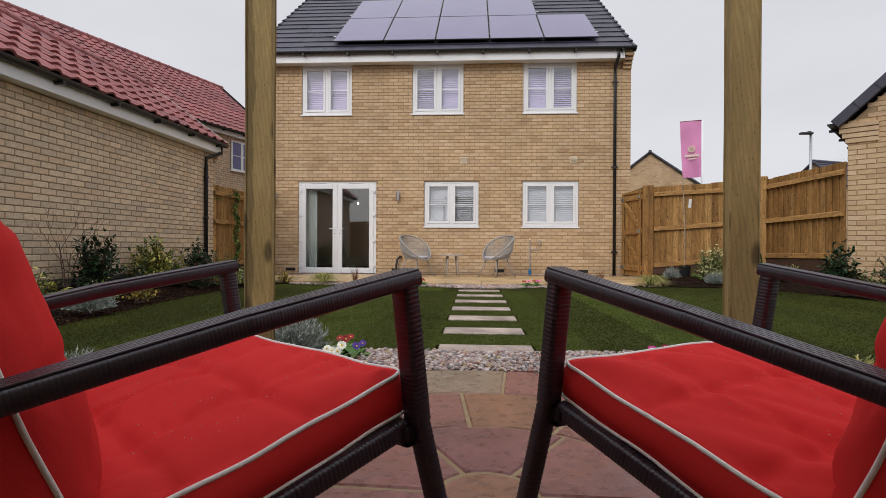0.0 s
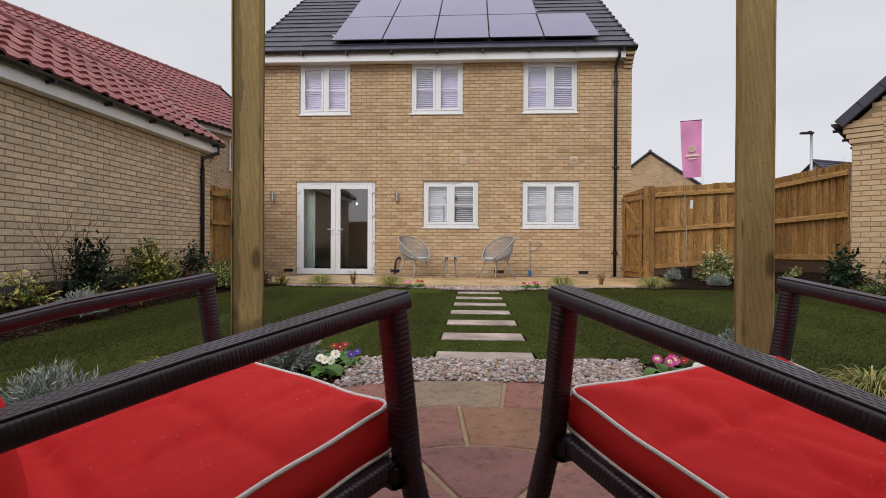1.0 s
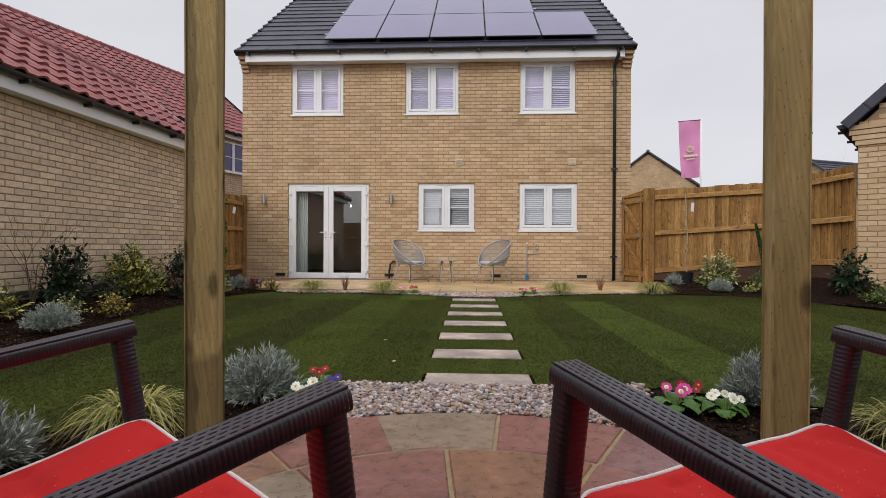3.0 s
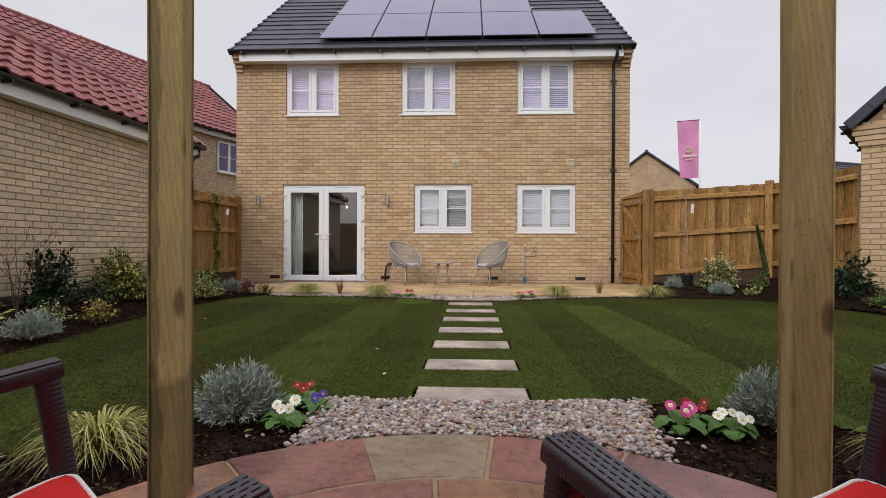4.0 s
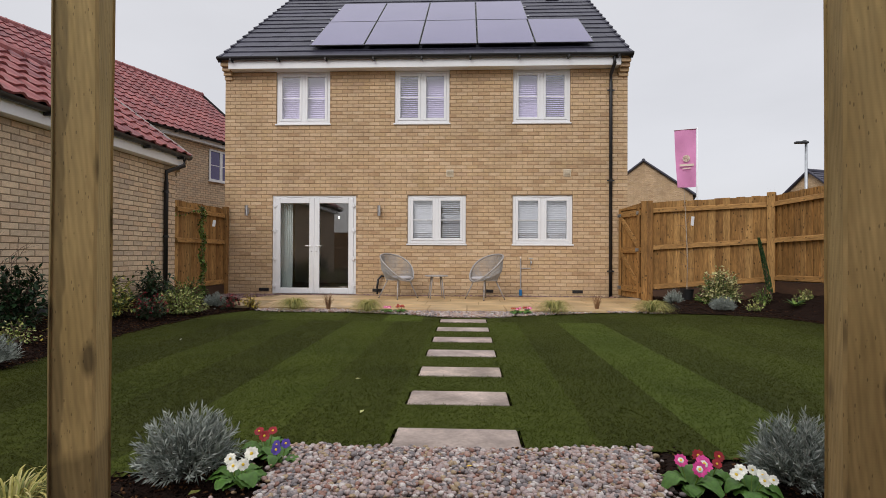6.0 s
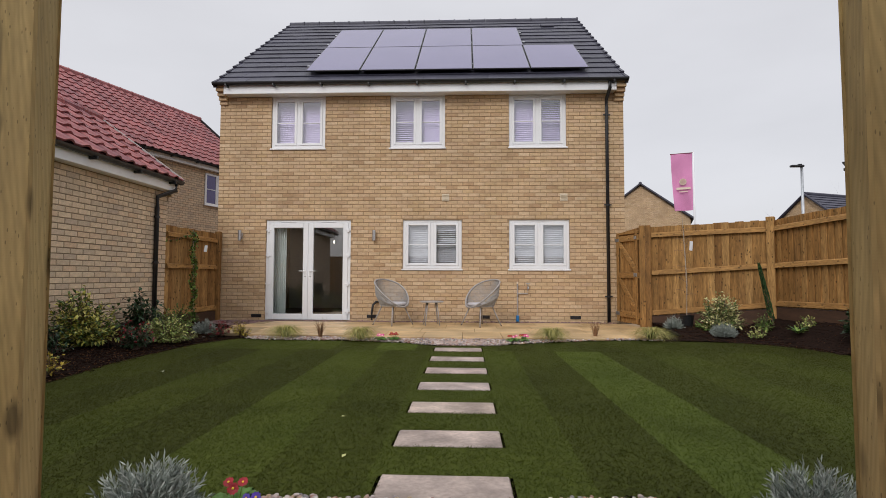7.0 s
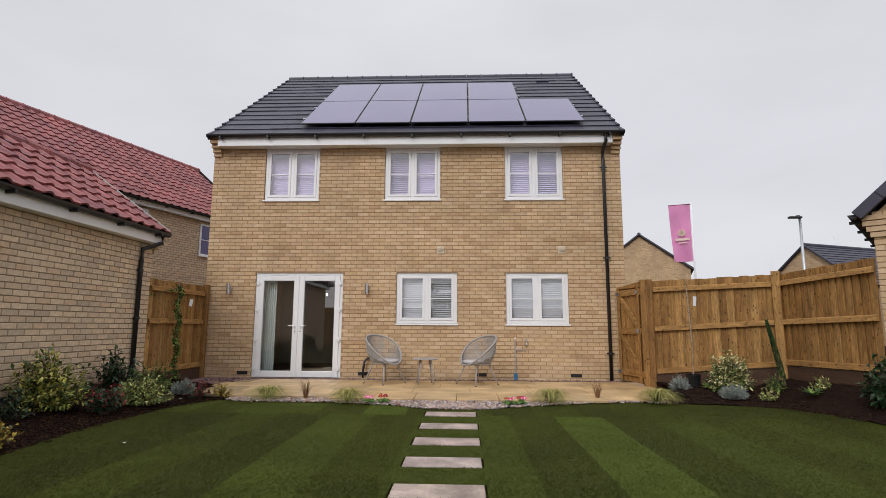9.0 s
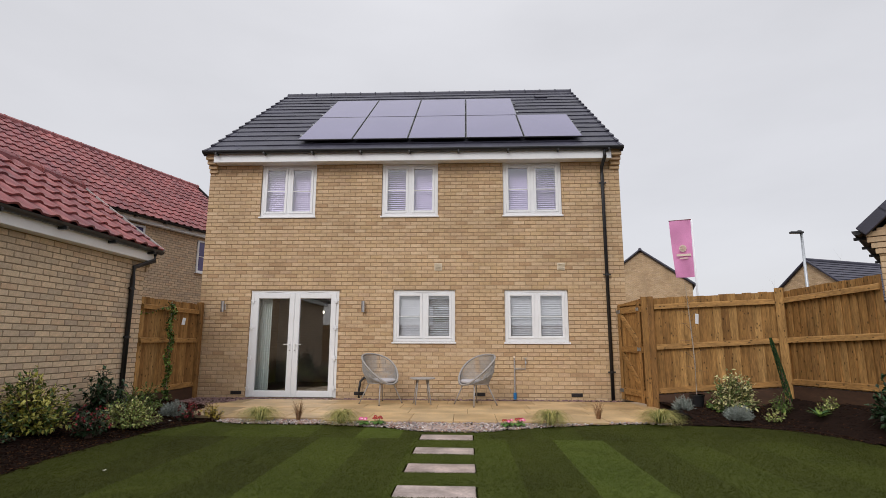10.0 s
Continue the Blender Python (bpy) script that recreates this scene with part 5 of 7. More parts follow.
# ---- fences ----
M_GRAVELB = material("damp_board", [(0.058, 0.028, 0.015), (0.085, 0.040, 0.021)], rough=0.8, scale=3, stretch=(1, 1, 5), fine=14, fine_amount=0.3, bump=0.3, bump_scale=30)
def fence_panel(fence, a, b, z0, z1, step_up=0.0, boards=17, foot_up=None, mid=None):
    """Feather-edge boards nailed to three rails that face the garden; a gravel board below. The top rises by step_up, the foot by foot_up."""
    a, b = Vector((*a, 0)), Vector((*b, 0))
    d = b - a
    L = d.length
    m = Matrix.Translation(a) @ Matrix.Rotation(math.atan2(d.y, d.x), 4, "Z")
    w = L / boards
    fu = step_up if foot_up is None else foot_up
    for k in range(boards):
        bz = z1 + step_up * (k + 0.5) / boards + rnd.uniform(-0.008, 0.008)
        bf = z0 + fu * (k + 0.5) / boards
        x0, x1 = k * w - 0.010, (k + 1) * w + 0.004
        e = rnd.uniform(-0.002, 0.003)
        bd = Geo().add([(x0, 0.030, bf), (x1, 0.002 - e, bf), (x1, 0.020, bf), (x0, 0.038, bf), (x0, 0.030, bz), (x1, 0.002 - e, bz), (x1, 0.020, bz), (x0, 0.038, bz)],
                       [(0, 1, 5, 4), (1, 2, 6, 5), (2, 3, 7, 6), (3, 0, 4, 7), (4, 5, 6, 7), (0, 3, 2, 1)], m)
        part("board", bd, M_FENCE, fence)
    zm = (z0 + z1) / 2 + 0.05 if mid is None else mid
    for z, s in ((z0 + 0.02, fu), (zm, (fu + step_up) / 2), (z1 - 0.19, step_up * 0.9)):
        rl = Geo().add([(0.01, -0.044, z), (L - 0.01, -0.044, z + s), (L - 0.01, 0.001, z + s), (0.01, 0.001, z), (0.01, -0.030, z + 0.070), (L - 0.01, -0.030, z + 0.070 + s), (L - 0.01, 0.001, z + 0.085 + s), (0.01, 0.001, z + 0.085)],
                       [(0, 1, 5, 4), (1, 2, 6, 5), (2, 3, 7, 6), (3, 0, 4, 7), (4, 5, 6, 7), (0, 3, 2, 1)], m)
        part("rail", rl, M_RAIL, fence)
    y0, y1, t0, t1 = -0.022, 0.030, z0 - 0.006, z0 - 0.006 + fu
    part("gravel_board", Geo().add([(0, y0, 0.02), (L, y0, 0.02), (L, y1, 0.02), (0, y1, 0.02), (0, y0, t0), (L, y0, t1), (L, y1, t1), (0, y1, t0)],
                                   [(0, 1, 5, 4), (1, 2, 6, 5), (2, 3, 7, 6), (3, 0, 4, 7), (4, 5, 6, 7), (0, 3, 2, 1)], m), M_GRAVELB, fence, "dark damp gravel board")


def fence_post(fence, x, y, top, size=0.10, turn=0.0):
    part("post", Geo().box((-size / 2, -size / 2, 0.0), (size / 2, size / 2, top), 0.005, pose(x, y, 0, 0, 0, turn)), M_FENCE, fence)


fence1 = thing("fence", "orange-brown feather-edge timber fence closing the gap beside the house", "fence", group="timber fences")
fence_panel(fence1, (-0.97, -1.95), (-0.97, -0.16), 0.24, 1.80, 0.0, 17)
fence_post(fence1, -0.95, -0.10, 1.84)
fence2 = thing("fence", "orange-brown feather-edge timber fence around the garden corner", "fence", group="timber fences")
fence_panel(fence2, (7.45, -0.97), (9.12, -1.66), 0.245, 1.85, 0.05, 16, 0.18, 0.98)
fence_panel(fence2, (9.19, -1.74), (9.50, -3.30), 0.46, 1.90, 0.07, 13, 0.02, 1.10)
fence_post(fence2, 7.405, -0.955, 1.88, 0.095, -20)
fence_post(fence2, 9.16, -1.70, 1.95, 0.12, -40)
gate = thing("garden_gate", "closed orange-brown boarded timber gate with diagonal braces", "gate")
ga, gbv = Vector((7.115, -0.10, 0)), Vector((7.285, -0.84, 0))
gm = Matrix.Translation(ga) @ Matrix.Rotation(math.atan2((gbv - ga).y, (gbv - ga).x), 4, "Z")
GLn = (gbv - ga).length
for k in range(9):
    w = GLn / 9
    part("board", Geo().box((k * w + 0.001, 0.0, 0.07), ((k + 1) * w - 0.001, 0.018, 1.80 + 0.06 * (k / 9)), 0.003, gm), M_FENCE, gate)
for z in (0.18, 0.92, 1.62):
    part("ledge", Geo().box((0.0, -0.035, z), (GLn, -0.001, z + 0.11), 0.003, gm), M_RAIL, gate)
part("top_rail", Geo().box((0.0, -0.035, 1.755), (GLn, -0.002, 1.80), 0.003, gm), M_RAIL, gate)
for x in (0.0, GLn - 0.09):
    part("stile", Geo().box((x, -0.045, 0.08), (x + 0.09, -0.036, 1.78), 0.002, gm), M_FENCE, gate)
for za, zb in ((0.29, 0.92), (1.03, 1.62)):
    ang = math.atan2(zb - za, GLn - 0.1)
    ln = math.hypot(zb - za, GLn - 0.1)
    part("brace", Geo().box((0, -0.033, -0.045), (ln, -0.002, 0.045), 0.002, gm @ Matrix.Translation((0.05, 0, zb - 0.0)) @ Matrix.Rotation(ang, 4, "Y")), M_RAIL, gate)
for z in (0.24, 1.66):
    part("hinge", Geo().box((-0.03, -0.052, z - 0.03), (0.10, -0.046, z + 0.03), 0.001, gm), M_GREYMETAL, gate)
part("latch", Geo().box((GLn - 0.10, -0.056, 0.95), (GLn - 0.02, -0.046, 1.01), 0.002, gm).tube([gm @ Vector((GLn - 0.06, -0.08, 0.95)), gm @ Vector((GLn - 0.06, -0.08, 1.02))], 0.008, 6), M_GREYMETAL, gate)
part("latch", Geo().box((GLn - 0.10, -0.056, 1.64), (GLn - 0.02, -0.046, 1.70), 0.002, gm), M_GREYMETAL, gate)
part("post", Geo().box((-0.05, -0.05, 0.0), (0.05, 0.05, 1.88), 0.004, pose(7.315, -0.895, 0, 0, 0, -13)), M_FENCE, gate)


# ---- paving ----
circle = thing("paving_circle", "round patio of wet red and buff sandstone flags", "paving", kind="structure")
jb = Geo()
n = 64
jb.v = [(CX + (R_OUT - 0.004) * math.cos(2 * math.pi * k / n), CY + (R_OUT - 0.004) * math.sin(2 * math.pi * k / n), z) for z in (-0.05, 0.0105) for k in range(n)]
jb.f = [tuple(range(n, 2 * n))] + [(k, (k + 1) % n, n + (k + 1) % n, n + k) for k in range(n)]
part("grout", jb, M_JOINT, circle)


def ring_stone(r0, r1, a0, a1):
    g = Geo()
    k = max(3, int((a1 - a0) / radians(5)))
    j = 0.0065
    pts = []
    for r, o in ((r1 - (0 if r1 > R_OUT - 0.01 else j), 1), (r0 + j, -1)):
        row = [(r, a0 + j / max(r, 0.1) + (a1 - a0 - 2 * j / max(r, 0.1)) * i / k) for i in range(k + 1)]
        pts.append(row)
    for z, sh in ((-0.03, 0.0), (0.010, 0.0), (0.016, 0.006)):
        for row, sg in zip(pts, (-1, 1)):
            for i, (r, a) in enumerate(row):
                aa = a + (sh / max(r, 0.1)) * (1 if i == 0 else -1 if i == k else 0)
                rr_ = r + sg * sh + rnd.uniform(-0.002, 0.002)
                g.v.append((CX + rr_ * math.sin(aa), CY + rr_ * math.cos(aa), z))
    q = k + 1
    for lv in (0, 1):
        b = lv * 2 * q
        t = b + 2 * q
        for i in range(k):
            g.f += [(b + i + 1, b + i, t + i, t + i + 1), (b + q + i, b + q + i + 1, t + q + i + 1, t + q + i)]
        g.f += [(b, b + q, t + q, t), (b + q + k, b + k, t + k, t + q + k)]
    b = 4 * q
    for i in range(k):
        g.f.append((b + i + 1, b + i, b + q + i, b + q + i + 1))
    return g


FLAG_MIX = {0.935: [M_FLAG_RED, M_FLAG_PLUM, M_FLAG_BROWN, M_FLAG_RED, M_FLAG_BUFF, M_FLAG_RED, M_FLAG_BROWN, M_FLAG_PLUM, M_FLAG_RED, M_FLAG_BUFF, M_FLAG_RED, M_FLAG_PLUM, M_FLAG_RED, M_FLAG_BROWN, M_FLAG_RED, M_FLAG_BUFF],
            0.505: [M_FLAG_BROWN, M_FLAG_RED, M_FLAG_PLUM, M_FLAG_RED, M_FLAG_BROWN, M_FLAG_RED, M_FLAG_PLUM, M_FLAG_BROWN, M_FLAG_RED, M_FLAG_BUFF, M_FLAG_RED],
            0.13: [M_FLAG_PLUM, M_FLAG_RED, M_FLAG_PLUM, M_FLAG_BROWN, M_FLAG_RED, M_FLAG_RED]}
for r0, r1, cnt, off in ((0.935, 1.35, 16, 5.3), (0.505, 0.935, 11, -5.5), (0.13, 0.505, 6, -28.0)):
    for k in range(cnt):
        a0, a1 = radians(off + 360 * k / cnt + rnd.uniform(-1.0, 1.0) * (k > 1)), radians(off + 360 * (k + 1) / cnt)
        part("flagstone", ring_stone(r0, r1, a0, a1), FLAG_MIX[r0][k % len(FLAG_MIX[r0])], circle)
ct = Geo().tube([(CX, CY, -0.03), (CX, CY, 0.012), (CX, CY, 0.016)], [0.119, 0.119, 0.113], 24)
part("flagstone", ct, M_FLAG_BROWN, circle)

# ground under the rest of the seating corner
g = Geo().box((0.8, -16.0, -0.05), (8.0, -10.6, -0.012))
solid("gravel_bed", g, M_SOIL, "dark soil behind the seating corner", "ground", kind="structure")

# stepping stones
for k, f in enumerate(STONE_Y):
    e = rnd.uniform(-0.006, 0.006)
    stp = solid("stepping_stone", Geo().box((3.697 + e, f - 0.308, -0.03), (4.308 + e, f, 0.003 - (0.004 if k == 0 else 0)), 0.006, pose(0, 0, 0, 0, 0, 0)), M_STEP,
                ("grey-pink sandstone stepping slab bordering the pebbles" if k == 0 else "pinkish sandstone stepping slab set in the lawn"), "stepping stone", group="stepping stones across the lawn")
solid("stepping_stone", Geo().box((3.70, -3.36, -0.02), (4.31, -3.06, 0.024), 0.006), M_STEP, "pale sandstone stepping slab set in the pebble strip", "stepping stone", group="stepping stones across the lawn")

# patio before the house
patio = thing("patio", "buff sandstone slab patio, damp in places", "patio", kind="structure")
part("grout", Geo().box((0.0, -2.45, 0.0), (7.10, -0.26, 0.036)), M_JOINT, patio)
ys = [-2.62, -2.04, -1.45, -0.86, -0.26]
for r in range(4):
    x = -0.15 + (0.45 if r % 2 else 0.0) + (0.9 if r == 0 else 0.0) + (0.35 if r == 1 else 0)
    while x < (6.98, 7.22, 7.36, 7.36)[r] - 0.01:
        w = rnd.choice((0.6, 0.6, 0.9))
        xb = x + w
        y0 = ys[r] - (0.16 if r == 0 and 2.2 < x < 5.6 else 0.0)
        xb = min(xb, (6.98, 7.22, 7.36, 7.36)[r])
        if xb - x > 0.12:
            part("slab", Geo().box((x + 0.005, y0 + 0.005, 0.01), (xb - 0.005, ys[r + 1] - 0.005, 0.042 + rnd.uniform(-0.001, 0.001)), 0.004), M_PATIO, patio)
        x = xb

# ---- the two arbour posts ----
def arbour_post(x, y, w, turn, label, mat):
    g = Geo()
    n = 44
    h = 2.5
    c = 0.006
    for i in range(n + 1):
        z = h * i / n
        for sx, sy in ((-1, -1), (1, -1), (1, 1), (-1, 1)):
            for dx, dy in ((c, 0), (0, c)) if sx * sy > 0 else ((0, c), (c, 0)):
                px, py = sx * (w / 2 - dx), sy * (w / 2 - dy)
                k = 0.0025 * noise.noise(Vector((sx * 3, sy * 3 + x, z * 2.2)))
                g.v.append((px + k, py + k * 0.6, z))
    for i in range(n):
        for k in range(8):
            a, b = i * 8 + k, i * 8 + (k + 1) % 8
            g.f.append((a, b, b + 8, a + 8))
    g.f.append(tuple(n * 8 + k for k in range(8)))
    return solid("arbour_post", g, mat, label, "timber post", group="timber posts of the arbour", m=pose(x, y, -0.03, 0, 0, turn))


arbour_post(3.045, -9.48, 0.108, 14, "weathered square pine post with a dark vertical stain", M_POST_STAINED)
arbour_post(4.868, -9.67, 0.098, -12, "square pine post with knots and dark water marks", M_POST)


# rear posts out of view, added to go with the arbour
arbour_post(2.9, -12.35, 0.108, 0, "square pine rear post added under the unseen arbour", M_POST)
arbour_post(5.1, -12.35, 0.108, 0, "square pine rear post added under the unseen arbour", M_POST)
# arbour out of view: back, sides and roof added to keep light off the chairs
shade_arbour = thing("arbour", "unseen timber slatted arbour on the square posts, added to shade the chairs", "arbour")
for k in range(16):
    part("back_board", Geo().box((2.84 + k * 0.145, -12.44, 0.05), (2.975 + k * 0.145, -12.42, 2.45), 0.003), M_POST, shade_arbour)
for x in (2.60, 5.40):
    for k in range(9):
        part("side_board", Geo().box((x - 0.01, -12.40 + k * 0.15, 0.05), (x + 0.01, -12.26 + k * 0.15, 2.45), 0.003), M_POST, shade_arbour)
for x in (3.0, 4.92):
    part("beam", Geo().box((x - 0.04, -12.6, 2.47), (x + 0.04, -9.25, 2.60), 0.004), M_POST, shade_arbour)
for k in range(5):
    y = -12.5 + k * 0.112
    part("roof_board", Geo().box((2.60, y, 2.605), (5.40, y + 0.108, 2.63), 0.003), M_POST, shade_arbour)
for k in range(6):
    y = -11.45 + k * 0.42
    part("slat", Geo().box((2.72, y, 2.605), (5.26, y + 0.09, 2.645), 0.003), M_POST, shade_arbour)
fence3 = thing("fence", "timber fence closing the garden behind the arbour", "fence", group="timber fences")
for k in range(7):
    fence_panel(fence3, (9.7 - 1.83 * k, -13.6), (7.9 - 1.83 * k, -13.6), 0.2, 1.85, 0.0, 8)


# ---- red-cushioned rattan chairs ----
def cushion(w, d, t, puff, quilt=True, nx=60, ny=60):
    """A padded box cushion: x across, y deep, z up from 0 to about t; top and bottom seams at z = t*0.92 and t*0.08."""
    g = Geo()
    tops = []

    for s in (1, -1):
        grid = []
        for j in range(ny + 1):
            row = []
            for i in range(nx + 1):
                u, v = i / nx, j / ny
                x, y = (u - 0.5) * w, (v - 0.5) * d
                r = 0.035
                cx, cy = max(abs(x) - (w / 2 - r), 0), max(abs(y) - (d / 2 - r), 0)
                if cx > 0 and cy > 0 and math.hypot(cx, cy) > r:
                    f = r / math.hypot(cx, cy)
                    x = math.copysign(w / 2 - r + cx * f, x)
                    y = math.copysign(d / 2 - r + cy * f, y)
                e = min(u, 1 - u) * w
                e2 = min(v, 1 - v) * d
                dome = puff * (1 - math.exp(-min(e, e2) / 0.05))
                q = 0.0
                if quilt:
                    for bu in (0.33, 0.67):
                        q += 0.008 * math.exp(-((u - bu) * w / 0.016) ** 2)
                        q += 0.008 * math.exp(-((v - bu) * d / 0.016) ** 2)
                        # the cloth puckers along each stitched line
                        q += 0.008 * abs(noise.noise(Vector((v * d * 22, u * w * 5, bu * 9 + s + t * 30)))) * math.exp(-abs(u - bu) * w / 0.05)
                        q += 0.008 * abs(noise.noise(Vector((u * w * 22, v * d * 5, bu * 7 - s + t * 30)))) * math.exp(-abs(v - bu) * d / 0.05)
                    sl = x * 0.8 + y * 0.6
                    q += 0.0085 * (1 - abs(noise.noise(Vector((sl * 11, (y * 0.8 - x * 0.6) * 3.2, s + w * 7)))) * 3.0) if min(e, e2) > 0.015 else 0.0
                z = t / 2 + s * (t / 2 + dome - (q if min(e, e2) > 0.02 else 0)) + 0.006 * noise.noise(Vector((x * 8, y * 8, s * 2.0 + w * 5)))
                row.append(len(g.v))
                g.v.append((x, y, z))
            grid.append(row)
        for j in range(ny):
            for i in range(nx):
                q = (grid[j][i], grid[j][i + 1], grid[j + 1][i + 1], grid[j + 1][i])
                g.f.append(q if s > 0 else q[::-1])
        tops.append(grid)

    def rim(grid):
        return [grid[0][i] for i in range(nx)] + [grid[j][nx] for j in range(ny)] + [grid[ny][i] for i in range(nx, 0, -1)] + [grid[j][0] for j in range(ny, 0, -1)]
    a, b = rim(tops[0]), rim(tops[1])
    mid = []
    for i, j in zip(a, b):
        p, q = Vector(g.v[i]), Vector(g.v[j])
        c = (p + q) / 2
        o = Vector((c.x, c.y, 0)).normalized() * (0.010 + 0.006 * noise.noise(Vector((c.x * 14, c.y * 14, 1))))
        mid.append(len(g.v))
        g.v.append(tuple(c + o))
    nr = len(a)
    for k in range(nr):
        l = (k + 1) % nr
        g.f += [(a[l], a[k], mid[k], mid[l]), (mid[l], mid[k], b[k], b[l])]
    seams = [[g.v[i] for i in r] for r in (a, b)]
    return g, seams


def closed_tube(pts, r):
    g = Geo()
    pts = [Vector(p) for p in pts]
    n = len(pts)
    for i, p in enumerate(pts):
        d = (pts[(i + 1) % n] - pts[i - 1]).normalized()
        a = d.cross(Vector((0, 0, 1))).normalized()
        b = a.cross(d)
        for k in range(6):
            w = 2 * math.pi * k / 6
            g.v.append(tuple(p + (a * math.cos(w) + b * math.sin(w)) * r))
    for i in range(n):
        for k in range(6):
            j = (i + 1) % n
            g.f.append((i * 6 + k, i * 6 + (k + 1) % 6, j * 6 + (k + 1) % 6, j * 6 + k))
    return g


def woven_bar(p0, p1, w, h, up=(0, 0, 1), wrap=0.0062, herring=False, bulge=0.0004):
    """A flat bar wound with rattan strands from p0 to p1: a core, its windings and raised strands lengthwise."""
    p0, p1 = Vector(p0), Vector(p1)
    d = p1 - p0
    L = d.length
    d.normalize()
    x = d.cross(Vector(up)).normalized()
    z = x.cross(d)
    m = Matrix(((x.x, d.x, z.x, p0.x), (x.y, d.y, z.y, p0.y), (x.z, d.z, z.z, p0.z), (0, 0, 0, 1)))
    core = Geo().box((-w / 2 + 0.002, 0, -h / 2 + 0.002), (w / 2 - 0.002, L, h / 2 - 0.002), 0.009, m)
    wind = Geo()
    n = max(2, int(L / wrap))
    ns = 20
    for k in range(n):
        y0, y1 = L * k / n, L * (k + 1) / n - bulge
        e = rnd.uniform(0.0, 0.0002)
        vs = []
        for yy, o in ((y0, 0.0), (y0 + (y1 - y0) * 0.3, bulge + e), (y0 + (y1 - y0) * 0.7, bulge + e), (y1, 0.0)):
            for q in range(ns):
                t = 2 * math.pi * q / ns
                ct, st = math.cos(t), math.sin(t)
                vs.append((math.copysign(abs(ct) ** 0.5, ct) * (w / 2 + o), yy, math.copysign(abs(st) ** 0.5, st) * (h / 2 + o)))
        fs = [(r * ns + q, r * ns + (q + 1) % ns, r * ns + ns + (q + 1) % ns, r * ns + ns + q) for r in range(3) for q in range(ns)]
        wind.add(vs, [f[::-1] for f in fs], m)
    if herring:
        pitch = w * 0.175
        for row in range(5):
            xo = (row - 2) * pitch
            wind.box((xo - pitch * 0.37, 0.0, h / 2 - 0.002), (xo + pitch * 0.37, L, h / 2 + 0.0016), 0.0008, m)
            nn = int(L / 0.0115)
            for k in range(nn if row < 4 else 0):
                y = L * (k + 0.5 * (row % 2)) / nn
                wind.box((xo + pitch * 0.30, y, h / 2 - 0.002), (xo + pitch * 0.70, min(L, y + 0.0048 + rnd.uniform(-0.0006, 0.0006)), h / 2 + 0.0013), 0.0005, m)
    return core, wind


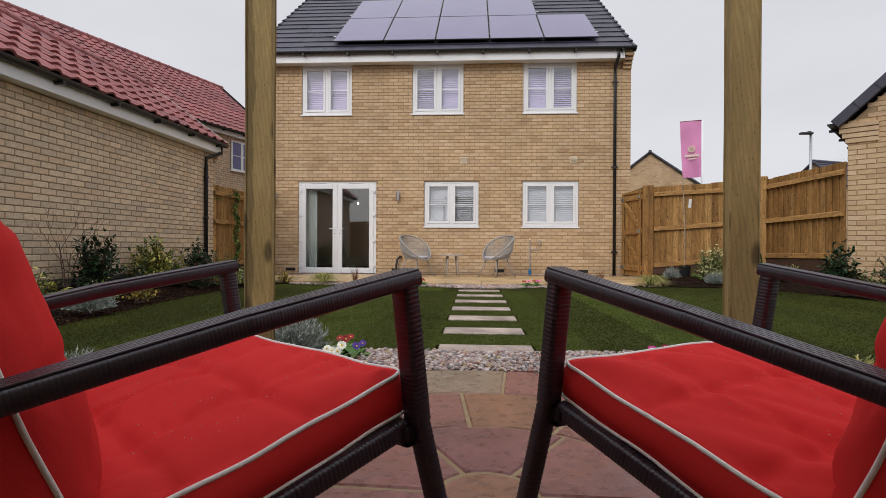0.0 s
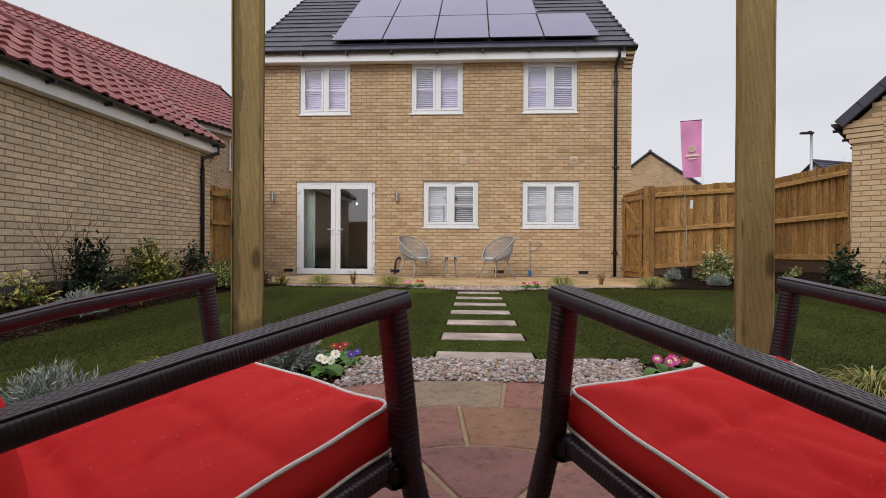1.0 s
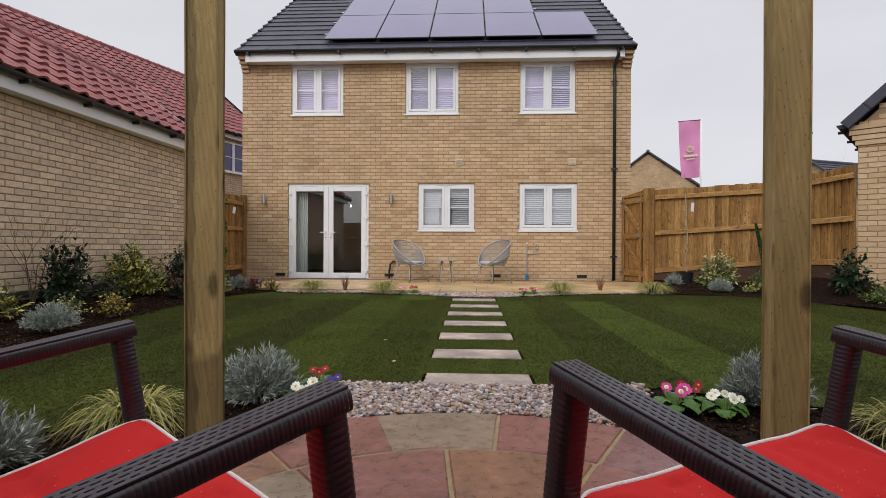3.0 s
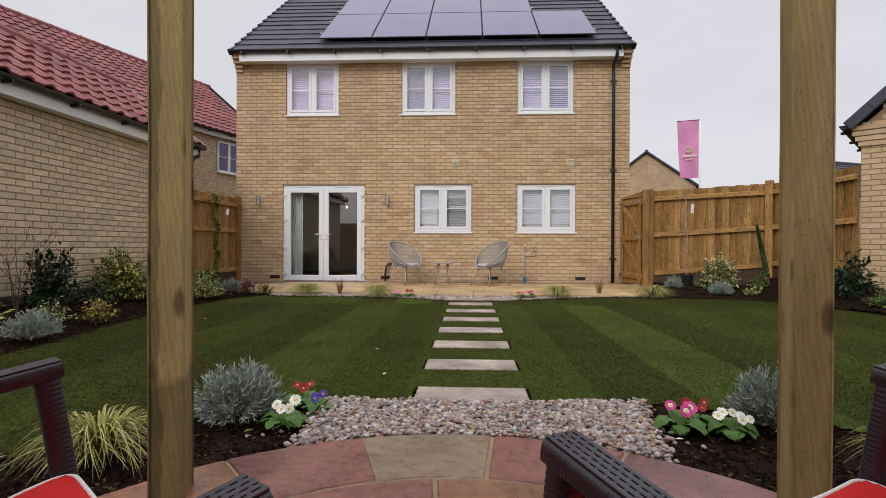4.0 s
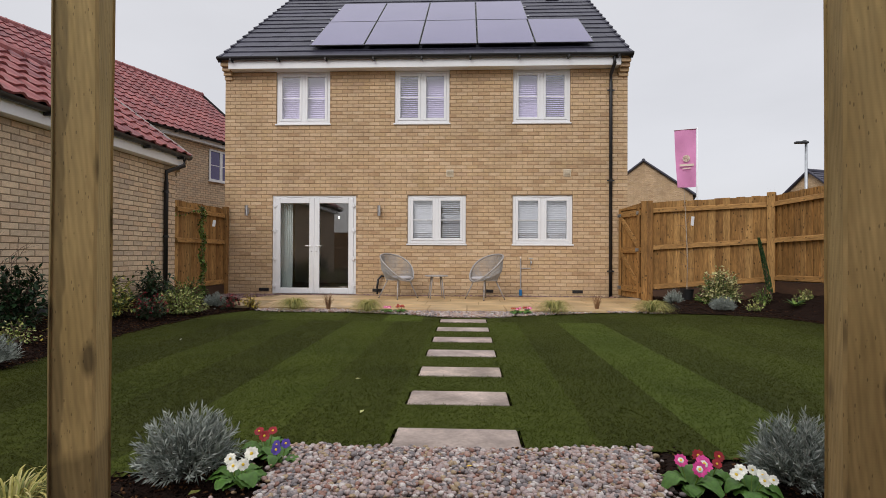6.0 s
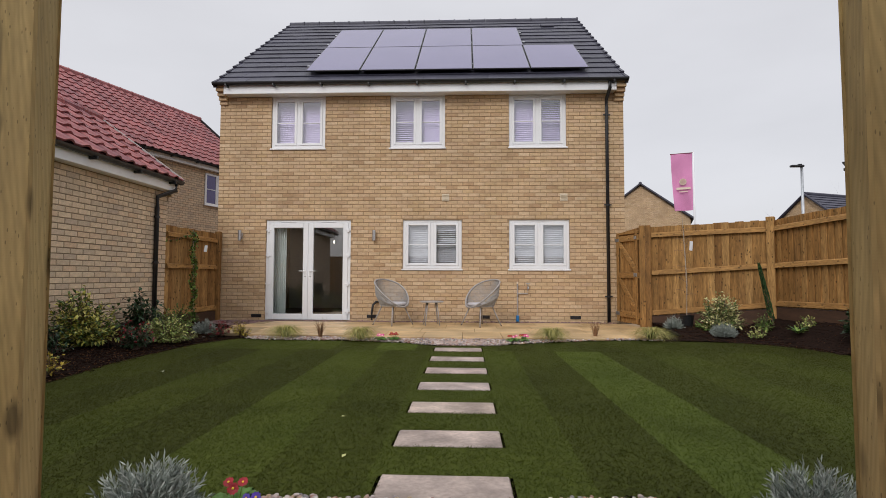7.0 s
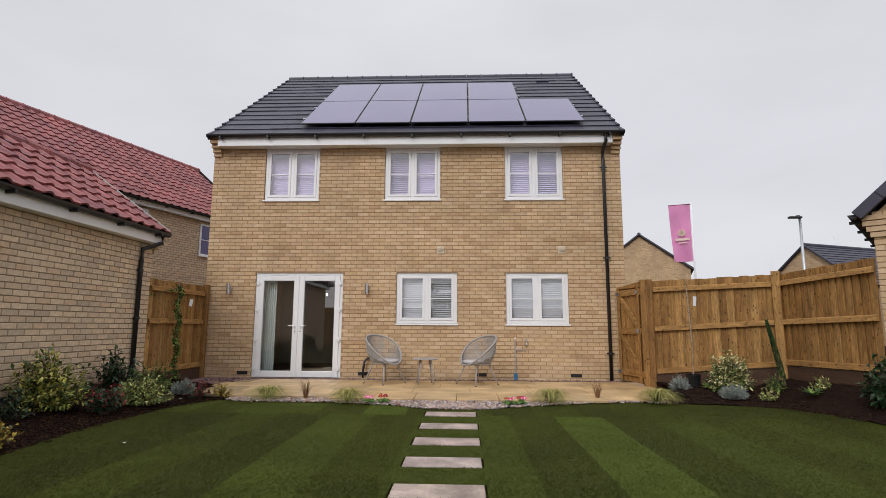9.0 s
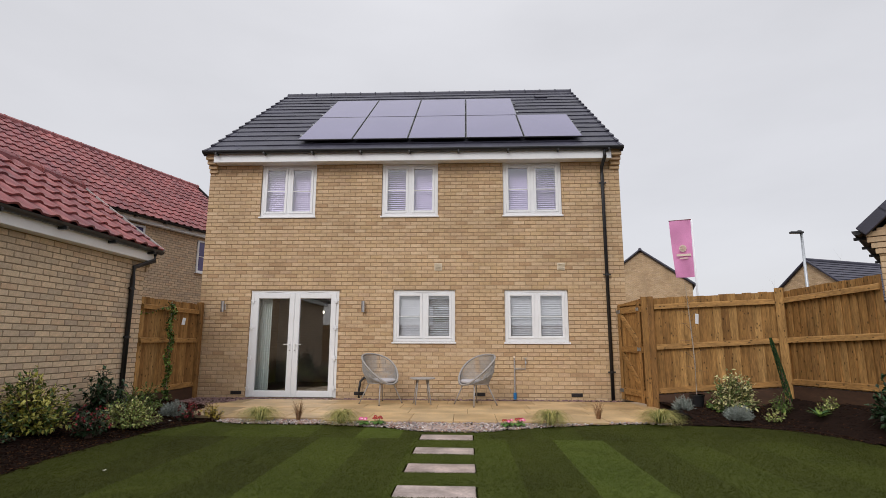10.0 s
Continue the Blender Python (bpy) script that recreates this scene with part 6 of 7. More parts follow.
def rattan_chair(label, m, mirrored):
    """Chair frame: x across (0 in the middle), y forward (0 at the front legs), z up."""
    ch = thing("rattan_armchair", label, "armchair", m, group="rattan chairs on the round patio")
    W = 0.344
    for sx in (-1, 1):
        arm = part("armrest", Geo().box((sx * W - 0.02, -0.04, 0.575), (sx * W + 0.02, -0.01, 0.585)), M_RATFRAME, ch)
        for a, b in (((sx * W, 0.014, 0.591), (sx * (W + 0.006), -0.30, 0.540)), ((sx * (W + 0.006), -0.295, 0.541), (sx * (W - 0.01), -0.63, 0.472))):
            co_, wi = woven_bar(a, b, 0.049, 0.030, wrap=0.0052, herring=True, bulge=0.0001)
            part("core", co_, M_RATFRAME, arm)
            part("weave", wi, M_WEAVE, arm, smooth=True)
        leg = part("front_leg", woven_bar((sx * (W + 0.002), -0.008, 0.594), (sx * W, 0.030, 0.325), 0.043, 0.036, up=(0, 1, 0))[0], M_RATFRAME, ch)
        part("weave", woven_bar((sx * (W + 0.002), -0.006, 0.580), (sx * W, 0.029, 0.335), 0.043, 0.036, up=(0, 1, 0), wrap=0.0085)[1], M_WEAVE, leg, smooth=True)
        lw = woven_bar((sx * W, 0.029, 0.340), (sx * (W + 0.014), 0.118, 0.0), 0.038, 0.032, up=(0, 1, 0), wrap=0.012)
        part("lower_leg", lw[0], M_RATFRAME, leg)
        part("weave", lw[1], M_WEAVE, leg, smooth=True)
        part("rubber_foot", Geo().box((-0.026, -0.022, -0.017), (0.026, 0.022, 0.003), 0.003, pose(sx * (W + 0.014), 0.116, 0.002 + 0.016)), M_BLACK, leg)
        bl = woven_bar((sx * (W - 0.02), -0.57, 0.20), (sx * W, -0.66, 0.0), 0.040, 0.034, up=(0, 1, 0), wrap=0.016)
        bleg = part("back_leg", bl[0], M_RATFRAME, ch)
        part("weave", bl[1], M_WEAVE, bleg, smooth=True)
        sr = woven_bar((sx * (W - 0.020), 0.010, 0.322), (sx * (W - 0.03), -0.58, 0.186), 0.034, 0.036, wrap=0.008)
        rail = part("seat_rail", sr[0], M_RATFRAME, ch)
        part("weave", sr[1], M_WEAVE, rail, smooth=True)
    fr_ = woven_bar((-W, 0.014, 0.312), (W, 0.014, 0.312), 0.036, 0.044, wrap=0.014)
    rail = part("seat_rail", fr_[0], M_RATFRAME, ch)
    part("weave", fr_[1], M_WEAVE, rail, smooth=True)
    part("seat_panel", Geo().box((-W + 0.03, -0.56, -0.012), (W - 0.03, -0.02, 0.006), 0.004, pose(0, 0, 0.311, 13)), M_RATFRAME, ch)
    back = part("backrest", Geo().box((-W + 0.03, -0.02, 0.0), (W - 0.03, 0.012, 0.62), 0.01, pose(0, -0.60, 0.17, 18)), M_RATFRAME, ch, "woven dark backrest")
    for k in range(30):
        part("strand", Geo().box((-W + 0.028, 0.008, 0.02 + k * 0.02), (W - 0.028, 0.017, 0.034 + k * 0.02), 0.003, pose(0, -0.60, 0.17, 18)), M_WEAVE, back)
    for sx in (-1, 1):
        bp = woven_bar((sx * (W - 0.01), -0.575, 0.17), (sx * (W - 0.01), -0.80, 0.83), 0.04, 0.036, up=(0, 1, 0), wrap=0.016)
        p_ = part("back_post", bp[0], M_RATFRAME, ch)
        part("weave", bp[1], M_WEAVE, p_, smooth=True)
    tp_ = woven_bar((-W, -0.798, 0.825), (W, -0.798, 0.825), 0.04, 0.036, wrap=0.016)
    p_ = part("top_rail", tp_[0], M_RATFRAME, ch)
    part("weave", tp_[1], M_WEAVE, p_, smooth=True)
    return ch


def chair_cushions(m, group):
    g, seams = cushion(0.636, 0.60, 0.066, 0.020)
    cm = m @ pose(0, -0.2525, 0.283, 13)
    seat = thing("seat_cushion", "red quilted seat cushion with white piping and raindrops", "cushion", cm, group, data=g.mesh("seat_cushion", M_RED, True))
    for s in seams:
        part("piping", closed_tube(s, 0.0038), M_PIPING, seat, "white piping", smooth=True)
    drops = Geo()
    for _ in range(110):
        x, y = rnd.uniform(-0.2, 0.25), rnd.uniform(-0.2, 0.27)
        r = rnd.uniform(0.0007, 0.0017)
        drops.add(PEB.v, PEB.f, pose(x, y, 0.066 + 0.0195) @ Matrix.Diagonal((r, r, r * 0.6, 1)))
    dr = part("raindrops", drops, M_DROP, seat, "small raindrops", smooth=True)
    dr["kind"] = "stuff"
    g, seams = cushion(0.60, 0.56, 0.12, 0.09, nx=64, ny=64)
    bm_ = m @ pose(0, -0.47, 0.30, 110) @ Matrix.Translation((0, 0.28, 0.0))
    bc = thing("back_cushion", "plump red back cushion with white piping", "cushion", bm_, group, data=g.mesh("back_cushion", M_RED, True))
    for s in seams:
        part("piping", closed_tube(s, 0.0038), M_PIPING, bc, "white piping", smooth=True)


CL = pose(3.540, -10.462, 0.0, 0, 0, -39.9)
CR = pose(4.383, -10.376, 0.0, 0, 0, 31.3)
rattan_chair("dark brown woven rattan armchair angled towards the path", CL, False)
chair_cushions(CL, "red cushions")
rattan_chair("dark brown woven rattan armchair facing across the path", CR, True)
chair_cushions(CR, "red cushions")


# ---- round-backed cord chairs and table on the patio ----
PZ = 0.042


def cord_chair(label, x, y, turn):
    """Faces +y before it is turned."""
    ch = thing("garden_chair", label, "chair", pose(x, y, PZ, 0, 0, turn), group="grey cord chairs on the patio")
    rim = []
    for k in range(48):
        w = 2 * math.pi * k / 48
        f = math.sin(w)
        yy = 0.02 + 0.30 * f
        zz = 0.62 - 0.25 * f + 0.03 * math.cos(2 * w)
        rim.append(Vector((0.33 * math.cos(w) * (1.0 - 0.06 * f), yy - 0.03, zz)))
    part("rim", closed_tube(rim, 0.016), M_GREYLEG, ch, smooth=True)
    low = [Vector((0.24 * math.cos(2 * math.pi * k / 48), 0.02 + 0.22 * math.sin(2 * math.pi * k / 48), 0.355)) for k in range(48)]
    part("seat_ring", closed_tube(low, 0.012), M_GREYLEG, ch, smooth=True)
    cords = Geo()
    for k in range(96):
        i = k / 2
        a, b = rim[int(i) % 48].lerp(rim[(int(i) + 1) % 48], i % 1), low[int(i) % 48].lerp(low[(int(i) + 1) % 48], i % 1)
        mid = (a + b) / 2 + Vector((a.x * 0.10, a.y * 0.12, -0.02))
        cords.tube([a, mid, b], 0.0058, 4, cap=False)
    co_ = part("cord_weave", cords, M_GREYROPE, ch, "woven grey cords")
    co_["kind"] = "stuff"
    pan = Geo().tube([(0, 0.02, 0.345), (0, 0.02, 0.36)], [0.235, 0.235], 28)
    part("seat_pan", pan, M_GREYROPE, ch)
    cu = Geo().tube([(0, 0.03, 0.362), (0, 0.03, 0.372), (0, 0.03, 0.40), (0, 0.03, 0.418), (0, 0.03, 0.422)], [0.225, 0.245, 0.25, 0.225, 0.10], 28)
    part("cushion", cu, M_GREYCUSH, ch, "pale grey seat pad", smooth=True)
    for sx, sy in ((-1, -1), (1, -1), (1, 1), (-1, 1)):
        leg = part("leg", Geo().tube([(sx * 0.15, 0.02 + sy * 0.14, 0.35), (sx * 0.27, 0.02 + sy * 0.25, 0.006)], [0.013, 0.010], 8), M_GREYLEG, ch, smooth=True)
        part("foot", Geo().tube([(sx * 0.27, 0.02 + sy * 0.25, 0.0), (sx * 0.27, 0.02 + sy * 0.25, 0.014)], 0.013, 8), M_BLACK, leg)
    return ch


cord_chair("grey cord tub chair with a pale pad, turned towards the table", 2.73, -0.80, -128)
cord_chair("grey cord tub chair with a pale pad beside the garden tap", 4.40, -0.88, 128)
tb = thing("side_table", "small round grey side table between the cord chairs", "table", pose(3.47, -0.84, PZ))
part("tabletop", Geo().tube([(0, 0, 0.420), (0, 0, 0.424), (0, 0, 0.438), (0, 0, 0.442)], [0.215, 0.222, 0.222, 0.216], 32), M_GREYLEG, tb)
for k in range(4):
    w = math.pi / 4 + k * math.pi / 2 + 0.2
    part("leg", Geo().tube([(0.12 * math.cos(w), 0.12 * math.sin(w), 0.42), (0.19 * math.cos(w), 0.19 * math.sin(w), 0.0)], [0.013, 0.010], 8), M_GREYLEG, tb, smooth=True)


# ---- plants ----
def leaf(g, p, d, up, l, w, fold=0.25, curl=0.2):
    """One folded leaf from p along d."""
    d = d.normalized()
    s = d.cross(up)
    if s.length < 1e-3:
        s = d.cross(Vector((1, 0, 0.2)))
    s.normalize()
    n = s.cross(d)
    tip = p + d * l - n * (curl * l)
    mid = p + d * (0.5 * l) - n * (curl * 0.2 * l)
    a, b = mid + s * w + n * fold * w, mid - s * w + n * fold * w
    i = len(g.v)
    g.v += [tuple(p), tuple(a), tuple(b), tuple(tip), tuple(mid)]
    g.f += [(i, i + 4, i + 1), (i, i + 2, i + 4), (i + 1, i + 4, i + 3), (i + 4, i + 2, i + 3)]


def unit():
    v = Vector((rnd.gauss(0, 1), rnd.gauss(0, 1), rnd.gauss(0, 1)))
    return v.normalized()


def shrub(name, label, category, x, y, z, w, h, shoots, per, ll, lw, mat, stem=M_TWIG, spread=1.0, upright=0.3, tips=None, group="", low=0.0):
    """Shoots from the base to an uneven dome, leaves along their outer part."""
    th = thing(name, label, category, pose(x, y, z, 0, 0, rnd.uniform(0, 360)), group=group)
    st, lv, tp_ = Geo(), Geo(), Geo()
    for _ in range(shoots):
        a = rnd.uniform(0, 2 * math.pi)
        e = math.asin(rnd.uniform(low, 1.0))
        r = rnd.uniform(0.72, 1.08)
        end = Vector((math.cos(a) * math.cos(e) * w / 2 * r * spread, math.sin(a) * math.cos(e) * w / 2 * r * spread, h * (0.12 + 0.88 * math.sin(e)) * r))
        base = Vector((rnd.gauss(0, 0.025), rnd.gauss(0, 0.025), -0.02))
        mid = base.lerp(end, 0.55) + Vector((-end.x, -end.y, 0)) * 0.10 + Vector((rnd.gauss(0, 0.02), rnd.gauss(0, 0.02), 0.04 * h))
        st.tube([base, mid, end], [0.005, 0.0035, 0.0015], 4, cap=False)
        for k in range(per):
            t = 0.25 + 0.75 * (k + rnd.random()) / per
            p = base.lerp(mid, t / 0.55) if t < 0.55 else mid.lerp(end, (t - 0.55) / 0.45)
            d = (end - base).normalized() * upright + unit() * 0.9 + Vector((p.x, p.y, 0)) * (1.2 / w)
            s = rnd.uniform(0.7, 1.15)
            leaf(lv, p, d, Vector((0, 0, 1)) + unit() * 0.5, ll * s, lw * s)
        if tips:
            for _k in range(tips[1]):
                leaf(tp_, end, unit() + Vector((0, 0, 0.8)), Vector((0, 0, 1)), tips[2] * rnd.uniform(0.7, 1.2), tips[2] * 0.38)
    part("stem_mass", st, stem, th)["kind"] = "stuff"
    part("foliage", lv, mat, th)["kind"] = "stuff"
    if tips:
        part("flower_heads", tp_, tips[0], th, "red flower heads")["kind"] = "stuff"
    return th


def lavender(x, y, z, w, h, n=260):
    th = thing("lavender", "silvery grey-green lavender cushion in the bed", "lavender", pose(x, y, z, 0, 0, rnd.uniform(0, 360)), group="lavender plants")
    st, lv = Geo(), Geo()
    for _ in range(n):
        a, e = rnd.uniform(0, 2 * math.pi), math.asin(rnd.uniform(0.05, 1.0))
        r = rnd.uniform(0.7, 1.06)
        end = Vector((math.cos(a) * math.cos(e) * w / 2 * r, math.sin(a) * math.cos(e) * w / 2 * r, h * (0.15 + 0.85 * math.sin(e)) * r))
        base = end * 0.35
        base.z = max(0.0, base.z * 0.6)
        st.tube([base, end], [0.002, 0.0012], 3, cap=False)
        ax = (end - base).normalized()
        for k in range(15):
            p = base.lerp(end, 0.35 + 0.65 * k / 14)
            s = 1.15 - 0.4 * k / 14
            leaf(lv, p, ax * 1.1 + unit() * 0.75, unit(), 0.044 * s, 0.0031, 0.1, 0.1)
    part("stem_mass", st, M_LF_LAV, th)["kind"] = "stuff"
    part("foliage", lv, M_LF_LAV, th)["kind"] = "stuff"


def sedge(x, y, z, r, h, n, mat, label, upright=0.0, wid=0.0042):
    th = thing("ornamental_grass", label, "ornamental grass", pose(x, y, z), group="ornamental grasses")
    g = Geo()
    for _ in range(n):
        a = rnd.uniform(0, 2 * math.pi)
        reach, top = r * rnd.uniform(0.40, 1.12) * (1 - 0.6 * upright), h * rnd.uniform(0.55, 1.12)
        side = Vector((-math.sin(a), math.cos(a), 0)) * wid * rnd.uniform(0.6, 1.2)
        sway = rnd.gauss(0, 0.35)
        tail = rnd.uniform(0.80, 0.97)
        i = len(g.v)
        m = 8
        for k in range(m + 1):
            t = k / m
            arch = math.sin(math.pi * (0.03 + (tail - 0.03) * t ** 0.78))
            zz = top * (arch * (1 - upright) + t ** 0.9 * upright)
            rr_ = 0.02 + reach * t ** (0.85 + 0.3 * upright)
            p = Vector((math.cos(a + sway * t) * rr_, math.sin(a + sway * t) * rr_, max(0.004, zz)))
            s = side * (1 - 0.85 * t)
            g.v += [tuple(p - s), tuple(p + s)]
            if k:
                q = i + 2 * k - 2
                g.f.append((q, q + 1, q + 3, q + 2))
    part("foliage", g, mat, th)["kind"] = "stuff"
    return th


def flower(parent, p, face, size, mat, eye=True):
    """Five notched petals round a yellow eye."""
    n = Vector(face).normalized()
    a = n.cross(Vector((0.3, 0.2, 1))).normalized()
    b = n.cross(a)
    g = Geo()
    p = Vector(p)
    for k in range(5):
        w = 2 * math.pi * k / 5
        d, s = a * math.cos(w) + b * math.sin(w), -a * math.sin(w) + b * math.cos(w)
        i = len(g.v)
        g.v += [tuple(p), tuple(p + d * size * 0.6 - s * size * 0.58 + n * size * 0.12), tuple(p + d * size - s * size * 0.40 + n * size * 0.16), tuple(p + d * size * 0.86 + n * size * 0.12), tuple(p + d * size + s * size * 0.40 + n * size * 0.16), tuple(p + d * size * 0.6 + s * size * 0.58 + n * size * 0.12)]
        g.f.append((i, i + 1, i + 2, i + 3, i + 4, i + 5))
    fl = part("flower", g, mat, parent)
    if eye:
        if mat is M_PT_PINK:
            part("pale_centre", Geo().add(PEB.v, PEB.f, Matrix.Translation(p + n * size * 0.11) @ n.to_track_quat("Z", "Y").to_matrix().to_4x4() @ Matrix.Diagonal((size * 0.5, size * 0.5, size * 0.07, 1))), M_PT_WHITE, fl, "pale ring round the eye", smooth=True)
        part("eye", Geo().add(PEB.v, PEB.f, Matrix.Translation(p + n * size * 0.14) @ n.to_track_quat("Z", "Y").to_matrix().to_4x4() @ Matrix.Diagonal((size * 0.26, size * 0.26, size * 0.08, 1))), M_PT_EYE, fl, smooth=True)
    return fl


def primrose(x, y, z, r, label, mats, count, lift=0.085, size=0.021, leaves=19):
    th = thing("primrose", label, "primrose", pose(x, y, z), group="bedding primroses")
    for k in range(leaves):
        a = 2 * math.pi * k / leaves * 1.618 * 2
        l = r * rnd.uniform(0.5, 0.85)
        w = l * 0.36
        rise = rnd.uniform(0.9, 2.0) * (1.0 if k % 2 else 0.6)
        g = Geo()
        d, s = Vector((math.cos(a), math.sin(a), 0)), Vector((-math.sin(a), math.cos(a), 0))
        nu = 9
        for i in range(nu + 1):
            t = i / nu
            hw = w * (math.sin(math.pi * min(1.0, 0.06 + t ** 1.25 * 0.93)) ** 0.7) + 0.002
            zc = l * (rise * t - rise * 0.95 * t * t) + 0.012
            for j in (-2, -1, 0, 1, 2):
                zz = zc + (0.22 * abs(j) - 0.10 * j * j) * hw + 0.010 * noise.noise(Vector((t * 7, j * 1.3, k * 3.0)))
                g.v.append(tuple(d * (0.012 + l * t) + s * (hw * j / 2) + Vector((0, 0, max(0.004, zz)))))
        for i in range(nu):
            for j in range(4):
                q = i * 5 + j
                g.f.append((q, q + 1, q + 6, q + 5))
        part("leaf", g, M_LF_PRIM, th, smooth=True)
    for k in range(count):
        a, rr_ = 2.4 * k + rnd.uniform(-0.3, 0.3), r * (0.12 + 0.42 * math.sqrt((k + 0.5) / count))
        p = Vector((math.cos(a) * rr_, math.sin(a) * rr_ - 0.02, lift * rnd.uniform(0.85, 1.15)))
        part("stalk", Geo().tube([(p.x * 0.3, p.y * 0.3, 0.01), tuple(p - Vector((0, 0, 0.006)))], 0.0022, 4), M_LF_GRN, th)
        flower(th, p, (p.x * 3, p.y * 3 - 0.6, 0.55 + rnd.uniform(-0.2, 0.3)), size * rnd.uniform(0.85, 1.15), mats[k % len(mats)])
    return th


# in the ring of soil by the round paving
lavender(2.93, -8.72, 0.0, 0.40, 0.26, 300)
lavender(5.34, -8.70, 0.0, 0.38, 0.27, 300)
lavender(2.33, -9.58, 0.0, 0.36, 0.22, 240)
primrose(3.165, -8.80, 0.0, 0.125, "primrose with creamy white flowers and crinkled green leaves", [M_PT_WHITE], 4, 0.095, 0.024)
primrose(3.16, -8.50, 0.0, 0.125, "primrose with dark red flowers beside the lavender", [M_PT_RED], 3, 0.10, 0.024)
primrose(3.26, -8.60, 0.0, 0.10, "primrose with purple flowers beside the pebbles", [M_PT_BLUE], 3, 0.085, 0.019, 13)
primrose(4.90, -8.76, 0.0, 0.135, "primrose with bright pink yellow-eyed flowers", [M_PT_PINK], 4, 0.10, 0.029)
primrose(5.00, -8.68, 0.0, 0.11, "primrose with red flowers behind the pink one", [M_PT_RED], 3, 0.095)
primrose(5.10, -8.80, 0.0, 0.125, "primrose with white flowers on upright stalks", [M_PT_WHITE], 6, 0.09)
sedge(2.62, -9.22, 0.0, 0.27, 0.155, 330, M_LF_SEDGE, "yellow-striped arching sedge in the soil ring")
sedge(5.60, -9.20, 0.0, 0.25, 0.15, 260, M_LF_SEDGE, "yellow-striped arching sedge in the soil ring")

# along the patio edge
for x, y, r in ((1.38, -2.76, 0.32), (2.56, -2.95, 0.27), (5.36, -2.84, 0.29), (6.86, -2.64, 0.33)):
    sedge(x, y, 0.0, r * 1.08, 0.18, 480, M_LF_SEDGE, "yellow-striped arching sedge before the patio")
for x, y in ((1.90, -2.70), (6.08, -2.45)):
    sedge(x, y, 0.0, 0.24, 0.33, 110, M_LF_BROWN, "thin bronze upright sedge before the patio", 0.70, 0.0022)
primrose(2.88, -3.08, 0.02, 0.11, "primrose with one pink flower among the pebbles", [M_PT_PINK], 4, 0.08, 0.022)
primrose(3.06, -3.02, 0.02, 0.12, "primrose with red flowers among the pebbles", [M_PT_RED], 9, 0.09, 0.019)
primrose(4.76, -3.10, 0.02, 0.11, "primrose with pale red flowers among the pebbles", [M_PT_RED, M_PT_RED, M_PT_PINK], 6, 0.08, 0.019)
primrose(4.92, -3.06, 0.02, 0.12, "primrose with red and pink flowers among the pebbles", [M_PT_RED, M_PT_RED, M_PT_PINK], 9, 0.09, 0.019)

# along the garage
shrub("variegated_shrub", "yellow-variegated leafy shrub against the garage wall", "shrub", -0.53, -4.42, 0.08, 0.84, 0.68, 180, 17, 0.070, 0.0170, M_LF_VAR, upright=0.45)
shrub("dark_shrub", "dark glossy evergreen shrub by the garage wall", "shrub", -0.58, -3.2, 0.09, 0.62, 0.66, 70, 13, 0.080, 0.022, M_LF_DARK)
shrub("feathery_shrub", "feathery fresh green shrub at the garage corner", "shrub", -0.52, -2.50, 0.08, 0.62, 0.46, 90, 16, 0.060, 0.009, M_LF_GRN)
shrub("euonymus", "low cream-edged spreading shrub at the lawn edge", "shrub", 0.02, -3.55, 0.03, 0.74, 0.36, 190, 14, 0.042, 0.012, M_LF_PALE, upright=0.6)
shrub("skimmia", "compact shrub with dark red flower heads", "shrub", 0.02, -4.25, 0.05, 0.46, 0.34, 60, 12, 0.056, 0.012, M_LF_DARK, tips=(M_LF_RED, 6, 0.026))
lavender(0.03, -2.55, 0.03, 0.36, 0.22, 170)
shrub("heather", "low bush with deep red flower heads", "shrub", 0.32, -2.68, 0.02, 0.36, 0.22, 50, 8, 0.035, 0.008, M_LF_DARK, tips=(M_LF_RED, 12, 0.024))
shrub("golden_shrub", "small golden-yellow leaved bush at the patio end", "shrub", 0.66, -2.62, 0.02, 0.34, 0.26, 36, 10, 0.034, 0.010, M_LF_YEL)
shrub("golden_shrub", "low golden-yellow leaved bush at the lawn edge", "shrub", 0.22, -5.95, 0.03, 0.40, 0.25, 50, 10, 0.034, 0.011, M_LF_YEL)
lavender(0.40, -6.95, 0.03, 0.42, 0.24, 220)
shrub("photinia", "tall dark green glossy shrub beside the bare stems", "shrub", -0.52, -5.65, 0.08, 0.60, 0.76, 95, 14, 0.080, 0.020, M_LF_DARK, upright=0.6)
shrub("dark_shrub", "small dark evergreen bush before the blue brick plinth", "shrub", -0.45, -5.0, 0.08, 0.42, 0.34, 30, 10, 0.060, 0.016, M_LF_DARK)
shrub("euonymus", "low cream-edged bush below the dark shrub", "shrub", -0.10, -6.15, 0.05, 0.40, 0.26, 40, 10, 0.036, 0.011, M_LF_PALE)
shrub("variegated_shrub", "yellow-green leafy bush near the garage plinth", "shrub", -0.32, -6.75, 0.07, 0.50, 0.38, 44, 10, 0.065, 0.015, M_LF_VAR)


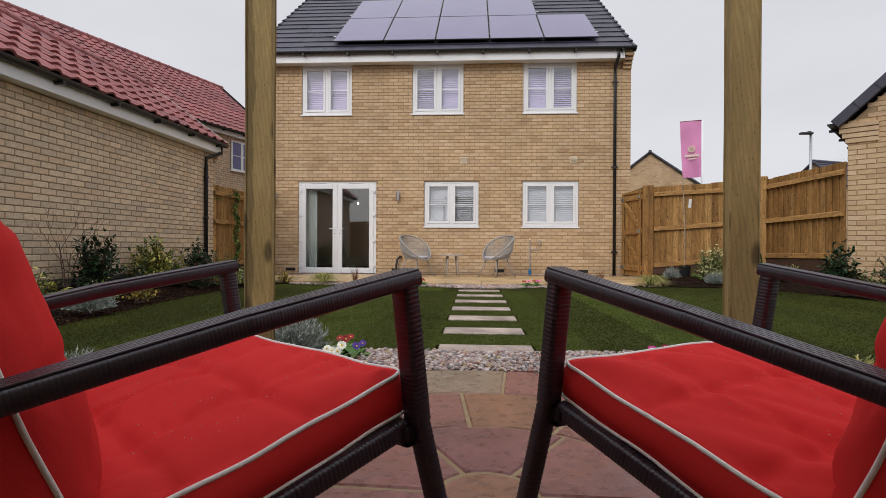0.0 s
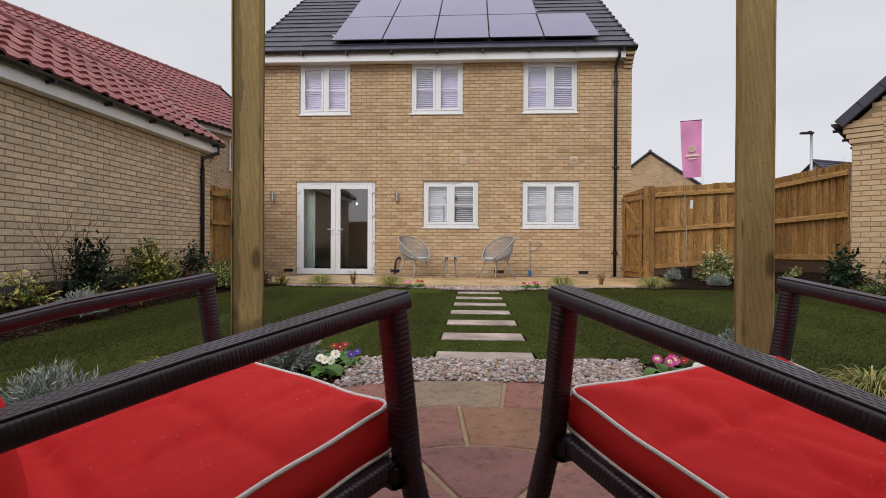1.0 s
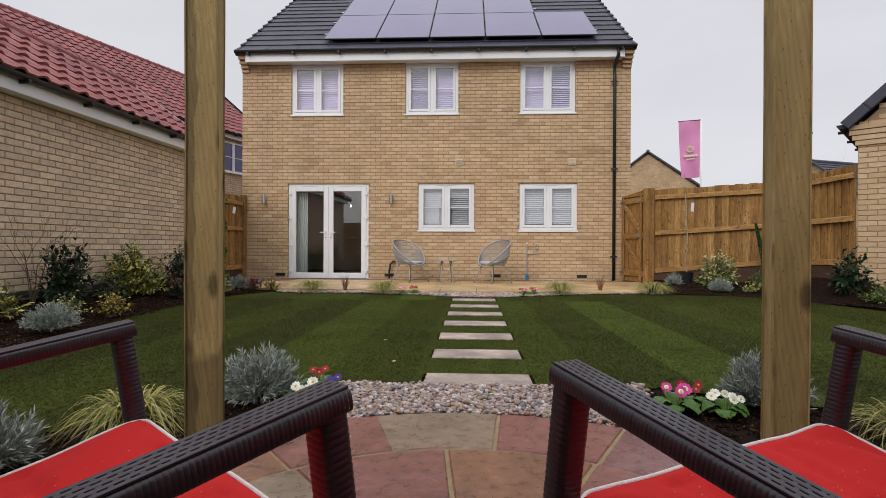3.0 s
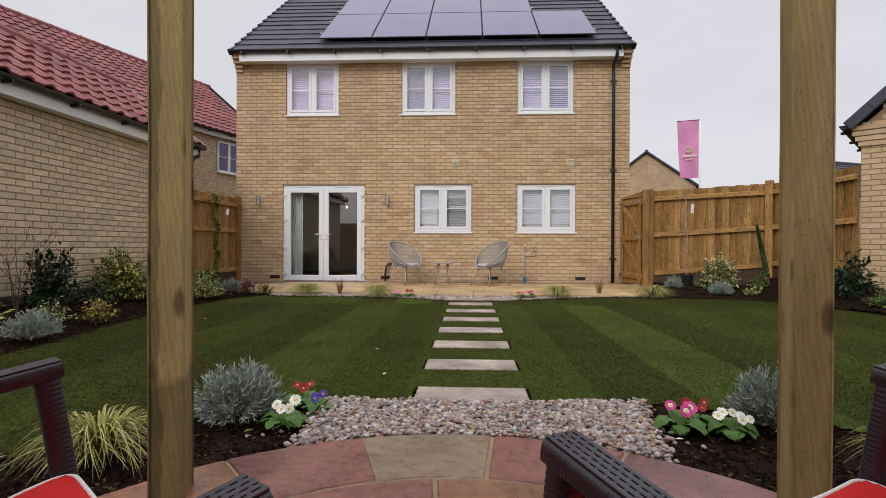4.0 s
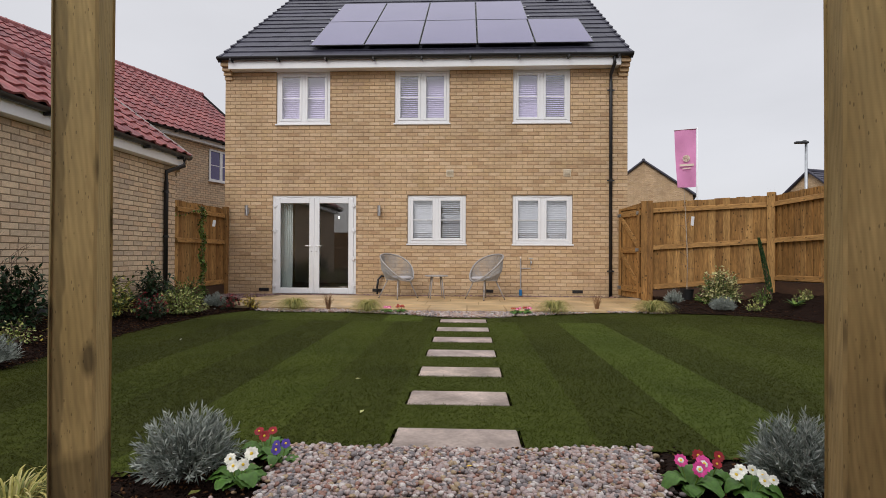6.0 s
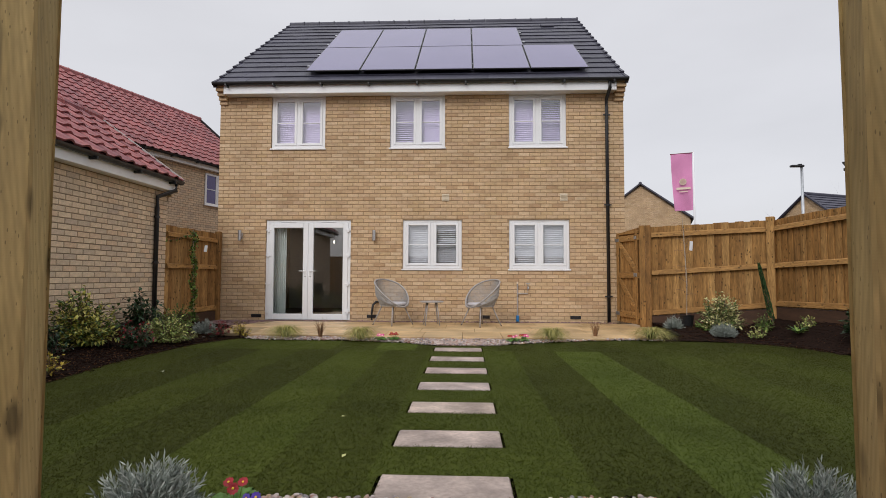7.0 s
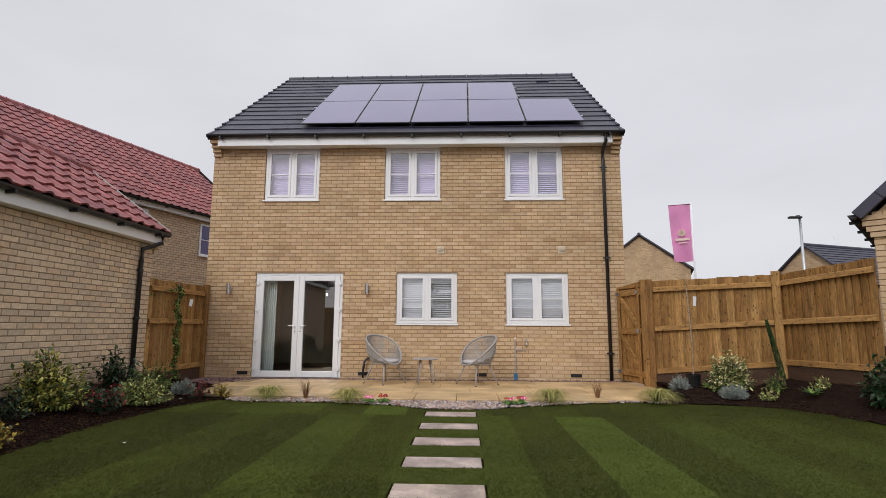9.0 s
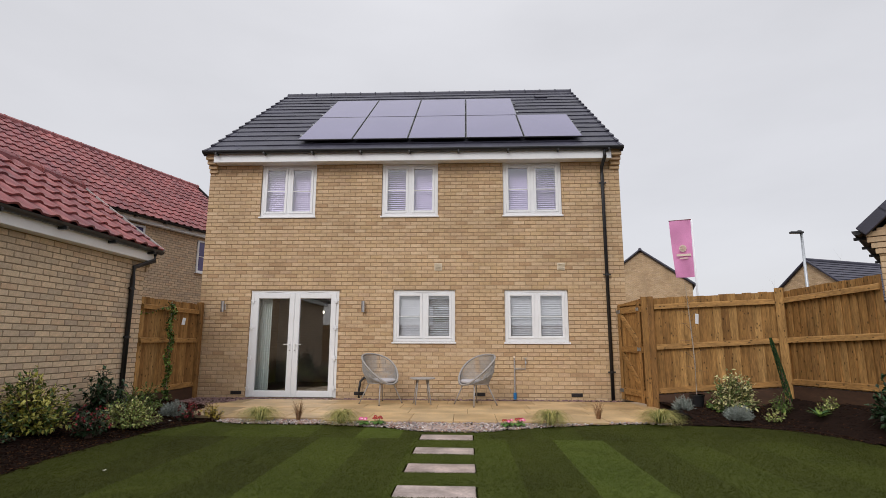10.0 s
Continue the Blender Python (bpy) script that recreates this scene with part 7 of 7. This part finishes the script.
def bare_stems(name, label, x, y, z, h, n, spread):
    th = thing(name, label, "bare shrub", pose(x, y, z))
    g = Geo()

    def grow(p, d, l, r, depth):
        e = p + d * l + Vector((rnd.gauss(0, 0.02), rnd.gauss(0, 0.02), 0))
        g.tube([p, (p + e) / 2 + unit() * 0.012, e], [r, r * 0.8, r * 0.6], 5, cap=False)
        if depth:
            for _ in range(2 if depth > 1 else 3):
                grow(p.lerp(e, rnd.uniform(0.5, 1.0)), (d + unit() * 0.55).normalized(), l * rnd.uniform(0.5, 0.75), r * 0.55, depth - 1)
    for _ in range(n):
        d = Vector((rnd.gauss(0, spread), rnd.gauss(0, spread), 1)).normalized()
        grow(Vector((rnd.gauss(0, 0.02), rnd.gauss(0, 0.02), 0)), d, h * rnd.uniform(0.4, 0.55), 0.006, 3)
    part("stem_mass", g, M_TWIG, th)["kind"] = "stuff"
    return th


bare_stems("bare_shrub", "leafless reddish multi-stemmed shrub against the garage wall", -0.62, -5.95, 0.08, 1.15, 4, 0.16)

# climber on its cane at the side fence
cl = thing("climbing_plant", "young climbing plant tied to a cane with a white label", "climbing plant", pose(-0.74, -1.42, 0.05))
part("cane", Geo().tube([(0, 0, 0), (-0.10, 0.12, 1.72)], 0.006, 6), M_BARK, cl)
st, lv = Geo(), Geo()
pts = [Vector((-0.10 * t / 20 + 0.03 * math.sin(t * 1.1), 0.12 * t / 20 + 0.03 * math.cos(t * 1.1), 1.70 * t / 20)) for t in range(21)]
st.tube(pts, 0.005, 5)
arm_ = [pts[19] + Vector((-0.03 * k, -0.10 * k, 0.02 * math.sin(k) - 0.02 * k)) for k in range(8)]
st.tube(arm_, 0.003, 4)
for k in range(620):
    t = rnd.uniform(1, 19.9)
    p = pts[int(t)].lerp(pts[int(t) + 1], t % 1)
    leaf(lv, p + unit() * 0.04, unit() + Vector((0.4, -0.3, -0.2)), Vector((0, 0, 1)), 0.065 * rnd.uniform(0.6, 1.1), 0.021)
for k in range(40):
    leaf(lv, rnd.choice(arm_) + unit() * 0.015, unit() + Vector((0, 0, -0.4)), Vector((0, 0, 1)), 0.045, 0.013)
part("stem", st, M_TWIG, cl)
part("foliage", lv, M_LF_GRN, cl)["kind"] = "stuff"
part("label_tag", Geo().box((-0.03, -0.045, 1.33), (0.02, -0.042, 1.45), 0.001, pose(-0.03, 0.02, 0, 0, 8, 30)), M_UPVC, cl, "white plant label")
part("label_tag", Geo().box((-0.02, -0.035, 1.62), (0.02, -0.032, 1.68), 0.001, pose(-0.06, 0.06, 0, 0, -10, 20)), M_UPVC, cl, "white plant label")

# below the fence
pot = thing("potted_sapling", "slender leafless sapling in a black plastic pot", "sapling", pose(7.82, -1.56, 0.10))
part("pot", Geo().tube([(0, 0, 0), (0, 0, 0.19), (0, 0, 0.19), (0, 0, 0.205), (0, 0, 0.205), (0, 0, 0.17)], [0.085, 0.112, 0.120, 0.120, 0.108, 0.105], 20, cap=True), M_BLACK, pot, "black plastic pot")
tr = Geo().tube([(0, 0, 0.16), (0.012, 0, 0.7), (-0.006, 0.01, 1.25), (-0.03, 0.0, 1.60), (-0.055, -0.01, 1.98)], [0.011, 0.010, 0.009, 0.007, 0.003], 6)
part("trunk", tr, M_BARK, pot)
tw = Geo()
for k in range(22):
    z = 0.55 + 1.15 * k / 22
    a = k * 2.4
    d = Vector((math.cos(a), math.sin(a), rnd.uniform(-0.1, 0.7)))
    p = Vector((0, 0, z))
    e = p + d * rnd.uniform(0.08, 0.26)
    tw.tube([p, (p + e) / 2 + Vector((0, 0, 0.02)), e], [0.0035, 0.0025, 0.001], 4, cap=False)
part("twigs", tw, M_TWIG, pot)["kind"] = "stuff"
part("label_tag", Geo().box((-0.045, -0.03, 1.30), (0.02, -0.027, 1.46), 0.001, pose(-0.03, 0, 0, 0, 6, 20)), M_UPVC, pot, "white plant label")
shrub("elaeagnus", "rounded cream-variegated evergreen shrub below the fence", "shrub", 8.17, -2.02, 0.09, 0.66, 0.60, 220, 15, 0.062, 0.0155, M_LF_CREAM, upright=0.6)
lavender(7.98, -2.50, 0.04, 0.38, 0.21, 190)
lavender(7.50, -1.82, 0.08, 0.30, 0.22, 130)
shrub("fern_shrub", "fresh green low shrub beside the pot", "shrub", 8.02, -1.88, 0.08, 0.36, 0.28, 30, 9, 0.085, 0.012, M_LF_GRN)
shrub("golden_shrub", "straggly small yellow-green bush in the mulch", "shrub", 8.42, -2.55, 0.06, 0.32, 0.17, 22, 8, 0.04, 0.010, M_LF_PALE)
shrub("feathery_shrub", "bright green feathery plant at the foot of the cypress", "shrub", 8.78, -2.12, 0.09, 0.30, 0.34, 34, 10, 0.07, 0.007, M_LF_GRN)
cy = thing("pencil_cypress", "narrow dark green cypress leaning against the fence corner", "cypress", pose(9.00, -2.0, 0.17, 0, -12, 0))
cg = Geo()
for _ in range(900):
    t = rnd.random() ** 0.8
    z = 0.06 + 0.92 * t
    r = 0.055 * (1 - t) ** 0.6 * (0.6 + 0.4 * min(1, t * 6))
    a = rnd.uniform(0, 2 * math.pi)
    leaf(cg, Vector((math.cos(a) * r * 0.6, math.sin(a) * r * 0.6, z)), Vector((math.cos(a) * 0.3, math.sin(a) * 0.3, 1)), unit(), 0.07, 0.005, 0.1, 0.0)
part("trunk", Geo().tube([(0, 0, -0.02), (0, 0, 0.85)], [0.012, 0.003], 6), M_TWIG, cy)
part("foliage", cg, M_LF_CYP, cy)["kind"] = "stuff"
sp = thing("hellebore", "low plant with long pointed blue-green leaves", "plant", pose(8.93, -2.72, 0.11))
for k in range(16):
    g = Geo()
    a = k * 2.4
    leaf(g, Vector((0, 0, 0.02)), Vector((math.cos(a), math.sin(a), rnd.uniform(0.3, 1.0))), Vector((0, 0, 1)), rnd.uniform(0.15, 0.22), 0.018)
    part("leaf", g, M_LF_GRN if k % 2 else M_LF_CYP, sp)
shrub("golden_shrub", "small variegated bush beside the pointed-leaf plant", "shrub", 9.12, -2.62, 0.20, 0.30, 0.22, 24, 8, 0.045, 0.011, M_LF_PALE)
shrub("laurel", "dark green glossy shrub by the end of the fence", "shrub", 9.12, -3.80, 0.13, 0.52, 0.62, 70, 11, 0.085, 0.022, M_LF_DARK, upright=0.6)
shrub("variegated_shrub", "dark bush with some yellow leaves near the brick garage", "shrub", 9.45, -4.35, 0.11, 0.60, 0.50, 50, 11, 0.06, 0.015, M_LF_DARK)
shrub("feathery_shrub", "yellow-green low shrub at the bed's edge", "shrub", 9.15, -4.35, 0.07, 0.55, 0.28, 44, 10, 0.06, 0.009, M_LF_GRN)

# fallen leaves and paper scraps
def scrap(name, label, category, x, y, z, s, mat):
    g = Geo()
    leaf(g, Vector((-s, 0, 0)), Vector((1, 0.1, 0)), Vector((0, 0, 1)), 2 * s, s * 0.55, 0.35, -0.1)
    return solid(name, g, mat, label, category, m=pose(x, y, z, 0, 0, rnd.uniform(0, 360)))


scrap("fallen_petal", "white fallen petal on the lawn", "petal", 1.22, -5.72, 0.032, 0.035, M_PT_WHITE)
scrap("fallen_petal", "white scrap on the mulch", "petal", -0.05, -3.05, 0.07, 0.04, M_PT_WHITE)
scrap("fallen_petal", "white scrap on the mulch", "petal", 0.30, -3.10, 0.05, 0.03, M_PT_WHITE)
scrap("fallen_leaf", "yellow fallen leaf on the dark soil", "leaf", 3.06, -8.93, 0.02, 0.03, M_LF_YEL)
scrap("fallen_leaf", "pale fallen leaf on the lawn", "leaf", 3.48, -7.95, 0.03, 0.022, M_LF_PALE)
scrap("fallen_leaf", "pale fallen leaf on the lawn", "leaf", 3.30, -7.2, 0.03, 0.02, M_LF_PALE)
scrap("fallen_leaf", "yellow fallen leaf among the pebbles", "leaf", 4.06, -8.68, 0.04, 0.016, M_PT_EYE)
scrap("fallen_petal", "cream fallen petal on the soil", "petal", 4.84, -8.92, 0.02, 0.018, M_PT_WHITE)


# ---- beyond the fence ----
fl = thing("advertising_flag", "pink upright banner flag on a white pole", "flag", pose(16.06, 17.34, 0))
part("pole", Geo().tube([(0, 0, 0), (0, 0, 7.55)], [0.06, 0.035], 10), M_UPVC, fl, smooth=True)
fx = Vector((-0.93, 0.37, 0))
g = Geo()
nu, nv = 14, 22
for j in range(nv + 1):
    for i in range(nu + 1):
        u, v = i / nu, j / nv
        zz = 7.46 - 3.02 * v
        wv = 0.05 * math.sin(u * 7 + v * 5) * (0.3 + v) + 0.03 * math.sin(v * 9 - u * 3)
        p = fx * (0.06 + (1.04 - 0.16 * v * (0.4 + 0.6 * v)) * u) + Vector((0.37, 0.93, 0)) * wv
        g.v.append((p.x, p.y, zz))
for j in range(nv):
    for i in range(nu):
        q = j * (nu + 1) + i
        g.f.append((q, q + 1, q + nu + 2, q + nu + 1))
part("cloth", g, M_FLAGCLOTH, fl, "pink cloth with a cream emblem", smooth=True)
part("top_arm", Geo().tube([(0, 0, 7.48), tuple(fx * 1.12 + Vector((0, 0, 7.48)))], 0.025, 6), M_LF_RED, fl)
em = Geo()
c = fx * 0.52 + Vector((-0.05, -0.12, 5.95))
up_ = Vector((0, 0, 1))
for k in range(8):
    w = 2 * math.pi * k / 8
    o = c + (fx * math.cos(w) + up_ * math.sin(w)) * 0.10
    i = len(em.v)
    em.v += [tuple(o + (fx * math.cos(t) + up_ * math.sin(t)) * 0.085) for t in [2 * math.pi * s / 8 for s in range(8)]]
    em.f.append(tuple(range(i, i + 8)))
part("emblem", em, M_FLAGMARK, fl, "round cream emblem")
for zz, hw, hh in ((5.60, 0.34, 0.055), (5.43, 0.20, 0.025)):
    o = fx * 0.50 + Vector((-0.05, -0.12, zz))
    part("print_bar", Geo().add([tuple(o - fx * hw - up_ * hh), tuple(o + fx * hw - up_ * hh), tuple(o + fx * hw + up_ * hh), tuple(o - fx * hw + up_ * hh)], [(0, 1, 2, 3)]), M_FLAGMARK, fl)

lp = thing("street_lamp", "grey steel street lamp with a flat head", "street lamp", pose(23.4, 20.25, 0))
part("column", Geo().tube([(0, 0, 0), (0, 0, 2.0), (0, 0, 7.3)], [0.10, 0.085, 0.07], 10), M_GREYMETAL, lp, smooth=True)
part("lamp_head", Geo().box((-0.62, -0.13, 7.28), (0.10, 0.13, 7.40), 0.03).box((-0.2, -0.09, 7.40), (0.0, 0.09, 7.46), 0.02), M_BLACK, lp, "dark flat lantern head")


def far_house(label, x, y, turn, half, depth, eave, peak):
    h = thing("house", label, "house", pose(x, y, 0, 0, 0, turn))
    g = Geo().add([(-half, 0, 0), (half, 0, 0), (half, 0, eave), (0, 0, peak), (-half, 0, eave), (-half, depth, 0), (half, depth, 0), (half, depth, eave), (0, depth, peak), (-half, depth, eave)],
                  [(0, 1, 2, 3, 4), (5, 9, 8, 7, 6), (0, 4, 9, 5), (1, 6, 7, 2)])
    w = part("wall", g, M_MORTAR, h, "buff brick gable wall")
    bg = Geo()
    for bx0, bz, bl in brick_rects(2 * half, 2.0, peak - 0.1, []):
        xm = bx0 + bl / 2 - half
        if bz + 0.1 < eave + (peak - eave) * (1 - (abs(xm) + bl / 2) / half):
            v, f = brick_geo(bl, H_BRICK, 0.006)
            bg.add([(p[0] + bx0 - half, p[1], p[2] + bz) for p in v], f)
    part("bricks", bg, M_BRICK, w)["kind"] = "stuff"
    for sx in (-1, 1):
        s = Vector((-sx * half, 0, peak - eave))
        m = local_frame((sx * (half + 0.2), -0.15 if sx > 0 else depth + 0.15, eave - 0.2 * (peak - eave) / half), (0, 1 if sx > 0 else -1, 0), s)
        sl = s.length * (1 + 0.2 / half)
        rf = part("roof", Geo().box((0, 0, -0.02), (depth + 0.3, sl, 0.03), 0, m), M_DKTILE, h, "dark tiled roof")
        rows = 14
        for r in range(rows):
            part("tile_course", Geo().add([(0, sl * r / rows - 0.02, 0.085), (depth + 0.3, sl * r / rows - 0.02, 0.085), (depth + 0.3, sl * (r + 1) / rows, 0.045), (0, sl * (r + 1) / rows, 0.045), (0, sl * r / rows - 0.02, 0.03), (depth + 0.3, sl * r / rows - 0.02, 0.03)],
                                          [(0, 1, 2, 3), (4, 5, 1, 0), (4, 0, 3), (5, 2, 1)], m), M_DKTILE, rf)
    part("ridge", Geo().tube([(0, -0.15, peak + 0.06), (0, depth + 0.15, peak + 0.06)], 0.13, 8), M_DKTILE, h)
    part("verge", Geo().tube([(-half - 0.2, -0.17, eave - 0.12), (0, -0.17, peak + 0.04), (half + 0.2, -0.17, eave - 0.12)], 0.09, 6), M_DKTILE, h, "dark verge trim")
    return h


far_house("distant buff brick house gable beyond the gate", 17.35, 29.7, -20, 3.4, 9.0, 5.35, 7.95)
far_house("distant buff brick house with a long dark roof", 26.72, 25.25, -68, 3.3, 12.0, 3.75, 6.45)
far_house("distant house roof partly hidden by another", 31.0, 32.0, -60, 3.3, 8.0, 4.2, 6.9)
tw2 = bare_stems("bare_shrub", "distant leafless young tree beyond the fence", 21.6, 14.24, 0.0, 5.2, 3, 0.10)
tw3 = bare_stems("bare_shrub", "distant thin leafless tree beyond the fence", 18.99, 15.89, 0.0, 4.9, 2, 0.05)

for k in range(12):
    bare_stems("bare_tree", "leafless tree in the hedge line far behind the garden", -9.0 + 2.6 * k + rnd.uniform(-0.8, 0.8), -40.0 + rnd.uniform(-2, 2), 0.0, rnd.uniform(4.2, 6.4), 7, 0.22)


# ---- single bricks and roof tiles, last ----
for parent, spots, m, mat, proud in late:
    v, f = brick_geo(L_BRICK, H_BRICK, proud)
    gq = Geo().add(v, f)
    shared = gq.mesh("brick", mat)
    for x, z in spots:
        part("brick", shared, None, parent, m=m @ Matrix.Translation((x, rnd.uniform(-0.001, 0.001), z)))
parent, m, nrows, gg_, ncols = garage_tiles
shared = PT.mesh("roof_tile", M_RDTILE)
for r in range(nrows):
    for c in range(ncols):
        part("roof_tile", shared, None, parent, m=m @ Matrix.Translation((c * 0.296, r * gg_, rnd.uniform(-0.002, 0.002))))
